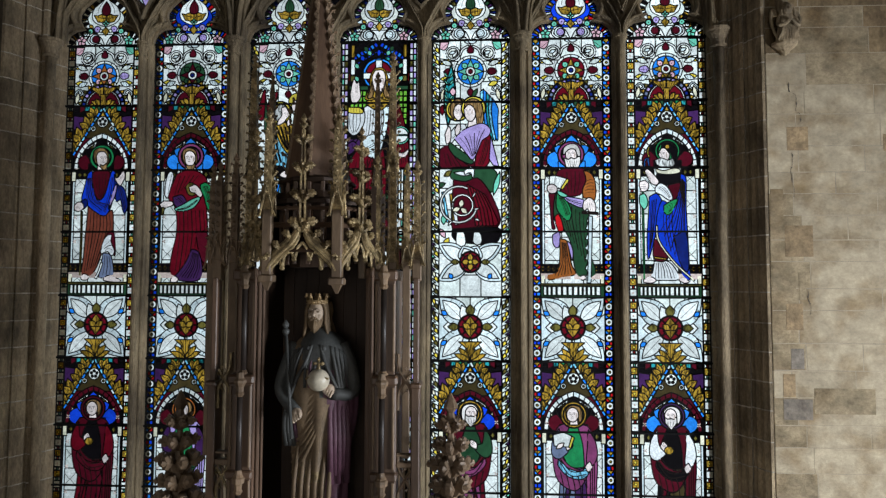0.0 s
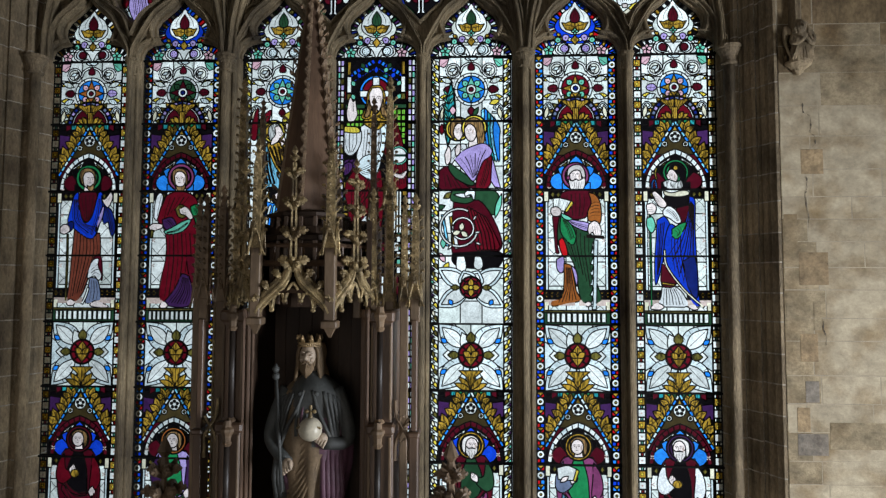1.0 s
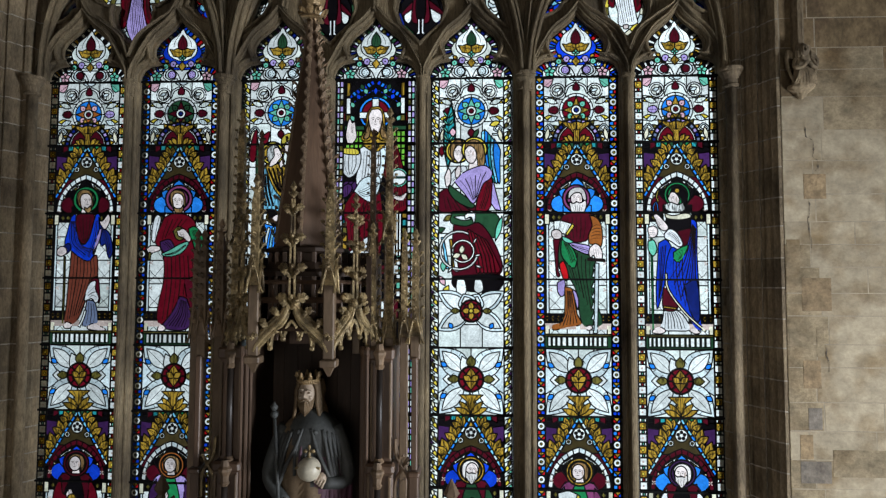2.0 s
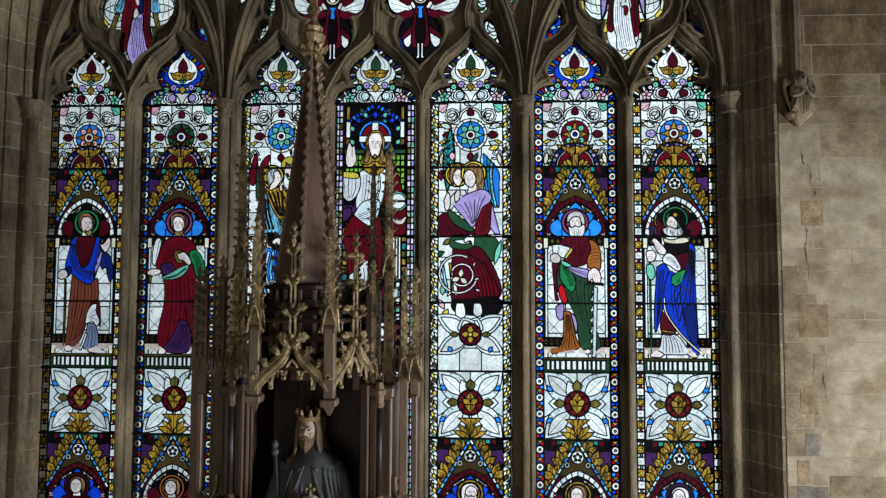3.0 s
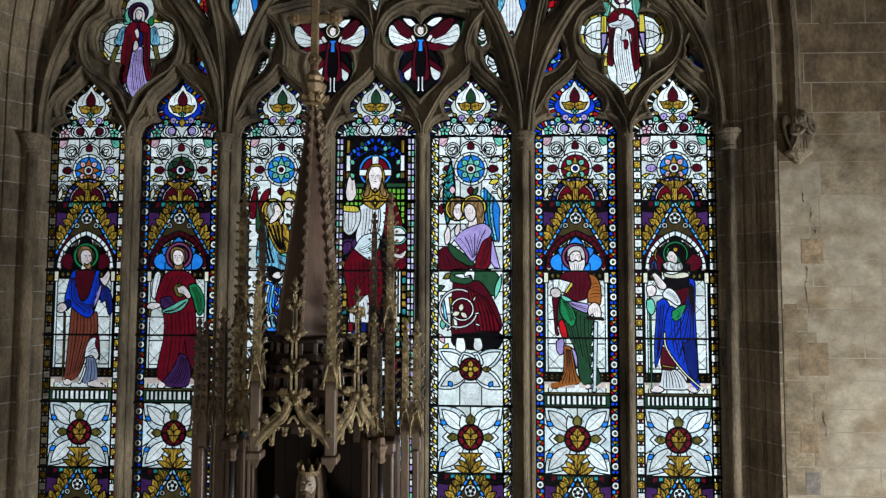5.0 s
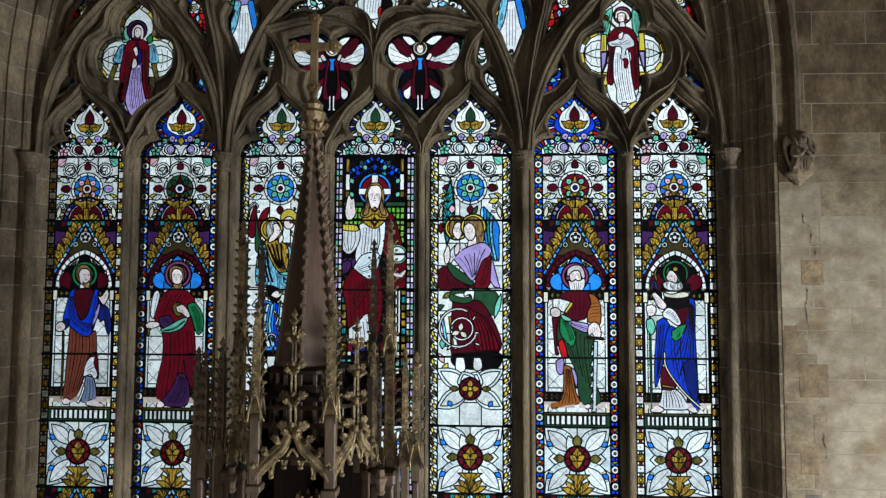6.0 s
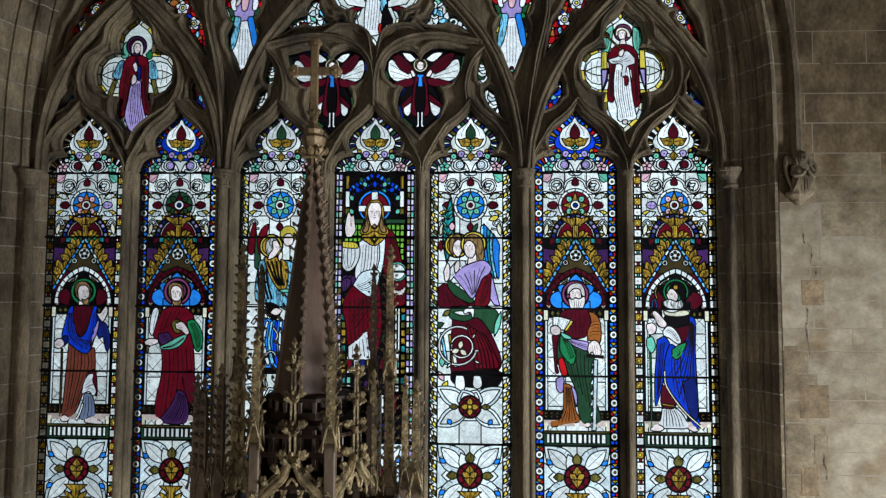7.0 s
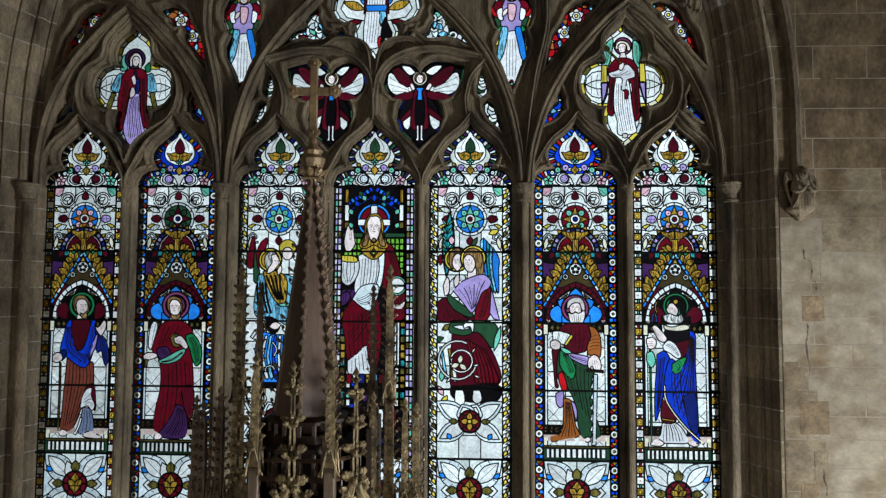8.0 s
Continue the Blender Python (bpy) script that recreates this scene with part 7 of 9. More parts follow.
def angel_with_red_wings(d, rng):
    """A haloed figure in gold and sky blue with red wings, a second halo behind."""
    quarries(d, 3.44, 5.64, 0.2, "white")
    d.add("crimson", shape([(-0.345, 5.60), (-0.30, 5.78), (-0.265, 5.80), (-0.27, 5.58), (-0.29, 5.46), (-0.345, 5.48)]))
    d.add("moss", shape([(-0.265, 5.75), (-0.24, 5.60), (-0.20, 5.36), (-0.27, 5.32)]))
    d.add("crimson", shape([(-0.25, 5.62), (-0.20, 5.74), (-0.12, 5.79), (-0.16, 5.62), (-0.22, 5.45)]))
    d.add("crimson", shape([(0.20, 5.70), (0.32, 5.75), (0.33, 5.2), (0.24, 5.1)]))
    d.add("sky", shape([(-0.22, 5.38), (-0.14, 5.40), (0.20, 5.35), (0.30, 5.0), (0.20, 4.8), (-0.05, 4.92), (-0.23, 4.93), (-0.26, 5.1)]))
    d.add("gold", shape([(-0.17, 5.42), (-0.06, 5.44), (0.09, 5.36), (0.10, 5.15), (0.05, 5.05), (-0.04, 5.12), (-0.11, 5.25)]))
    for i in range(4):
        d.add("orange", ribbon(smooth_line([(-0.13 + 0.05 * i, 5.38), (-0.06 + 0.03 * i, 5.22), (0.0 + 0.02 * i, 5.12)], 3), 0.012))
        d.add("azure", ribbon(smooth_line([(-0.23 + 0.03 * i, 5.30), (-0.22 + 0.035 * i, 5.12), (-0.19 + 0.04 * i, 4.97)], 3), 0.012))
    d.add("jade", petal(0.0, 5.06, 0.15, 0.04, 0))
    d.add("black", shape([(-0.14, 4.93), (-0.05, 4.92), (0.03, 4.83), (-0.02, 4.75), (-0.10, 4.78)]))
    d.add("gold", ribbon(arc(-0.09, 4.84, 0.05, 100, 280, 5), 0.016))
    d.add("flesh", petal(-0.09, 4.82, 0.14, 0.085, 10))
    d.add("white", ribbon(smooth_line([(-0.28, 4.70), (-0.22, 4.78), (-0.15, 4.80)], 3), 0.035))
    d.add("azure", shape([(-0.19, 4.78), (-0.05, 4.74), (0.12, 4.70), (0.15, 4.35), (0.05, 4.22), (-0.20, 4.22), (-0.18, 4.40), (-0.24, 4.55)]))
    for i in range(6):
        d.add(("sky", "pearl", "sky", "cobalt", "pearl", "sky")[i], shape([(-0.18 + 0.05 * i, 4.72), (-0.15 + 0.05 * i, 4.72), (-0.20 + 0.06 * i, 4.50), (-0.13 + 0.05 * i, 4.28), (-0.17 + 0.05 * i, 4.27), (-0.23 + 0.06 * i, 4.50)], 2))
    d.add("white", ribbon(smooth_line([(-0.05, 4.66), (0.0, 4.58), (-0.03, 4.50)], 3), 0.02)), d.add("white", ribbon(arc(-0.07, 4.35, 0.05, 0, 200, 6), 0.02))
    d.add("black", rect(-0.19, 4.16, 0.1, 4.22))
    d.add("white", petal(-0.16, 4.13, 0.17, 0.09, -80)), d.add("white", petal(-0.2, 3.98, 0.17, 0.05, -5))
    d.add("yellow", circle(0.10, 5.68, 0.095, 14)), d.add("flesh", circle(0.10, 5.62, 0.06, 10, 1.2))
    d.add("black", circle(-0.09, 5.55, 0.132, 18)), d.add("yellow", circle(-0.09, 5.55, 0.126, 18)), d.add("gold", circle(-0.09, 5.55, 0.10, 16))
    d.add("grey", shape([(-0.15, 5.52), (-0.145, 5.60), (-0.08, 5.645), (-0.01, 5.61), (-0.06, 5.55), (-0.08, 5.46), (-0.13, 5.45)]))
    d.add("flesh", shape([(-0.08, 5.60), (-0.03, 5.615), (0.005, 5.56), (0.02, 5.52), (-0.02, 5.47), (-0.05, 5.43), (-0.12, 5.40), (-0.11, 5.46), (-0.07, 5.52)]))
    features(d, -0.03, 5.53, 0.04, 0.25)
    d.add("flesh", petal(0.0, 5.38, 0.12, 0.05, 75))
    crossed_petals(d, 3.83, 4.0)


def seated_figure(d):
    """The robes, hand and lap of the seated figure."""
    d.add("crimson", shape([(0.143, 5.746), (0.217, 5.686), (0.295, 5.436), (0.342, 5.199), (0.379, 4.963), (0.211, 4.888), (0.165, 5.165), (0.087, 5.334), (0.118, 5.604)]))
    fold_lines(d, [(0.161, 5.67), (0.186, 5.334), (0.236, 4.929)], [(0.23, 5.638), (0.311, 5.3), (0.354, 4.976)], 5, .010)
    d.add("purple", shape([(-0.422, 5.125), (-0.301, 5.206), (-0.248, 5.165), (-0.295, 5.074), (-0.385, 5.051)]))
    fold_lines(d, [(-0.398, 5.138), (-0.373, 5.064)], [(-0.286, 5.186), (-0.292, 5.091)], 4, .006)
    d.add("linen", shape([(-0.168, 5.598), (-0.068, 5.645), (0.093, 5.658), (0.118, 5.571), (0.093, 5.334), (0.047, 5.192), (-0.161, 5.138), (-0.211, 5.267), (-0.168, 5.436)]))
    fold_lines(d, [(-0.137, 5.564), (-0.149, 5.402), (-0.168, 5.192)], [(0.087, 5.584), (0.081, 5.368), (0.025, 5.213)], 7, .008)
    d.add("pearl", shape([(0.05, 5.604), (0.118, 5.645), (0.112, 5.436), (0.081, 5.267), (0.031, 5.28), (0.062, 5.436)]))
    d.add("crimson", shape([(-0.323, 4.99), (-0.224, 5.121), (-0.13, 5.057), (-0.037, 5.017), (0.047, 5.138), (0.081, 4.963), (0.096, 4.705), (0.05, 4.397), (-0.037, 4.416), (-0.068, 4.627), (-0.161, 4.542), (-0.273, 4.463), (-0.304, 4.705), (-0.339, 4.863)]))
    fold_lines(d, [(-0.273, 4.963), (-0.286, 4.705), (-0.255, 4.504)], [(0.025, 5.03), (0.062, 4.768), (0.025, 4.453)], 7, .011)
    fold_lines(d, [(-0.13, 5.017), (-0.193, 4.863), (-0.273, 4.768)], [(0.025, 5.064), (-0.068, 4.831), (-0.193, 4.642)], 4, .009)
    d.add("linen", shape([(-0.273, 4.463), (-0.161, 4.548), (-0.068, 4.627), (-0.043, 4.447), (0, 4.337), (-0.161, 4.305), (-0.261, 4.321)]))
    fold_lines(d, [(-0.242, 4.453), (-0.248, 4.34)], [(-0.062, 4.579), (-0.025, 4.359)], 5, .008)
    d.add("pearl", shape([(-0.23, 5.125), (-0.13, 5.267), (0.047, 5.287), (0.047, 5.145), (-0.034, 5.007), (-0.13, 5.044)]))
    fold_lines(d, [(-0.193, 5.125), (-0.081, 5.179), (0.025, 5.26)], [(-0.124, 5.057), (-0.043, 5.071), (0.031, 5.152)], 5, .008)
    d.add("linen", shape([(-0.373, 5.544), (-0.286, 5.604), (-0.171, 5.571), (-0.161, 5.436), (-0.217, 5.314), (-0.301, 5.277), (-0.388, 5.395)]))
    fold_lines(d, [(-0.348, 5.517), (-0.354, 5.402), (-0.304, 5.3)], [(-0.193, 5.537), (-0.193, 5.415), (-0.248, 5.321)], 4, .008)
    d.add("yellow", shape([(-0.354, 5.604), (-0.202, 5.591), (-0.186, 5.53), (-0.36, 5.544)]))
    fold_lines(d, [(-0.335, 5.598), (-0.335, 5.544)], [(-0.211, 5.584), (-0.199, 5.537)], 4, .005)
    d.add("flesh", shape([(-0.329, 5.753), (-0.304, 5.892), (-0.28, 5.93), (-0.255, 5.879), (-0.23, 5.898), (-0.214, 5.797), (-0.208, 5.715), (-0.27, 5.638), (-0.314, 5.67)]))
    fold_lines(d, [(-0.273, 5.879), (-0.273, 5.778)], [(-0.242, 5.86), (-0.245, 5.765)], 2, .005)
    d.add("flesh", shape([(0.171, 5.115), (0.273, 5.067), (0.357, 5.118), (0.311, 5.023), (0.211, 5.04)]))
    fold_lines(d, [(0.199, 5.091), (0.304, 5.078)], [(0.217, 5.057), (0.304, 5.044)], 3, .004)
    d.add("flesh", shape([(-0.211, 4.277), (-0.161, 4.312), (-0.13, 4.246), (-0.193, 4.211)]))
    d.add("gold", shape([(-0.152, 5.651), (-0.068, 5.721), (0.078, 5.721), (0.155, 5.753), (0.124, 5.651), (0.009, 5.557), (-0.099, 5.604)]))
    fold_lines(d, [(-0.093, 5.651), (0.006, 5.584)], [(0.099, 5.696), (0.025, 5.638)], 3, .005)


def central_majesty(d, rng):
    """The seated figure of the middle light, as plain shapes."""
    quarries(d, 3.44, 6.36, 0.12, "black")
    for j in range(60):
        d.add(rng.choice(("navy", "teal", "moss", "purple", "cobalt", "maroon")), petal(rng.uniform(-0.3, 0.3), rng.uniform(3.5, 6.3), 0.10, 0.06, rng.uniform(0, 360)))
    for s in (-1, 1):
        R = lambda a, za, b, zb: rect(min(s * a, s * b), za, max(s * a, s * b), zb)
        for k in range(7):
            p, q = Vector((0.02 + 0.04 * k, 6.335 - 0.024 * k)), Vector((0.052 + 0.04 * k, 6.315 - 0.024 * k))
            d.add(("cobalt", "azure")[k % 2], [(s * x, z) for x, z in ribbon([p, q], 0.05)][::s])
            d.add("cobalt", [(s * x, z) for x, z in ribbon([p + Vector((0, -0.075)), q + Vector((0, -0.075))], 0.04)][::s])
        d.add("gold", [(s * x, z) for x, z in ribbon([(0, 6.28), (0.31, 6.09)], 0.012)][::s])
        d.add("white", R(0.275, 5.98, 0.325, 6.16)), d.add("gold", R(0.28, 6.18, 0.32, 6.33)), d.add("white", R(0.345, 6.08, 0.42, 6.14))
        d.add("red", R(0.335, 5.90, 0.425, 6.0)), d.add("olive", R(0.275, 5.90, 0.325, 5.97))
        for a, z, col in ((0.09, 6.20, "jade"), (0.17, 6.14, "blue"), (0.235, 6.05, "jade"), (0.235, 5.90, "jade"), (0.13, 6.25, "moss")):
            d.add(col, petal(s * a, z, 0.075, 0.055, 90 - s * 30))
        for k in range(12):
            z = 5.02 + k * 0.072
            d.add(("violet", "white", "grey", "white")[k % 4], R(0.345, z, 0.385, z + 0.06)), d.add(("white", "grey", "violet", "pearl")[k % 4], R(0.39, z, 0.425, z + 0.06))
            d.add(("olive", "teal", "gold", "gold")[k % 4], R(0.30, 3.98 + k * 0.085, 0.37, 4.05 + k * 0.085)), d.add(("white", "jade")[k % 2], R(0.24, 3.98 + k * 0.085, 0.285, 4.05 + k * 0.085))
        for i in range(4):
            for j in range(6):
                d.add("lime", R(0.14 + i * 0.048, 5.40 + j * 0.066, 0.183 + i * 0.048, 5.46 + j * 0.066))
        d.add("moss", R(0.12, 5.80, 0.34, 5.85))
    for i in range(3):
        d.add("purple", circle(-0.30 + 0.05 * i, 5.18, 0.06, 9))
    d.add("blue", petal(0, 6.19, 0.09, 0.05, 90))
    seated_figure(d)
    d.add("jade", circle(0.257, 5.275, 0.105, 16)), d.add("white", circle(0.257, 5.275, 0.085, 16)), d.add("jade", rect(0.18, 5.268, 0.335, 5.282))
    for i in range(4):
        d.add("white", rect(0.17 + 0.032 * i, 4.42, 0.195 + 0.032 * i, 4.90))
    # head
    d.add("black", circle(0, 5.985, 0.19, 20)), d.add("azure", circle(0, 5.985, 0.184, 20)), d.add("black", circle(0, 5.985, 0.155, 20)), d.add("crimson", circle(0, 5.985, 0.15, 18))
    d.add("white", rect(-0.038, 6.0, 0.038, 6.15)), d.add("white", rect(-0.18, 5.93, 0.18, 6.0))
    d.add("gold", shape([(-0.05, 6.055), (0.05, 6.055), (0.10, 5.96), (0.11, 5.82), (0.16, 5.70), (0.08, 5.68), (0.0, 5.72), (-0.08, 5.68), (-0.16, 5.70), (-0.11, 5.82), (-0.10, 5.96)]))
    d.add("hair", shape([(0.07, 5.95), (0.095, 5.83), (0.13, 5.71), (0.07, 5.72), (0.05, 5.85)])), d.add("hair", shape([(-0.07, 5.95), (-0.095, 5.83), (-0.13, 5.71), (-0.07, 5.72), (-0.05, 5.85)]))
    d.add("flesh", shape([(-0.045, 6.03), (0.045, 6.03), (0.078, 5.95), (0.06, 5.84), (0.03, 5.76), (0.0, 5.74), (-0.03, 5.76), (-0.06, 5.84), (-0.078, 5.95)]))
    features(d, 0, 5.91, 0.072)
    d.add("hair", petal(0, 5.745, 0.05, 0.05, 90))
    d.add("olive", [(-0.04, 5.63), (0, 5.58), (0.04, 5.63), (0, 5.68)]), d.add("yellow", [(-0.018, 5.63), (0, 5.605), (0.018, 5.63), (0, 5.655)])
    for i in range(8):
        d.add(("crimson", "white", "navy", "gold", "sky", "maroon", "moss", "white")[i], rect(-0.28 + i * 0.07, 4.22, -0.225 + i * 0.07, 4.32))
        d.add(("navy", "moss", "crimson", "navy", "gold", "white", "navy", "maroon")[i], rect(-0.28 + i * 0.07, 3.75, -0.225 + i * 0.07, 3.95))


for i, dx in enumerate(LIGHTS):
    rng = random.Random(40 + i)
    d = Design(light_shape(CX + dx))
    d.x = CX + dx
    st = STYLE[i]
    z = ROWS_Z
    d.add("black", rect(-0.5, SILL - 0.1, 0.5, z["bar"]))
    bars = [z["bar"], z["rosette"], z["canopy"], z["mid"], z["text"], z["flower"], z["canopy2"], 1.3]
    spans = [(z["rosette"], z["bar"]), (z["canopy"], z["rosette"]), (z["mid"], z["canopy"]), (z["text"], z["mid"]), (z["flower"], z["text"]), (z["canopy2"], z["flower"]), (SILL, z["canopy2"])]
    if i == 3:
        central_majesty(d, rng)
    else:
        rosette_panel(d, z["rosette"], z["bar"], ("azure", "moss", "azure", "azure", "azure", "crimson", "azure")[i], ("orange", "maroon", "jade", "gold", "jade", "gold", "gold")[i], rng, i not in (2, 4), ("pink", "moss", "jade", "jade", "jade", "jade", "pink")[i])
        if i in (2, 4):
            (angel_with_red_wings if i == 2 else angels_with_palm)(d, rng)
        else:
            canopy_panel(d, z["canopy"], z["rosette"], TREFOIL[i], "maroon" if st == "jewel" else "white", rng)
            figure_ground(d, z["feet"], z["canopy"], rng)
            UPPER[i](d)
            inscription(d, z["text"], z["feet"], rng)
    flower_panel(d, z["flower"], z["text"], rng)
    low_tre = "azure" if TREFOIL[i] == "black" else "black"
    if i in (2, 4):
        low_tre = "blue"
    canopy_panel(d, z["canopy2"], z["flower"], "blue" if i == 0 else low_tre, "white" if st == "jewel" else "maroon", rng)
    figure_ground(d, z["feet2"], z["canopy2"], rng)
    saint(d, z["feet2"] + 0.03, z["canopy2"] + 0.185, LOWER[i], rng)
    inscription(d, SILL + 0.03, z["feet2"], rng)
    for a, b in spans:
        border(d, a + 0.012, b - 0.012, "mosaic" if i == 3 else st, rng)
    head_panel(d, st, rng)
    names = ("blue and brown robed saint", "crimson robed saint", "blue robed angel", "white and crimson seated figure", "violet robed angels", "green robed saint with a saw", "blue robed saint with a staff")
    root = glaze("window_%d" % (i + 1), "leaded stained glass light showing a " + names[i], d)
    saddle_bars(root, CX + dx, bars)


def edge_beads(d, poly, colours, rng, width=0.035):
    """Small panes all round the edge of an opening."""
    inner = grown(poly, -width)
    n = len(poly)
    for i in range(n):
        d.add(colours[rng.randrange(len(colours))], [poly[i], poly[(i + 1) % n], inner[(i + 1) % n], inner[i]])
    return inner


def tracery_glass(kind, poly, number):
    rng = random.Random(number * 7)
    d = Design(poly)
    d.local = False
    xs, zs = [p[0] for p in poly], [p[1] for p in poly]
    cx, cz = (min(xs) + max(xs)) / 2, (min(zs) + max(zs)) / 2
    at = lambda pts: [(cx + a, zz) for a, zz in pts]
    s = 1 if cx > CX else -1
    label = "small leaded stained glass opening in the tracery"
    if kind == "quatrefoil":
        label = "quatrefoil of stained glass with a winged robed figure"
        edge_beads(d, poly, ("cream", "white", "olive", "yellow", "pearl"), rng, 0.045)
        for k in (-1, 1):
            d.add("white", [(cx + k * a, zz) for a, zz in circle(0.26, 7.48, 0.15, 12)][::k])
            d.add("quarry", [(cx + k * a, zz) for a, zz in petal(0.1, 7.48, 0.3, 0.1, 0)][::k])
            for j in range(3):
                d.add("trace", [(cx + k * a, zz) for a, zz in ribbon(smooth_line([(0.20 + 0.07 * j, 7.62 - 0.02 * j), (0.24 + 0.05 * j, 7.48), (0.20 + 0.07 * j, 7.34 + 0.02 * j)], 4), 0.007)][::k])
        d.local, d.x = True, cx
        (white_robed_figure if s > 0 else violet_robed_figure)(d)
    elif kind == "seraph":
        label = "heart-shaped opening of stained glass with red wings"
        c = CX + s * 0.492
        at = lambda pts: [(c + a, zz) for a, zz in pts]
        edge_beads(d, poly, ("black", "moss", "black", "navy"), rng, 0.030)
        d.local, d.x = True, c
        d.add("black", grown([(x - c, zz) for x, zz in poly], -0.032))
        for k in (-1, 1):
            wide = 1.12 if k == s else 0.92
            W = lambda pts: shape([(k * wide * a, zz) for a, zz in pts])
            d.add("white", W([(0.10, 7.49), (0.26, 7.58), (0.37, 7.63), (0.39, 7.50), (0.33, 7.40), (0.20, 7.37), (0.10, 7.42)]))
            d.add("white", W([(0.05, 7.63), (0.13, 7.70), (0.22, 7.70), (0.13, 7.60)]))
            d.add("maroon", W([(0.06, 7.50), (0.14, 7.60), (0.28, 7.70), (0.34, 7.68), (0.28, 7.56), (0.17, 7.47)]))
            d.add("maroon", W([(0.05, 7.42), (0.16, 7.41), (0.30, 7.37), (0.33, 7.34), (0.22, 7.31), (0.08, 7.34)]))
            d.add("white", W([(0.09, 7.16), (0.18, 7.13), (0.20, 7.04), (0.15, 6.99), (0.11, 7.04)]))
            d.add("maroon", W([(0.04, 7.28), (0.12, 7.22), (0.22, 7.12), (0.215, 7.08), (0.12, 7.14), (0.05, 7.20)]))
            for q in range(3):
                d.add("trace", ribbon(smooth_line([(k * wide * 0.13, 7.45 - 0.02 * q), (k * wide * 0.26, 7.52 - 0.05 * q), (k * wide * 0.37, 7.58 - 0.08 * q)], 4), 0.006))
                d.add("trace", ribbon(smooth_line([(k * wide * 0.10, 7.51 + 0.02 * q), (k * wide * 0.2, 7.57 + 0.03 * q), (k * wide * 0.31, 7.65 + 0.01 * q)], 4), 0.006))
            d.add("flesh", W([(0.05, 7.44), (0.09, 7.51), (0.12, 7.49), (0.09, 7.43)]))
        d.add("maroon", shape([(-0.06, 7.44), (0.06, 7.44), (0.09, 7.20), (0.10, 7.02), (0.03, 6.98), (-0.03, 6.98), (-0.10, 7.02), (-0.09, 7.20)]))
        d.add("black", shape([(-0.04, 7.36), (0.04, 7.36), (0.055, 7.15), (0.03, 7.02), (-0.03, 7.02), (-0.055, 7.15)]))
        for k in (-1, 1):
            d.add("linen", [(k * 0.008, 7.04), (k * 0.035, 7.04), (k * 0.032, 6.90), (k * 0.052, 6.865), (k * 0.008, 6.87)][::k])
        d.add("azure", [(-0.05, 7.46), (0.05, 7.46), (0.022, 7.42), (0.028, 7.32), (-0.028, 7.32), (-0.022, 7.42)])
        d.add("cream", circle(0, 7.565, 0.082, 14))
        d.add("hair", circle(0, 7.57, 0.060, 12))
        d.add("flesh", circle(0, 7.558, 0.042, 12, 1.25))
        features(d, 0, 7.56, 0.042)
    elif kind in ("dagger", "pair"):
        edge_beads(d, poly, ("white", "quarry", "pearl"), rng, 0.014)
        for j in range(9):
            zz = min(zs) + (max(zs) - min(zs)) * (j + 0.5) / 9
            col = ("blue", "red", "blue", "navy", "sky") if kind == "dagger" else ("white", "pearl", "white", "moss", "quarry")
            d.add(col[j % 5], circle(cx + (j % 3 - 1) * 0.045 * (1 if kind == "dagger" else 0.3), zz, 0.055, 7))
    elif kind == "flower":
        label = "curved stained glass opening with white flowers on red"
        edge_beads(d, poly, ("cream", "olive", "white", "black"), rng, 0.02)
        n = len(poly)
        mid = [((poly[j][0] + poly[-1 - j][0]) / 2, (poly[j][1] + poly[-1 - j][1]) / 2) for j in range(1, n // 2)]
        for j, (mx, mz) in enumerate(mid):
            for q in range(4):
                d.add(("red", "orange", "red", "crimson")[(q + j) % 4], petal(mx, mz, 0.12, 0.08, 45 + 90 * q + 20 * j))
        for j, (mx, mz) in enumerate(mid):
            if j % 2:
                for q in range(2):
                    d.add(("blue", "sky")[q], petal(mx, mz, 0.09, 0.05, 60 + 180 * q + 30 * j))
        for j in (2, 5):
            if j < len(mid):
                mx, mz = mid[j]
                for q in range(5):
                    d.add("white", petal(mx, mz, 0.085, 0.075, 90 + 72 * q))
                d.add("white", circle(mx, mz, 0.042, 9))
                d.add("yellow", circle(mx, mz, 0.02, 7))
    elif kind == "mouchette":
        edge_beads(d, poly, ("white", "black", "olive"), rng, 0.022)
        n = len(poly)
        mid = [((poly[j][0] + poly[-1 - j][0]) / 2, (poly[j][1] + poly[-1 - j][1]) / 2) for j in range(1, n // 2)]
        for j, (mx, mz) in enumerate(mid):
            for q in range(3):
                d.add(("pearl", "sky", "linen", "jade", "crimson", "pearl")[(j + 2 * q) % 6], petal(mx, mz, 0.12, 0.07, 40 * j + 120 * q))
            if j % 3 == 1:
                d.add("white", circle(mx, mz, 0.05, 8)), d.add("moss", circle(mx, mz, 0.018, 6))
    elif kind == "slim":
        label = "narrow stained glass opening with a robed figure on red"
        inner = edge_beads(d, poly, ("white", "olive", "black", "yellow"), rng, 0.028)
        d.add("moss", inner)
        for k in (-1, 1):
            d.add("red", at(petal(k * 0.05, 8.30, 0.2, 0.18, 90 - k * 75)))
            d.add("crimson", at(circle(k * 0.12, 8.36, 0.08, 8)))
            d.add("green", at(petal(k * 0.06, 8.12, 0.1, 0.08, 90 - k * 100)))
        sh = lambda pts: at(shape(pts))
        d.add("violet", sh([(-0.07, 8.45), (0.07, 8.45), (0.12, 8.30), (0.10, 8.10), (0.05, 8.0), (-0.06, 8.0), (-0.11, 8.12), (-0.12, 8.30)]))
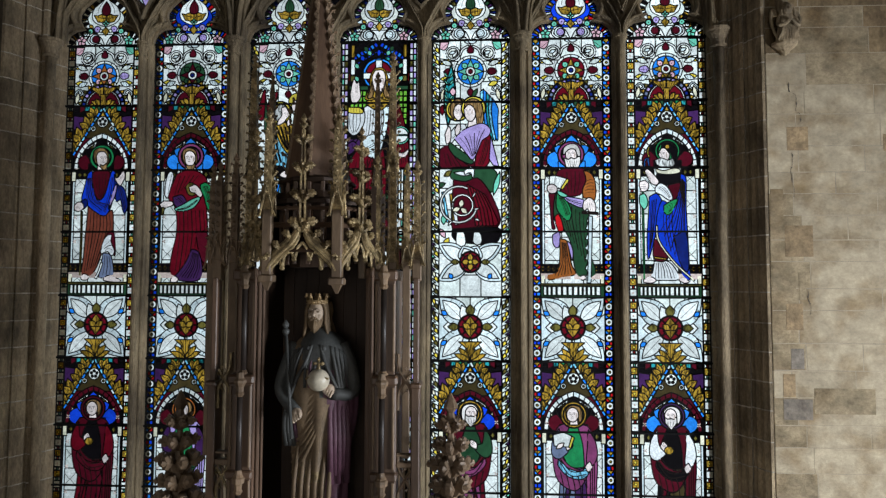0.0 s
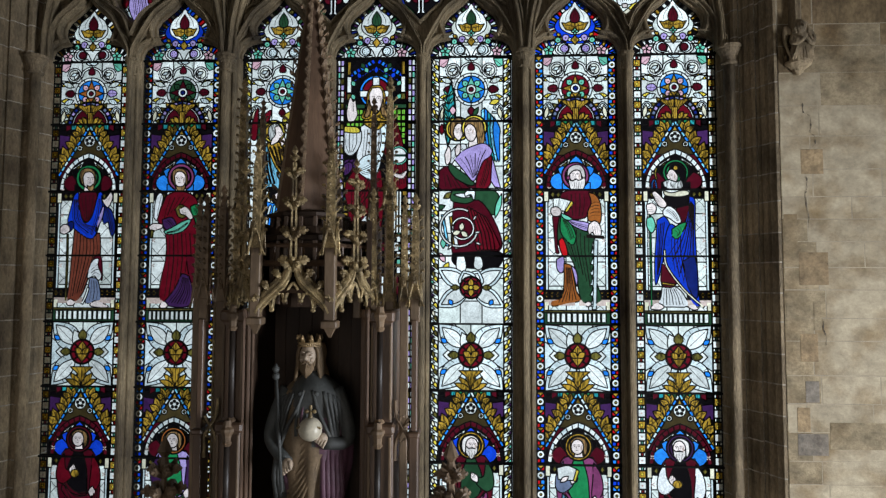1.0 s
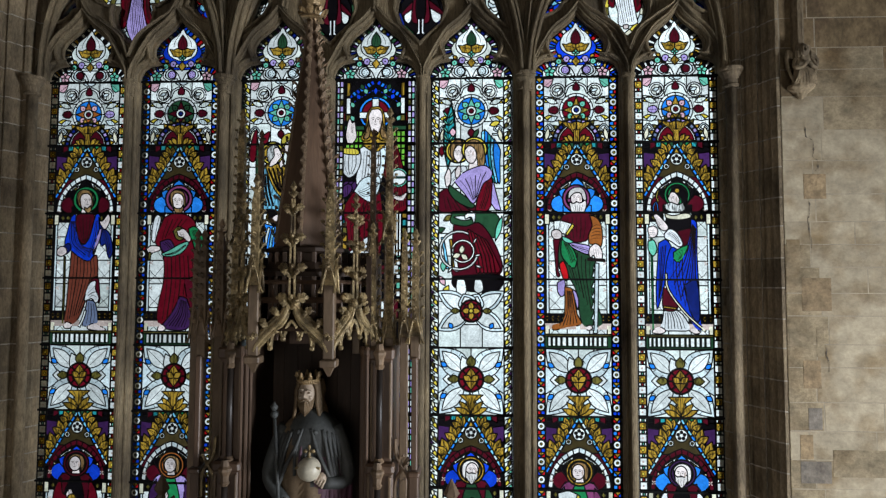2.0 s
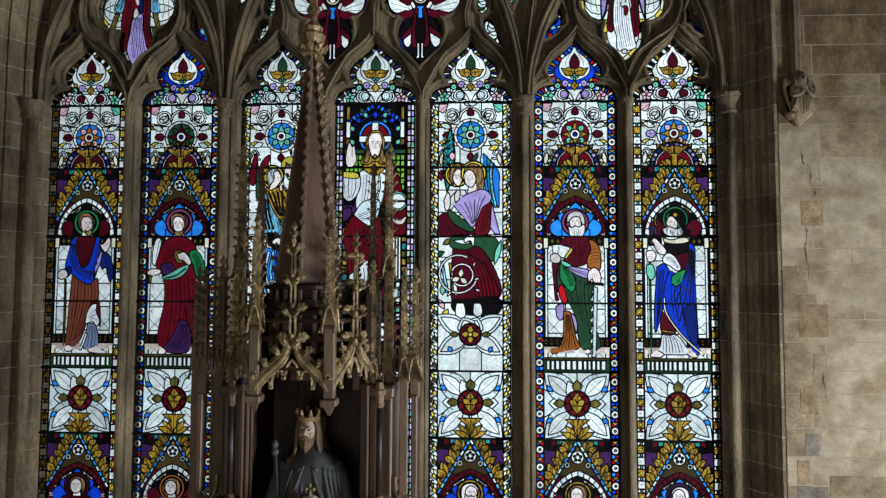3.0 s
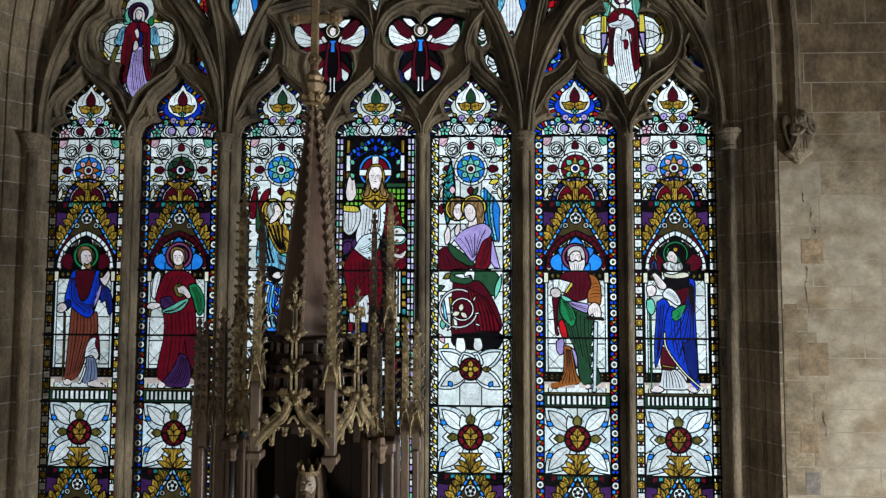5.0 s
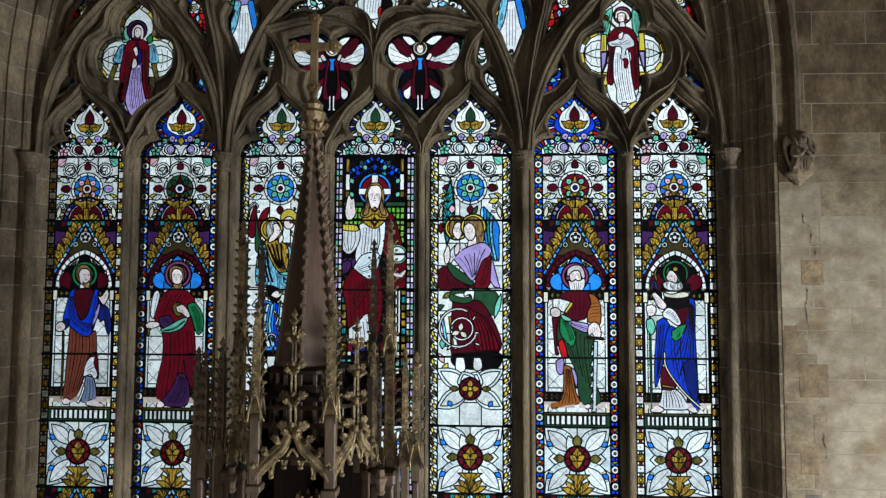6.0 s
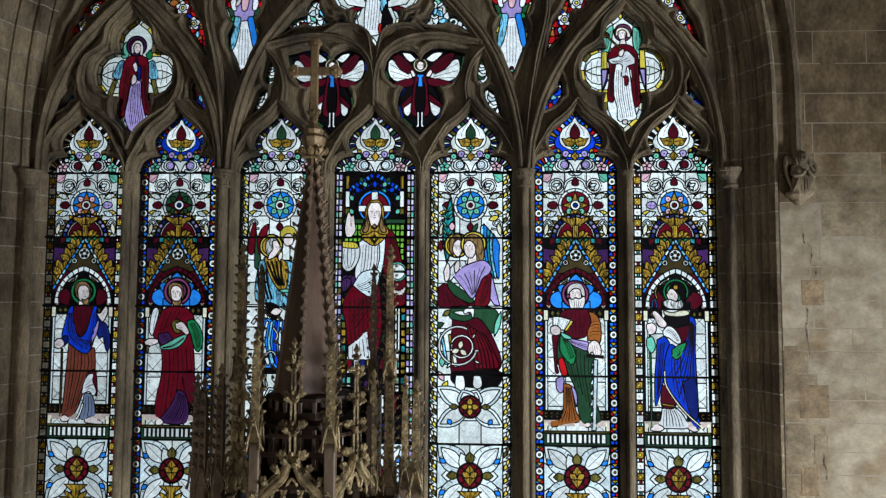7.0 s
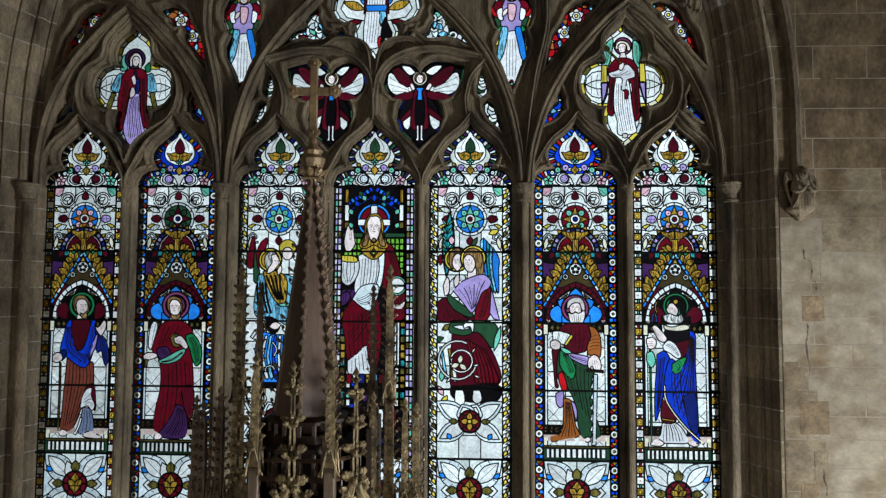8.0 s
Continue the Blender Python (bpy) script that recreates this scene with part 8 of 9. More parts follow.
        d.add("linen", sh([(-0.07, 8.08), (0.07, 8.08), (0.11, 7.90), (0.12, 7.74), (0.08, 7.58), (0.03, 7.50), (-0.04, 7.52), (-0.10, 7.62), (-0.13, 7.76), (-0.11, 7.92)]))
        d.add("sky", sh([(-0.11, 8.14), (-0.04, 8.12), (-0.06, 7.95), (-0.10, 7.80), (-0.155, 7.74), (-0.15, 7.90)]))
        d.add("azure", sh([(0.10, 8.14), (0.04, 8.12), (0.07, 7.95), (0.11, 7.78), (0.16, 7.76), (0.15, 7.92)]))
        for j in range(4):
            d.add("trace", at(ribbon(smooth_line([(-0.04 + 0.026 * j, 8.0), (-0.055 + 0.035 * j, 7.8), (-0.05 + 0.03 * j, 7.58)], 4), 0.006)))
        d.add("pink", sh([(-0.04, 8.40), (0.05, 8.38), (0.03, 8.22), (-0.03, 8.22)]))
        d.add("linen", sh([(0.10, 8.36), (0.16, 8.32), (0.14, 8.22), (0.09, 8.22)])), d.add("linen", sh([(-0.10, 8.36), (-0.16, 8.32), (-0.14, 8.22), (-0.09, 8.22)]))
        for j in range(3):
            d.add(("crimson", "jade", "maroon")[j], at(circle(0.0, 7.52 - j * 0.03, 0.022, 6)))
        d.add("flesh", at(petal(-0.1, 8.25, 0.12, 0.05, 60)))
        d.add("gold", at(circle(0, 8.50, 0.08, 12))), d.add("flesh", at(circle(0, 8.49, 0.05, 10, 1.2)))
        features(d, at([(0, 0)])[0][0], 8.49, 0.05)
    elif kind == "crown_light":
        label = "central stained glass opening with a white robed figure"
        edge_beads(d, poly, ("white", "cream", "olive", "pearl"), rng, 0.035)
        for k in (-1, 1):
            d.add("white", at([(k * 0.12, 8.22), (k * 0.33, 8.26), (k * 0.40, 8.36), (k * 0.34, 8.50), (k * 0.12, 8.5)]))
            d.add("gold", at(petal(k * 0.13, 8.35, 0.26, 0.10, 90 - k * 70)))
            d.add("yellow", at(petal(k * 0.13, 8.5, 0.22, 0.08, 90 - k * 40)))
            d.add("crimson", at(petal(k * 0.16, 8.22, 0.2, 0.06, 90 - k * 100)))
            d.add("azure", at(petal(k * 0.08, 8.4, 0.12, 0.05, 90 - k * 60)))
        d.add("maroon", at([(-0.13, 8.65), (0.13, 8.65), (0.14, 8.3), (-0.14, 8.3)]))
        d.add("linen", at(shape([(-0.10, 8.60), (0.09, 8.60), (0.10, 8.40), (0.08, 8.20), (0.06, 7.96), (-0.04, 7.90), (-0.13, 7.95), (-0.14, 8.15), (-0.11, 8.40)])))
        for j in range(6):
            d.add("trace", at(ribbon(smooth_line([(-0.075 + 0.028 * j, 8.56), (-0.085 + 0.03 * j, 8.25), (-0.11 + 0.03 * j, 7.97)], 4), 0.006)))
        d.add("sky", at(shape([(0.03, 8.34), (0.10, 8.34), (0.11, 8.20), (0.05, 8.16)])))
        d.add("azure", at([(-0.12, 8.40), (0.12, 8.40), (0.11, 8.33), (-0.11, 8.33)]))
        d.add("black", at([(0.06, 8.18), (0.10, 8.26), (0.18, 8.08), (0.16, 7.94), (0.05, 7.93)]))
        d.add("red", at(ribbon(arc(0.12, 7.98, 0.09, 140, 330, 6), 0.035)))
        d.add("pearl", at(circle(0.13, 7.98, 0.05, 9)))
        d.add("gold", at(circle(0, 8.76, 0.11, 14))), d.add("flesh", at(circle(0, 8.75, 0.06, 10, 1.3)))
        features(d, at([(0, 0)])[0][0], 8.75, 0.062)
    elif kind == "eye":
        d.add("azure", poly)
    else:
        edge_beads(d, poly, ("white", "olive", "blue", "red"), rng, 0.04)
        for j in range(14):
            d.add(rng.choice(("white", "red", "blue", "sky", "gold", "pearl")), petal(cx, cz, rng.uniform(0.2, 0.5), 0.15, rng.uniform(0, 360)))
    glaze("window_%d" % number, label, d, 200)


for j, (kind, poly) in enumerate(OPEN[7:]):
    tracery_glass(kind, poly, 8 + j)

# ---------------------------------------------------------------- the carved tabernacle
TX, TY = -1.085, 2.90          # axis of the canopy and spire
tab = thing("tabernacle", "tall carved dark oak tabernacle with gilded canopy, pinnacles and spire", "tabernacle", place=(TX, TY, 0))


def crocket(b, p, out, size, mat=0, lump=False):
    """A curled leaf that grows from p in the flat direction out."""
    o = Vector((out[0], out[1], 0)).normalized()
    side = Vector((-o.y, o.x, 0))
    p = Vector(p)
    rows = ((-0.1, -1.0, 0.22), (0.22, -0.45, 0.34), (0.62, -0.02, 0.50), (1.10, 0.22, 0.52), (1.32, 0.02, 0.30))
    if lump:
        rows = ((0.0, -0.75, 0.42), (0.55, -0.45, 0.52), (1.0, -0.02, 0.58), (1.08, 0.36, 0.46), (0.6, 0.5, 0.30))
    rings = []
    for a, u, w in rows:
        c = p + o * a * size * 0.8 + Vector((0, 0, u * size))
        th = 0.34 * size
        rings.append([b.verts.new(c + side * w * size), b.verts.new(c + Vector((0, 0, th)) + o * th * 0.5), b.verts.new(c - side * w * size), b.verts.new(c - Vector((0, 0, th)) - o * th * 0.4)])
    for r, q in zip(rings, rings[1:]):
        for i in range(4):
            b.faces.new((r[i], r[(i + 1) % 4], q[(i + 1) % 4], q[i])).material_index = mat
    b.faces.new(rings[0][::-1]).material_index = mat
    b.faces.new(rings[-1]).material_index = mat


LEAF = ((0.06, -0.62), (0.34, -0.50), (0.50, -0.36), (0.56, -0.20), (0.72, -0.30), (0.90, -0.22), (0.92, -0.05), (1.06, -0.06), (1.16, 0.10), (1.06, 0.26), (0.94, 0.22), (0.92, 0.40), (0.74, 0.46),
        (0.64, 0.32), (0.54, 0.44), (0.38, 0.36), (0.34, 0.16), (0.22, 0.06), (0.10, -0.16))


def lobed_leaf(b, p, out, size, lean=0.0):
    """A carved leaf with a scalloped edge that springs from p in the flat direction out."""
    o = Vector((out[0], out[1], 0)).normalized()
    w = Vector((-o.y, o.x, 0))
    p = Vector(p)
    at = lambda u, v, t: p + o * u * size + Vector((0, 0, v * size)) + w * (t + lean * u) * size
    front = [b.verts.new(at(u, v, 0.13)) for u, v in LEAF]
    back = [b.verts.new(at(u, v, -0.13)) for u, v in LEAF]
    n = len(LEAF)
    for ring, t in ((front, 0.30), (back, -0.30)):
        spine = [b.verts.new(at(u, v, t)) for u, v in ((0.16, -0.28), (0.50, 0.02), (0.88, 0.10))]
        for i in range(n):
            u = (LEAF[i][0] + LEAF[(i + 1) % n][0]) / 2
            k = 0 if u < 0.33 else 1 if u < 0.72 else 2
            b.faces.new((ring[i], ring[(i + 1) % n], spine[k]))
        low = [i for i in range(n)]
        for k in (0, 1):
            joint = [i for i in low if ((LEAF[i][0] + LEAF[(i + 1) % n][0]) / 2 < (0.33, 0.72)[k]) != ((LEAF[i][0] + LEAF[i - 1][0]) / 2 < (0.33, 0.72)[k])]
            for i in joint:
                b.faces.new((ring[i], spine[k], spine[k + 1]))
    for i in range(n):
        b.faces.new((front[i], front[(i + 1) % n], back[(i + 1) % n], back[i]))


def finial(b, x, y, z, r):
    bm_lathe(b, (x, y, z), [(r * 0.4, 0), (r * 0.9, r * 0.5), (r * 0.5, r * 0.9), (r * 0.35, r * 1.6), (r * 0.8, r * 2.2), (r * 0.45, r * 2.9), (r * 0.08, r * 3.6)], 6)
    for k in range(4):
        a = math.pi / 4 + k * math.pi / 2
        crocket(b, (x + r * 0.3 * math.cos(a), y + r * 0.3 * math.sin(a), z + r * 0.8), (math.cos(a), math.sin(a)), r * 0.85)


def pinnacle(x, y, z0, z_gable, z_top, w, material=GILT, shaft=OAK_PALE, tiers=None):
    """A square shaft with little gables and a crocketed spirelet: shaft > gablets, spirelet > crockets."""
    b = bmesh.new()
    bm_box(b, x - w, x + w, y - w, y + w, z0, z_gable, w * 0.18)
    body = part("pinnacle_shaft", b, shaft, tab)
    for ax, ay in ((0, -1), (1, 0), (-1, 0)):
        sx, sy = -ay, ax
        b = bmesh.new()
        line = [(x + ax * w * 1.2 + sx * q * w, y + ay * w * 1.2 + sy * q * w, z_gable + h) for q, h in ((-1.9, -0.05), (-1.25, -0.01), (-0.75, 0.06), (0.0, 0.17), (0.75, 0.06), (1.25, -0.01), (1.9, -0.05))]
        bm_tube(b, line, w * 0.26, 5)
        part("gablet", b, material, body)
    b = bmesh.new()
    high = z_top - z_gable
    bm_lathe(b, (x, y, z_gable - 0.005), [(w * 1.2, 0), (w * 1.12, high * 0.5), (w * 1.0, high * 0.88), (w * 0.45, high)], 4, math.pi / 4)
    spirelet = part("spirelet", b, material, tab)
    b = bmesh.new()
    tiers = max(5, round((high - 0.08) / 0.076))
    for i in range(tiers):
        q = (i + 0.4) / tiers
        z = z_gable + 0.08 + (high - 0.12) * q
        r = w * (1.0 - 0.16 * q)
        for k in range(4):
            a = k * math.pi / 2
            crocket(b, (x + r * 0.8 * math.cos(a), y + r * 0.8 * math.sin(a), z), (math.cos(a), math.sin(a)), w * (0.92 - 0.14 * q), 0, True)
            bm_ball(b, (x + r * 1.75 * math.cos(a), y + r * 1.75 * math.sin(a), z + w * 0.34), (w * 0.34, w * 0.34, w * 0.30), u=6, v=4)
    finial(b, x, y, z_top - 0.03, w * 1.05)
    part("crocket", b, material, spirelet)["kind"] = "stuff"
    return body


def canopy_gable(p0, p1, z0, rise, top, label=""):
    """An ogee arch of gilded mouldings between two shafts, with crockets, cusps and a tall finial."""
    a, c = Vector((*p0, 0)), Vector((*p1, 0))
    mid, half = (a + c) / 2, (c - a) / 2
    width = half.length
    u = half.normalized()
    n = Vector((u.y, -u.x, 0))
    at = lambda q, z, o=0.0: tuple(mid + u * q * width + n * o + Vector((0, 0, z)))
    b = bmesh.new()
    for k in (-1, 1):
        line = smooth_line([(k * 0.98, z0), (k * 0.86, z0 + rise * 0.20), (k * 0.56, z0 + rise * 0.46), (k * 0.24, z0 + rise * 0.72), (k * 0.08, z0 + rise * 1.0)], 5)
        for off, drop, r in ((0.012, 0.0, 0.019), (0.024, -0.032, 0.014), (0.008, -0.060, 0.016), (0.0, 0.028, 0.012)):
            bm_tube(b, [at(q * (1 if drop <= 0 else 1.0), z + drop, off) for q, z in line], r, 6)
        # cusped edge
        cusp = smooth_line([(k * 0.93, z0 - 0.02), (k * 0.80, z0 + 0.045), (k * 0.62, z0 + 0.035), (k * 0.56, z0 - 0.01), (k * 0.50, z0 + 0.07), (k * 0.34, z0 + 0.12), (k * 0.22, z0 + 0.06), (k * 0.12, z0 + 0.13), (0, z0 + 0.17)], 4)
        bm_tube(b, [at(q, z, 0.004) for q, z in cusp], 0.012, 5)
        for q, z in ((0.56, -0.012), (0.22, 0.05), (0.93, -0.03), (0.40, 0.10)):
            bm_ball(b, at(k * q, z0 + z, 0.01), (0.019, 0.019, 0.016), u=7, v=5)
    gable = part("canopy_gable", b, GILT, tab, label)
    b = bmesh.new()
    for k in (-1, 1):
        line = smooth_line([(k * 0.98, z0), (k * 0.86, z0 + rise * 0.20), (k * 0.56, z0 + rise * 0.46), (k * 0.24, z0 + rise * 0.72), (k * 0.08, z0 + rise * 1.0)], 5)
        for j in (3, 9, 14):
            q, z = line[min(j, len(line) - 1)]
            lobed_leaf(b, at(q * 0.92, z + 0.035, 0.014), (u.x * k, u.y * k), 0.070, 0.1 * k)
            lobed_leaf(b, at(q, z + 0.02, 0.012), (n.x + u.x * k, n.y + u.y * k), 0.045)
    # twin stems and their tiers of carved leaves
    zs = z0 + rise
    unit = 0.25 / width
    for k in (-1, 1):
        bm_tube(b, [at(k * 0.075 * unit, zs - 0.08, 0.01), at(k * 0.062 * unit, zs + 0.2, 0.01), at(k * 0.03 * unit, top - 0.05, 0.01)], 0.011, 5, taper=0.7)
    for j in range(4):
        z = zs + 0.02 + (top - zs - 0.09) * j / 3.2
        s = (0.40 - 0.045 * j) * unit
        for k in (-1, 1):
            size = s * width / 1.1
            lobed_leaf(b, at(k * 0.02, z, 0.016), (u.x * k, u.y * k), size, 0.18 * k)
            lobed_leaf(b, at(k * 0.02, z - 0.03, 0.026), (u.x * k + n.x * 0.9, u.y * k + n.y * 0.9), size * 0.72)
        for h in (0.0, 0.035):
            bm_ball(b, at(0, z + h - 0.02, 0.026), (0.015, 0.014, 0.018), u=6, v=4)
    finial(b, *at(0, top - 0.04, 0.01), 0.03)
    part("crocket", b, GILT, gable)["kind"] = "stuff"


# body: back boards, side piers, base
# Niche boards use the oak with shade in its colour.
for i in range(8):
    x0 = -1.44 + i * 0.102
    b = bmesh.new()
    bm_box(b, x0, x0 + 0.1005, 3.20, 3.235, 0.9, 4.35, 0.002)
    part("back_board", b, OAK_SHADED, tab)
for s in (-1, 1):
    X = lambda q: -1.03 + s * q
    def span(b, a, c, *rest, **kw):
        bm_box(b, min(X(a), X(c)), max(X(a), X(c)), *rest, **kw)
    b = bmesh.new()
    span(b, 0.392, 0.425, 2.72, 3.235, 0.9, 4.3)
    part("niche_side", b, OAK_SHADED, tab)
    # moulded inner jamb
    for q, y, w in ((0.380, 2.67, 0.011), (0.400, 2.64, 0.015), (0.424, 2.615, 0.011)):
        b = bmesh.new()
        bm_lathe(b, (X(q), y, 0.9), [(w, 0), (w, 2.72), (w * 1.7, 2.74), (w * 1.7, 2.77), (w, 2.79)], 8)
        part("jamb_shaft", b, OAK, tab)
    # pier with set-offs
    for nm, *box, bv in (("pier", 0.43, 0.60, 2.60, 3.1, 0.0, 2.92, 0.008), ("set_off", 0.415, 0.61, 2.57, 3.1, 2.20, 2.26, 0.012), ("set_off", 0.415, 0.61, 2.585, 3.1, 2.86, 2.93, 0.016),
                         ("upper_pier", 0.437, 0.585, 2.66, 3.1, 2.92, 3.62, 0.008), ("pier_cap", 0.42, 0.60, 2.62, 3.1, 3.60, 3.68, 0.014)):
        b = bmesh.new()
        span(b, *box, bevel=bv)
        part(nm, b, OAK, tab)
    for q0, q1, ya, yb, za, zb in ((0.434, 0.450, 2.585, 2.60, 2.28, 2.85), (0.572, 0.59, 2.585, 2.60, 2.28, 2.85), (0.434, 0.450, 2.585, 2.60, 1.2, 2.19), (0.572, 0.59, 2.585, 2.60, 1.2, 2.19),
                                   (0.440, 0.455, 2.642, 2.66, 2.95, 3.58), (0.566, 0.582, 2.642, 2.66, 2.95, 3.58)):
        b = bmesh.new()
        span(b, q0, q1, ya, yb, za, zb, bevel=0.004)
        part("pier_rail", b, OAK_PALE, tab)
    for zc, zt in ((1.3, 2.12), (2.22, 2.80), (2.93, 3.56)):
        y = 2.565 if zc < 2.9 else 2.625
        b = bmesh.new()
        bm_lathe(b, (X(0.505), y, zc), [(0.021, 0), (0.021, zt - zc)], 10)
        col = part("colonnette", b, BRONZE, tab, "dark polished colonnette", smooth=True)
        b = bmesh.new()
        bm_lathe(b, (X(0.505), y, zt - 0.02), [(0.021, 0), (0.034, 0.02), (0.026, 0.035), (0.030, 0.07), (0.046, 0.10), (0.046, 0.115), (0.03, 0.13), (0.022, 0.17)], 8)
        part("colonnette_capital", b, OAK_PALE, col)
        b = bmesh.new()
        bm_lathe(b, (X(0.505), y, zc - 0.04), [(0.045, 0), (0.045, 0.02), (0.032, 0.035), (0.037, 0.05), (0.022, 0.07)], 8)
        part("colonnette_base", b, OAK_PALE, col)
    # outer buttress with pierced flying bracket
    for nm, *box, bv in (("outer_buttress", 0.705, 0.765, 2.62, 2.75, 0.0, 2.86, 0.006), ("upper_buttress", 0.715, 0.755, 2.64, 2.73, 2.86, 3.62, 0.006), ("set_off", 0.695, 0.775, 2.60, 2.77, 2.84, 2.88, 0.01)):
        b = bmesh.new()
        span(b, *box, bevel=bv)
        part(nm, b, OAK, tab)
    for z, h in ((2.92, 0.24), (2.22, 0.22)):
        b = bmesh.new()
        bm_tube(b, [(X(q), 2.66, zz) for q, zz in smooth_line([(0.70, z - h), (0.70, z - 0.10), (0.66, z - 0.02), (0.62, z + 0.05), (0.61, z + 0.16)], 5)], 0.013, 5)
        bm_tube(b, [(X(q), 2.66, zz) for q, zz in smooth_line([(0.61, z - h), (0.615, z - 0.12), (0.655, z - 0.04), (0.70, z + 0.04)], 5)], 0.012, 5)
        for q, zz in ((0.64, z + 0.05), (0.67, z - 0.0), (0.645, z - 0.10)):
            crocket(b, (X(q), 2.655, zz), (s, -0.3), 0.032)
        part("flying_bracket", b, GILT if s < 0 else OAK_PALE, tab)
    b = bmesh.new()
    span(b, 0.60, 0.71, 2.64, 2.70, 2.28, 2.32, bevel=0.006)
    span(b, 0.60, 0.71, 2.64, 2.70, 2.36, 2.375, bevel=0.004)
    for q in (0.62, 0.655, 0.69):
        bm_tube(b, [(X(q), 2.66, 1.9), (X(q), 2.66, 2.29)], 0.008, 5)
    part("pierced_panel", b, OAK_PALE, tab)

b = bmesh.new()
bm_box(b, -1.43, -0.63, 2.45, 3.2, 0.0, 1.75, 0.02)
bm_box(b, -1.46, -0.60, 2.42, 3.2, 1.75, 1.84, 0.02)
part("plinth", b, OAK, tab)
b = bmesh.new()
for i in range(6):
    bm_box(b, -1.40 + i * 0.118, -1.30 + i * 0.118, 2.435, 2.449, 0.3, 1.6, 0.006)
part("plinth_panel", b, OAK_PALE, tab)

# canopy: three faces of a half octagon, on corner shafts
FL, FR = (-1.335, 2.50), (-0.838, 2.50)
BL, BR = (-1.60, 2.80), (-0.575, 2.80)
canopy_gable(FL, FR, 3.70, 0.29, 4.72)
canopy_gable(FR, BR, 3.70, 0.29, 4.66)
canopy_gable(BL, FL, 3.70, 0.29, 4.66)
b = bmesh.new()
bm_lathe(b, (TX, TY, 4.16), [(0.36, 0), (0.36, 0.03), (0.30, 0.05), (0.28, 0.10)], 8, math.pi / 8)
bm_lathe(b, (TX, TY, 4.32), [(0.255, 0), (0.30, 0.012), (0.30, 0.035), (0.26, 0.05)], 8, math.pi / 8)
part("cornice", b, OAK_SHADED, tab)
for k in range(16):
    b = bmesh.new()
    a = math.pi / 8 + k * math.pi / 8
    r = 0.265 if k % 2 == 0 else 0.248
    bm_box(b, TX + r * math.cos(a) - 0.014, TX + r * math.cos(a) + 0.014, TY + r * math.sin(a) - 0.014, TY + r * math.sin(a) + 0.014, 3.72, 4.34, 0.003)
    part("lantern_post", b, OAK, tab)
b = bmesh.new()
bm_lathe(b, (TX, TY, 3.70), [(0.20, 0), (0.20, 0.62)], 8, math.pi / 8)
part("lantern", b, OAK_SHADED, tab)
b = bmesh.new()
for x0, y0, x1, y1 in ((*FL, *FR), (*FR, *BR), (*BL, *FL), (*BL, TX - 0.4, 3.2), (*BR, TX + 0.4, 3.2)):
    bm_tube(b, [(x0, y0 + 0.06, 4.0), (x1, y1 + 0.06, 4.0)], 0.02, 4)
    bm_tube(b, [(x0, y0 + 0.06, 4.12), (x1, y1 + 0.06, 4.12)], 0.014, 4)
    for k in range(1, 5):
        q = k / 5
        bm_tube(b, [(x0 + (x1 - x0) * q, y0 + (y1 - y0) * q + 0.06, 3.9), (x0 + (x1 - x0) * q, y0 + (y1 - y0) * q + 0.06, 4.12)], 0.008, 4)
part("canopy_arcade", b, OAK, tab)
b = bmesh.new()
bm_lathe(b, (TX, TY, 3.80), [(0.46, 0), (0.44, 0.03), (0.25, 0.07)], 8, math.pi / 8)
part("canopy_vault", b, OAK_SHADED, tab)

for (x, y), z0, zg, zt, w in ((FL, 3.64, 4.10, 4.74, 0.034), (FR, 3.62, 4.10, 4.74, 0.036)):
    b = bmesh.new()
    bm_box(b, x - w * 1.5, x + w * 1.5, y - w * 1.5, y + w * 1.5, z0 - 0.05, z0, 0.008)
    bm_lathe(b, (x, y, z0 - 0.11), [(w * 0.3, 0), (w * 1.3, 0.06)], 4, math.pi / 4)
    part("shaft_drop", b, OAK_PALE, tab)
    pinnacle(x, y, z0, zg, zt, w)
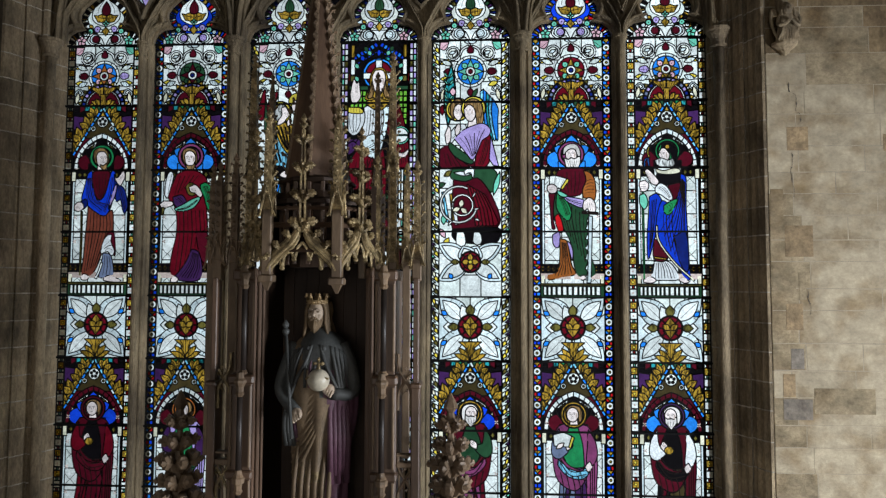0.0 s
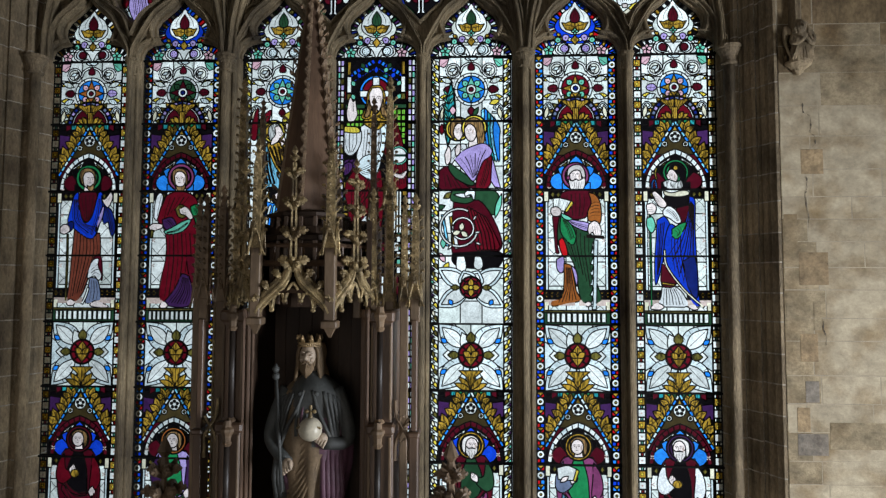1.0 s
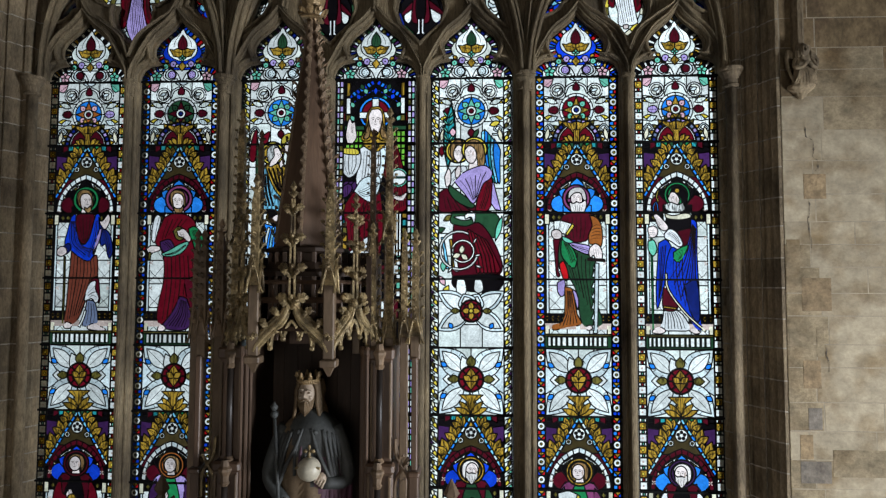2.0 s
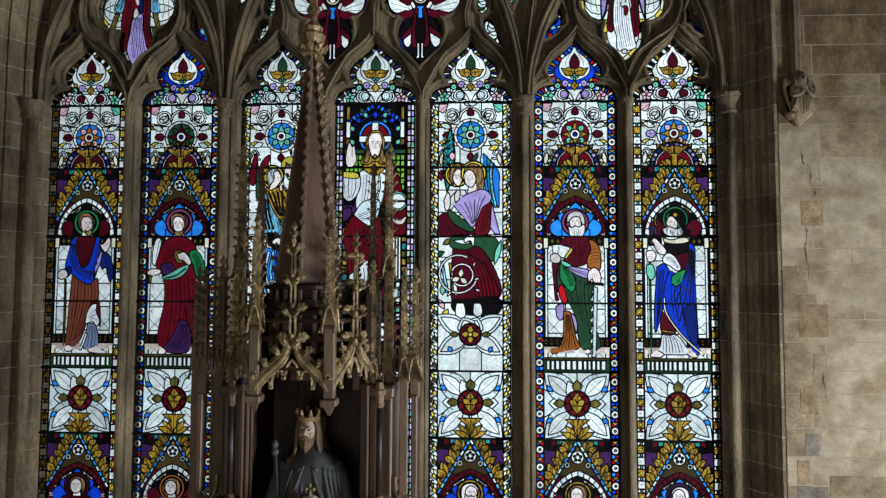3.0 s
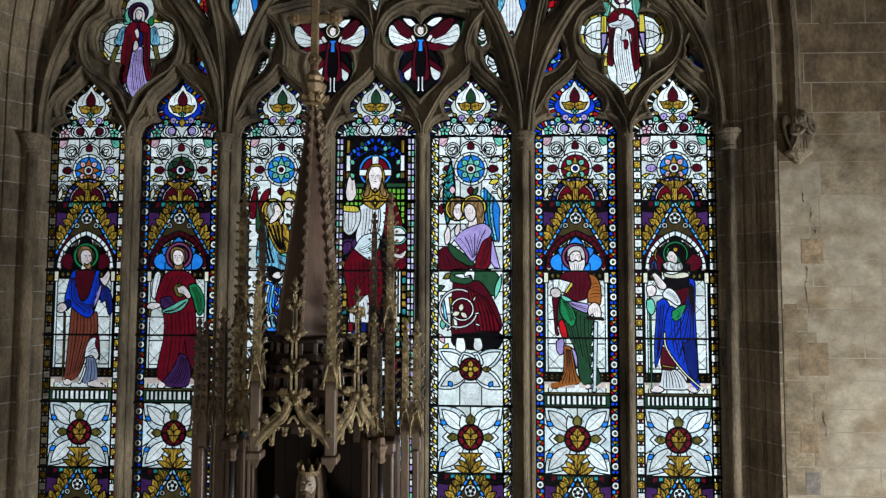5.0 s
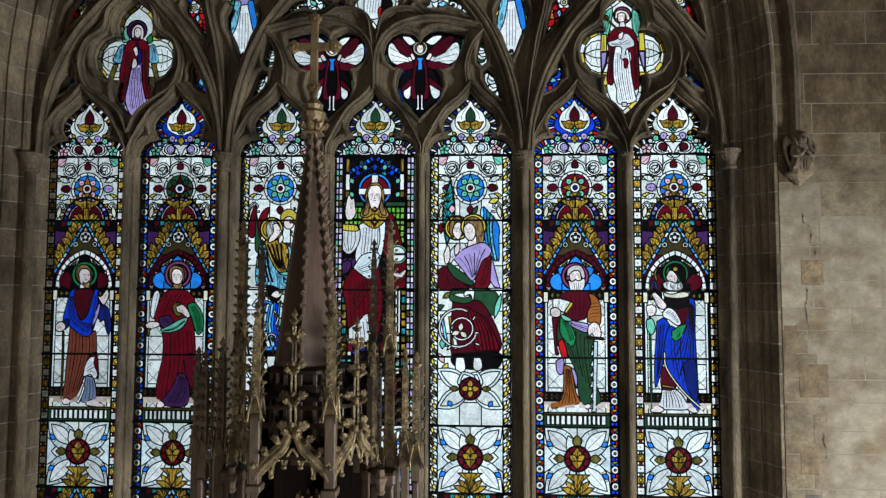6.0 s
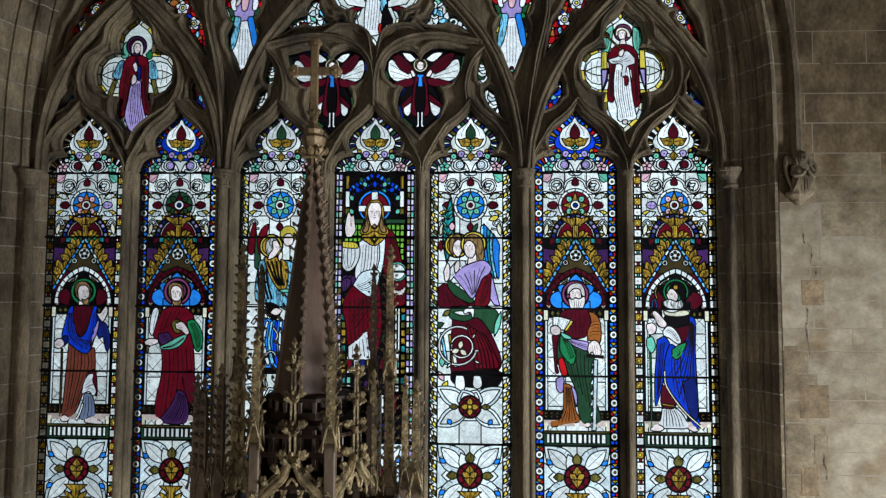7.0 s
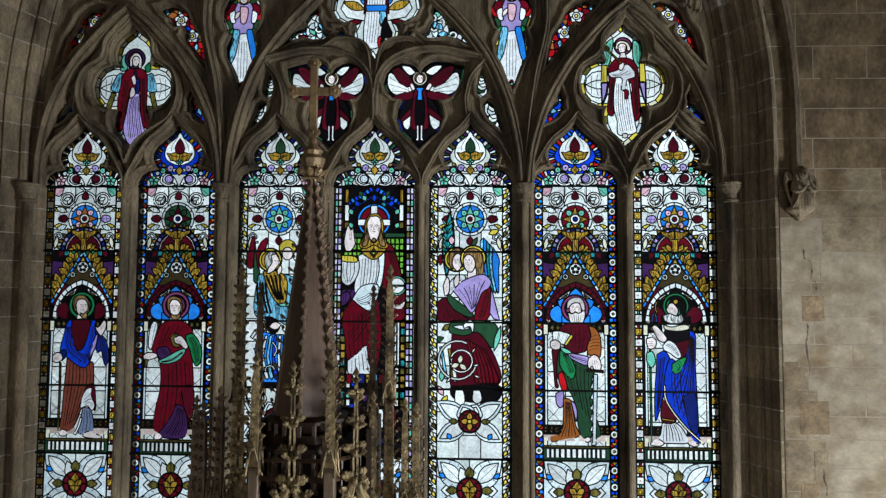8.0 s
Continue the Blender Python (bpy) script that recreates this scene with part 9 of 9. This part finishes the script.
# clustered lesser pinnacles to either side
for s in (-1, 1):
    X = lambda q: TX + s * q
    outer = 0.79 if s > 0 else 0.68
    for q, y, z0, zg, zt, w, m in ((0.485, 2.78, 3.60, 3.76, 4.46, 0.030, GILT), (0.60, 2.80, 2.3, 3.74, 4.48, 0.032, GILT), (0.70 if s > 0 else 0.79, 2.84, 2.3, 3.74, 4.42, 0.028, GILT),
                                   (outer, 2.70, 3.60, 3.76, 4.40, 0.032, GILT), (0.56, 3.05, 3.56, 4.46, 5.34, 0.033, GILT), (0.43, 3.10, 3.56, 4.40, 5.22, 0.026, OAK_PALE), (0.36, 2.86, 3.62, 3.78, 4.44, 0.026, OAK_PALE)):
        pinnacle(X(q), y, z0, zg, zt, w, m if s > 0 or q in (0.485, 0.56) else OAK_PALE, OAK_PALE)
    # free-standing finial of the neighbouring screen
    x = TX + (-0.985 if s < 0 else 1.035)
    scr = thing("screen_finial", "carved oak finial with curled leaves on a slender post", "finial", group="screen finials", place=(x, 2.8, 0))
    b = bmesh.new()
    bm_box(b, x - 0.045, x + 0.045, 2.755, 2.845, 0, 2.02, 0.008)
    part("post", b, OAK, scr)
    b = bmesh.new()
    finial(b, x, 2.8, 2.53, 0.07)
    for j in range(5):
        for k in range(6):
            a = k * math.pi / 3 + 0.3 * (j % 2)
            lobed_leaf(b, (x + 0.015 * math.cos(a), 2.8 + 0.015 * math.sin(a), 1.98 + j * 0.142), (math.cos(a), math.sin(a)), (0.155, 0.135, 0.14, 0.115, 0.09)[j], 0.15)
    bm_lathe(b, (x, 2.8, 1.90), [(0.055, 0), (0.04, 0.3), (0.022, 0.62)], 6)
    part("leaf_finial", b, OAK_PALE, scr)

# spire
b = bmesh.new()
bm_lathe(b, (TX, TY, 4.36), [(0.245, 0), (0.235, 0.08), (0.024, 1.70)], 6, math.pi / 6)
spire = part("spire", b, OAK, tab, "plain six-sided oak spire")
b = bmesh.new()
for k in range(6):
    a = math.pi / 6 + k * math.pi / 3
    bm_tube(b, [(TX + 0.240 * math.cos(a), TY + 0.240 * math.sin(a), 4.40), (TX + 0.028 * math.cos(a), TY + 0.028 * math.sin(a), 6.04)], 0.014, 5, taper=0.7)
    for j in range(19):
        q = (j + 0.5) / 19
        r = 0.240 + (0.03 - 0.240) * q
        crocket(b, (TX + r * math.cos(a), TY + r * math.sin(a), 4.42 + 1.60 * q), (math.cos(a), math.sin(a)), 0.040 + 0.010 * (j % 2) - 0.006 * q, 0, j % 2 == 0)
part("spire_crocket", b, OAK_PALE, spire)["kind"] = "stuff"
b = bmesh.new()
bm_box(b, TX - 0.07, TX + 0.07, TY - 0.07, TY + 0.07, 6.045, 6.06, 0.003)
bm_lathe(b, (TX, TY, 6.06), [(0.03, 0), (0.04, 0.03), (0.085, 0.10), (0.095, 0.14), (0.06, 0.17), (0.075, 0.20), (0.03, 0.25), (0.022, 0.30)], 10)
for k in range(8):
    a = k * math.pi / 4
    crocket(b, (TX + 0.05 * math.cos(a), TY + 0.05 * math.sin(a), 6.10), (math.cos(a), math.sin(a)), 0.055)
    crocket(b, (TX + 0.035 * math.cos(a), TY + 0.035 * math.sin(a), 6.20), (math.cos(a), math.sin(a)), 0.038)
part("crown_finial", b, OLD_GILT, spire, "carved leafy crown under the cross")
b = bmesh.new()
bm_box(b, TX - 0.028, TX + 0.028, TY - 0.018, TY + 0.018, 6.33, 6.90, 0.006)
bm_box(b, TX - 0.13, TX + 0.13, TY - 0.0155, TY + 0.0155, 6.675, 6.735, 0.006)
for x, z in ((0, 6.915), (-0.155, 6.705), (0.155, 6.705), (0, 6.40)):
    bm_box(b, TX + x - 0.034, TX + x + 0.034, TY - 0.021, TY + 0.021, z - 0.034, z + 0.034, 0.006)
    for e in ((-0.03, 0), (0.03, 0), (0, -0.03), (0, 0.03)):
        bm_ball(b, (TX + x + e[0], TY, z + e[1]), (0.024, 0.021, 0.024), u=8, v=5)
    bm_ball(b, (TX + x, TY - 0.02, z), (0.014, 0.012, 0.014), u=8, v=5)
part("cross", b, OLD_GILT, spire, "dulled gilded cross with lobed ends")

# ---------------------------------------------------------------- the statue: one mesh
SX, SY = -1.015, 2.78
b = bmesh.new()
levels = ((1.84, 0.20, 0.16), (1.90, 0.195, 0.15), (2.10, 0.19, 0.145), (2.40, 0.205, 0.15), (2.62, 0.252, 0.168), (2.82, 0.262, 0.172), (3.00, 0.24, 0.16), (3.10, 0.215, 0.145), (3.17, 0.165, 0.12), (3.23, 0.085, 0.08), (3.26, 0.05, 0.055))
dense = smooth_line([(a, z) for z, a, c in levels], 4)
deep = smooth_line([(c, z) for z, a, c in levels], 4)
NSEG = 64
rings = []
for (rx, z), (ry, _) in zip(dense, deep):
    ring = []
    fall = min(1.0, max(0.0, (3.15 - z) / 0.9))
    for i in range(NSEG):
        a = 2 * math.pi * i / NSEG
        fold = 0.085 * fall * math.sin(9 * a + 2.2 * (3.2 - z) + 1.1 * math.sin(3 * a)) + 0.045 * fall * math.sin(17 * a - 1.6 * z)
        sway = 0.03 * math.sin((z - 1.8) * 2.0)
        ring.append(b.verts.new((SX + sway * 0.5 + rx * (1 + fold) * math.cos(a), SY + ry * (1 + fold) * math.sin(a), z)))
    rings.append(ring)
for j, (r, q) in enumerate(zip(rings, rings[1:])):
    z = dense[j][1]
    for i in range(NSEG):
        a = 2 * math.pi * (i + 0.5) / NSEG
        face = b.faces.new((r[i], r[(i + 1) % NSEG], q[(i + 1) % NSEG], q[i]))
        front = math.sin(a) < 0.15
        ang = math.cos(a)
        m = 0
        if front and z < 2.90 - 0.45 * (ang + 0.15) and ang < 0.42:
            m = 1
        elif front and z < 2.92 and ang >= 0.15:
            m = 2
        if front and 2.11 < z < 2.17 and m == 1:
            m = 5
        face.material_index = m
b.faces.new(rings[0][::-1]), b.faces.new(rings[-1])
# swags of drapery over the front, gathered to the hip
for i in range(8):
    q = i / 7
    pts = smooth_line([(SX - 0.19 + 0.02 * q, SY - 0.06 - 0.02 * q, 2.72 - 0.50 * q), (SX - 0.09, SY - 0.135, 2.74 - 0.42 * q), (SX + 0.04, SY - 0.16, 2.84 - 0.27 * q), (SX + 0.12, SY - 0.14, 2.93 - 0.13 * q)], 4)
    bm_tube(b, [(x, y, z) for x, y, z in [(p[0], p[1], p[2]) for p in pts]], 0.017, 6, 1, taper=0.7)
for i in range(5):
    pts = [(SX + 0.10 + 0.028 * i, SY - 0.135 + 0.012 * i, 2.90 - 0.02 * i), (SX + 0.115 + 0.03 * i, SY - 0.15 + 0.012 * i, 2.5), (SX + 0.12 + 0.026 * i, SY - 0.13 + 0.012 * i, 2.16 + 0.06 * (i % 2))]
    bm_tube(b, pts, 0.02, 6, 2, taper=1.2)
for i in range(6):
    x = SX - 0.14 + 0.05 * i
    bm_tube(b, [(x + 0.02, SY - 0.12, 2.45), (x, SY - 0.15, 2.15), (x - 0.01, SY - 0.15, 1.86)], 0.018, 6, 1)
# cloak edges, arms, hands
for s in (-1, 1):
    bm_tube(b, smooth_line([(SX + s * 0.17, SY - 0.03, 3.14), (SX + s * 0.24, SY - 0.05, 2.97), (SX + s * 0.262, SY - 0.09, 2.80), (SX + s * 0.12, SY - 0.17, 2.80 if s > 0 else 2.66)], 4), 0.052, 9, 0, taper=0.85)
    bm_ball(b, (SX + s * 0.115, SY - 0.195, 2.83 if s > 0 else 2.66), (0.038, 0.035, 0.045), 3)
    for i in range(4):
        bm_tube(b, [(SX + s * (0.10 + 0.015 * i), SY - 0.215, (2.86 if s > 0 else 2.69) - 0.01 * i), (SX + s * (0.08 + 0.015 * i), SY - 0.235, (2.82 if s > 0 else 2.64) - 0.012 * i)], 0.010, 5, 3)
for i in range(5):
    bm_tube(b, smooth_line([(SX - 0.20 + 0.02 * i, SY - 0.10, 2.74), (SX - 0.225 + 0.025 * i, SY - 0.115, 2.58), (SX - 0.21 + 0.03 * i, SY - 0.10, 2.42)], 4), 0.022, 6, 0 if i < 3 else 2)
# cloak edges that fall from the clasp, and gathered folds between them
for k in (-1, 1):
    bm_tube(b, smooth_line([(SX + k * 0.03, SY - 0.125, 3.14), (SX + k * 0.07, SY - 0.155, 3.02), (SX + k * 0.13, SY - 0.165, 2.90), (SX + k * 0.19, SY - 0.14, 2.76)], 5), 0.014, 6, 0)
    bm_ball(b, (SX + k * 0.055, SY - 0.135, 3.115), (0.02, 0.012, 0.02), 0, 8, 6)
    for i in range(4):
        bm_tube(b, smooth_line([(SX + k * (0.10 + 0.028 * i), SY - 0.115 + 0.012 * i, 3.13 - 0.012 * i), (SX + k * (0.145 + 0.022 * i), SY - 0.15 + 0.02 * i, 2.98), (SX + k * (0.18 + 0.016 * i), SY - 0.14 + 0.02 * i, 2.80 - 0.03 * i)], 4), 0.013, 5, 0, taper=1.3)
for i in range(5):
    x = SX - 0.07 + 0.034 * i
    bm_tube(b, smooth_line([(SX + (x - SX) * 0.5, SY - 0.125, 3.10), (x, SY - 0.155, 2.97), (x * 1.0, SY - 0.165, 2.84)], 3), 0.012, 5, 2 if i == 1 else 0)
# head, hair, beard, crown
HX = SX - 0.02
bm_lathe(b, (HX, SY - 0.02, 3.19), [(0.06, 0), (0.05, 0.05), (0.048, 0.10)], 10, mat=3)
bm_ball(b, (HX, SY - 0.05, 3.36), (0.061, 0.078, 0.098), 3, 18, 14)
bm_ball(b, (HX, SY - 0.058, 3.315), (0.048, 0.066, 0.060), 3, 14, 10)
bm_tube(b, [(HX, SY - 0.124, 3.39), (HX, SY - 0.141, 3.345)], 0.010, 6, 3, taper=1.5)
for k in (-1, 1):
    bm_ball(b, (HX + k * 0.025, SY - 0.118, 3.376), (0.013, 0.008, 0.006), 4, 8, 5)
    bm_tube(b, smooth_line([(HX + k * 0.010, SY - 0.127, 3.392), (HX + k * 0.028, SY - 0.126, 3.399), (HX + k * 0.045, SY - 0.110, 3.388)], 3), 0.0055, 5, 3)
    bm_ball(b, (HX + k * 0.032, SY - 0.105, 3.345), (0.018, 0.016, 0.018), 3, 8, 6)
    for i in range(6):
        ph = 0.9 * i
        bm_tube(b, smooth_line([(HX + k * (0.050 + 0.005 * i), SY - 0.075 + 0.024 * i, 3.445), (HX + k * (0.070 + 0.004 * i), SY - 0.070 + 0.024 * i, 3.38), (HX + k * (0.070 + 0.004 * i + 0.006 * math.sin(ph)), SY - 0.075 + 0.024 * i, 3.31), (HX + k * (0.080 + 0.005 * i), SY - 0.07 + 0.024 * i, 3.25), (HX + k * (0.092 + 0.006 * i), SY - 0.06 + 0.022 * i, 3.185)], 4), 0.015, 6, 4, taper=0.75)
bm_ball(b, (HX, SY + 0.005, 3.37), (0.076, 0.08, 0.10), 4)
for i in range(9):
    q = (i - 4) / 4
    bm_tube(b, smooth_line([(HX + q * 0.050, SY - 0.108 + abs(q) * 0.035, 3.330 + 0.02 * abs(q)), (HX + q * 0.040, SY - 0.132 + abs(q) * 0.03, 3.28), (HX + q * 0.018, SY - 0.118 + abs(q) * 0.012, 3.222 + 0.02 * abs(q))], 3), 0.0105, 5, 4, taper=0.6)
for k in (-1, 1):
    bm_tube(b, smooth_line([(HX + k * 0.004, SY - 0.137, 3.333), (HX + k * 0.022, SY - 0.131, 3.327), (HX + k * 0.036, SY - 0.116, 3.308)], 3), 0.0075, 5, 4, taper=0.6)
CROWN = 3.430
for c in range(32):
    a, e = 2 * math.pi * c / 32, 2 * math.pi * (c + 1) / 32
    hi = (0.030, 0.050, 0.050, 0.030)[c % 4]
    v = [b.verts.new((HX + rr * math.cos(t), SY - 0.03 + rr * 1.08 * math.sin(t), CROWN + h)) for rr, t, h in ((0.076, a, 0), (0.076, e, 0), (0.083, e, hi), (0.083, a, hi), (0.068, a, 0), (0.068, e, 0), (0.076, e, hi), (0.076, a, hi))]
    for f in ((0, 1, 2, 3), (5, 4, 7, 6), (3, 2, 6, 7), (0, 3, 7, 4), (1, 5, 6, 2)):
        b.faces.new([v[i] for i in f]).material_index = 8
for c in range(8):
    a = 2 * math.pi * (c + 0.5) / 8
    bm_lathe(b, (HX + 0.081 * math.cos(a), SY - 0.03 + 0.087 * math.sin(a), CROWN + 0.045), [(0.010, 0), (0.015, 0.010), (0.008, 0.018), (0.011, 0.026), (0.003, 0.036)], 6, mat=8)
for h in (0.004, 0.024):
    bm_tube(b, [(HX + 0.079 * math.cos(t * math.pi / 12), SY - 0.03 + 0.085 * math.sin(t * math.pi / 12), CROWN + h) for t in range(25)], 0.005, 5, 8)
# orb and sceptre
bm_ball(b, (SX + 0.045, SY - 0.235, 2.905), (0.078, 0.078, 0.078), 6, 18, 12)
bm_tube(b, [(SX + 0.045 + 0.08 * math.cos(t * math.pi / 8), SY - 0.235 - 0.04, 2.905 + 0.070 * math.sin(t * math.pi / 8) * 0.2 + 0.012) for t in range(9)], 0.008, 5, 5)
bm_lathe(b, (SX + 0.045, SY - 0.235, 2.975), [(0.02, 0), (0.012, 0.02), (0.008, 0.05)], 6, mat=5)
for e in (-1, 1):
    bm_ball(b, (SX + 0.045 + e * 0.025, SY - 0.235, 3.02), (0.018, 0.01, 0.014), 5, 6, 4)
bm_ball(b, (SX + 0.045, SY - 0.235, 3.045), (0.012, 0.01, 0.02), 5, 6, 4)
bm_tube(b, [(SX - 0.135, SY - 0.25, 2.50), (SX - 0.215, SY - 0.15, 3.22)], 0.012, 8, 0)
bm_ball(b, (SX - 0.218, SY - 0.148, 3.235), (0.026, 0.026, 0.028), 0, 10, 7)
bm_lathe(b, (SX - 0.220, SY - 0.146, 3.255), [(0.012, 0), (0.024, 0.02), (0.026, 0.035), (0.012, 0.05), (0.006, 0.065)], 8, mat=0)
tagged(part("statue", b, [ROBE_GREY, ROBE_GOLD, ROBE_PURPLE, SKIN, HAIR, GILT, ORB, OAK_PALE, OLD_GILT], smooth=True),
       "painted wooden statue of a crowned king holding orb and sceptre", "statue")

# ---------------------------------------------------------------- ashlar of the wall beside the window
def arch_edge(z):
    off = ARCH_R - HALF_SPAN
    rad = ARCH_R + 0.40
    return CX + HALF_SPAN + 0.40 if z < STILT else CX - off + math.sqrt(max(0.0, rad * rad - (z - STILT) ** 2))


rng = random.Random(11)
SPECIAL = [(3.30, 3.52, 4.95, 5.20, PATCH), (3.255, 3.54, 3.865, 4.19, PATCH), (3.54, 3.69, 7.24, 7.45, BROWN_SHADED), (3.285, 3.42, 2.74, 2.95, GREYSTONE), (3.20, 3.33, 2.46, 2.70, PATCH), (3.20, 3.49, 2.24, 2.45, GREYSTONE),
           (4.25, 4.52, 4.94, 5.12, PATCH), (4.31, 4.62, 4.02, 4.56, PATCH), (3.122, 3.255, 4.21, 4.56, QUOIN), (3.122, 3.36, 3.42, 3.81, QUOIN), (3.25, 3.42, 3.13, 3.40, PATCH), (3.38, 3.46, 3.43, 3.72, QUOIN), (4.28, 4.55, 2.70, 2.92, PATCH), (3.50, 4.10, 2.30, 2.56, QUOIN)]


def block(x0a, x0b, x1, z0, z1, proud, material):
    """One dressed stone: a face with chamfered edges, running back into the joint."""
    g, e = rng.uniform(0.0016, 0.0046), 0.0022
    j = [rng.uniform(-0.004, 0.002) * (1 if i in (2, 4, 5, 7) else -1) for i in range(8)]
    face = [(x0a + g + e + j[0], z0 + g + e + j[1]), (x1 - g - e + j[2], z0 + g + e + j[3]), (x1 - g - e + j[4], z1 - g - e + j[5]), (x0b + g + e + j[6], z1 - g - e + j[7])]
    back = [(x0a + g, z0 + g), (x1 - g, z0 + g), (x1 - g, z1 - g), (x0b + g, z1 - g)]
    y = WALL_Y - proud
    verts = [(x, y, z) for x, z in face] + [(x, y + e, z) for x, z in back] + [(x, WALL_Y + 0.015, z) for x, z in back]
    faces = [(0, 1, 2, 3)] + [(i, i + 4, (i + 1) % 4 + 4, (i + 1) % 4) for i in range(4)] + [(i + 4, i + 8, (i + 1) % 4 + 8, (i + 1) % 4 + 4) for i in range(4)]
    mesh_object("stone_block", verts, faces, material, wall_n)


for x0, x1, z0, z1, m in SPECIAL:
    block(x0, x0, x1, z0, z1, 0.0028, m)
z = 0.4
while z < 9.6:
    h = rng.choice((0.22, 0.27, 0.30, 0.25, 0.33))
    x = None
    while True:
        a, c = arch_edge(z), arch_edge(z + h)
        if x is None:
            xa, xb = a, c
            x = max(a, c)
        else:
            xa = xb = x
        w = rng.uniform(0.38, 1.05) if xa != a else rng.uniform(0.17, 0.42)
        x1 = max(xa, xb) + w
        cut = [s for s in SPECIAL if s[0] < x1 and s[1] > min(xa, xb) and s[2] < z + h and s[3] > z]
        # Brown and quoin stone take over with height, darkening as light falls off.
        m = BROWN_SHADED if rng.random() < (z - 5.5) / 1.3 else QUOIN if rng.random() < (z - 4.9) / 1.2 else QUOIN if xa == a and rng.random() < 0.75 else ASHLAR
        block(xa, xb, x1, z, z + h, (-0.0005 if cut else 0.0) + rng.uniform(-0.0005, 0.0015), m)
        x = x1
        if x > 5.3:
            break
    z += h
tagged(mesh_object("wall_joints", [(arch_edge(0) + 0.01, WALL_Y + 0.0012, 0.3), (5.6, WALL_Y + 0.0012, 0.3), (5.6, WALL_Y + 0.0012, 9.9), (arch_edge(9.9) + 0.01, WALL_Y + 0.0012, 9.9), (arch_edge(8) + 0.01, WALL_Y + 0.0012, 8), (arch_edge(6) + 0.01, WALL_Y + 0.0012, 6)],
                   [(0, 1, 2, 3, 4, 5)], MORTAR, wall_n), "pale lime mortar joints")

# old cracks and lost edges in the ashlar, as flat dark strips
for k, pts in enumerate(([(3.33, 5.66), (3.34, 5.56), (3.40, 5.53), (3.41, 5.44), (3.395, 5.36), (3.44, 5.33), (3.445, 5.25), (3.40, 5.21)], [(3.35, 4.93), (3.355, 4.82), (3.335, 4.76), (3.345, 4.62), (3.365, 4.55), (3.36, 4.45)], [(3.47, 3.52), (3.475, 3.42), (3.495, 3.38), (3.49, 3.26)])):
    wob = random.Random(k)
    line = []
    for (xa, za), (xb, zb) in zip(pts, pts[1:]):
        line += [(xa + (xb - xa) * q / 4 + wob.uniform(-0.005, 0.005), za + (zb - za) * q / 4) for q in range(4)]
    widths = [wob.choice((0.0008, 0.0012, 0.002, 0.003, 0.008)) for _ in line]
    verts = [(x - w, WALL_Y - 0.0045, z) for (x, z), w in zip(line, widths)] + [(x + w, WALL_Y - 0.0045, z) for (x, z), w in zip(line, widths)]
    n = len(line)
    mesh_object("crack", verts, [(i, i + 1, n + i + 1, n + i) for i in range(n - 1)], CRACK, wall_n)
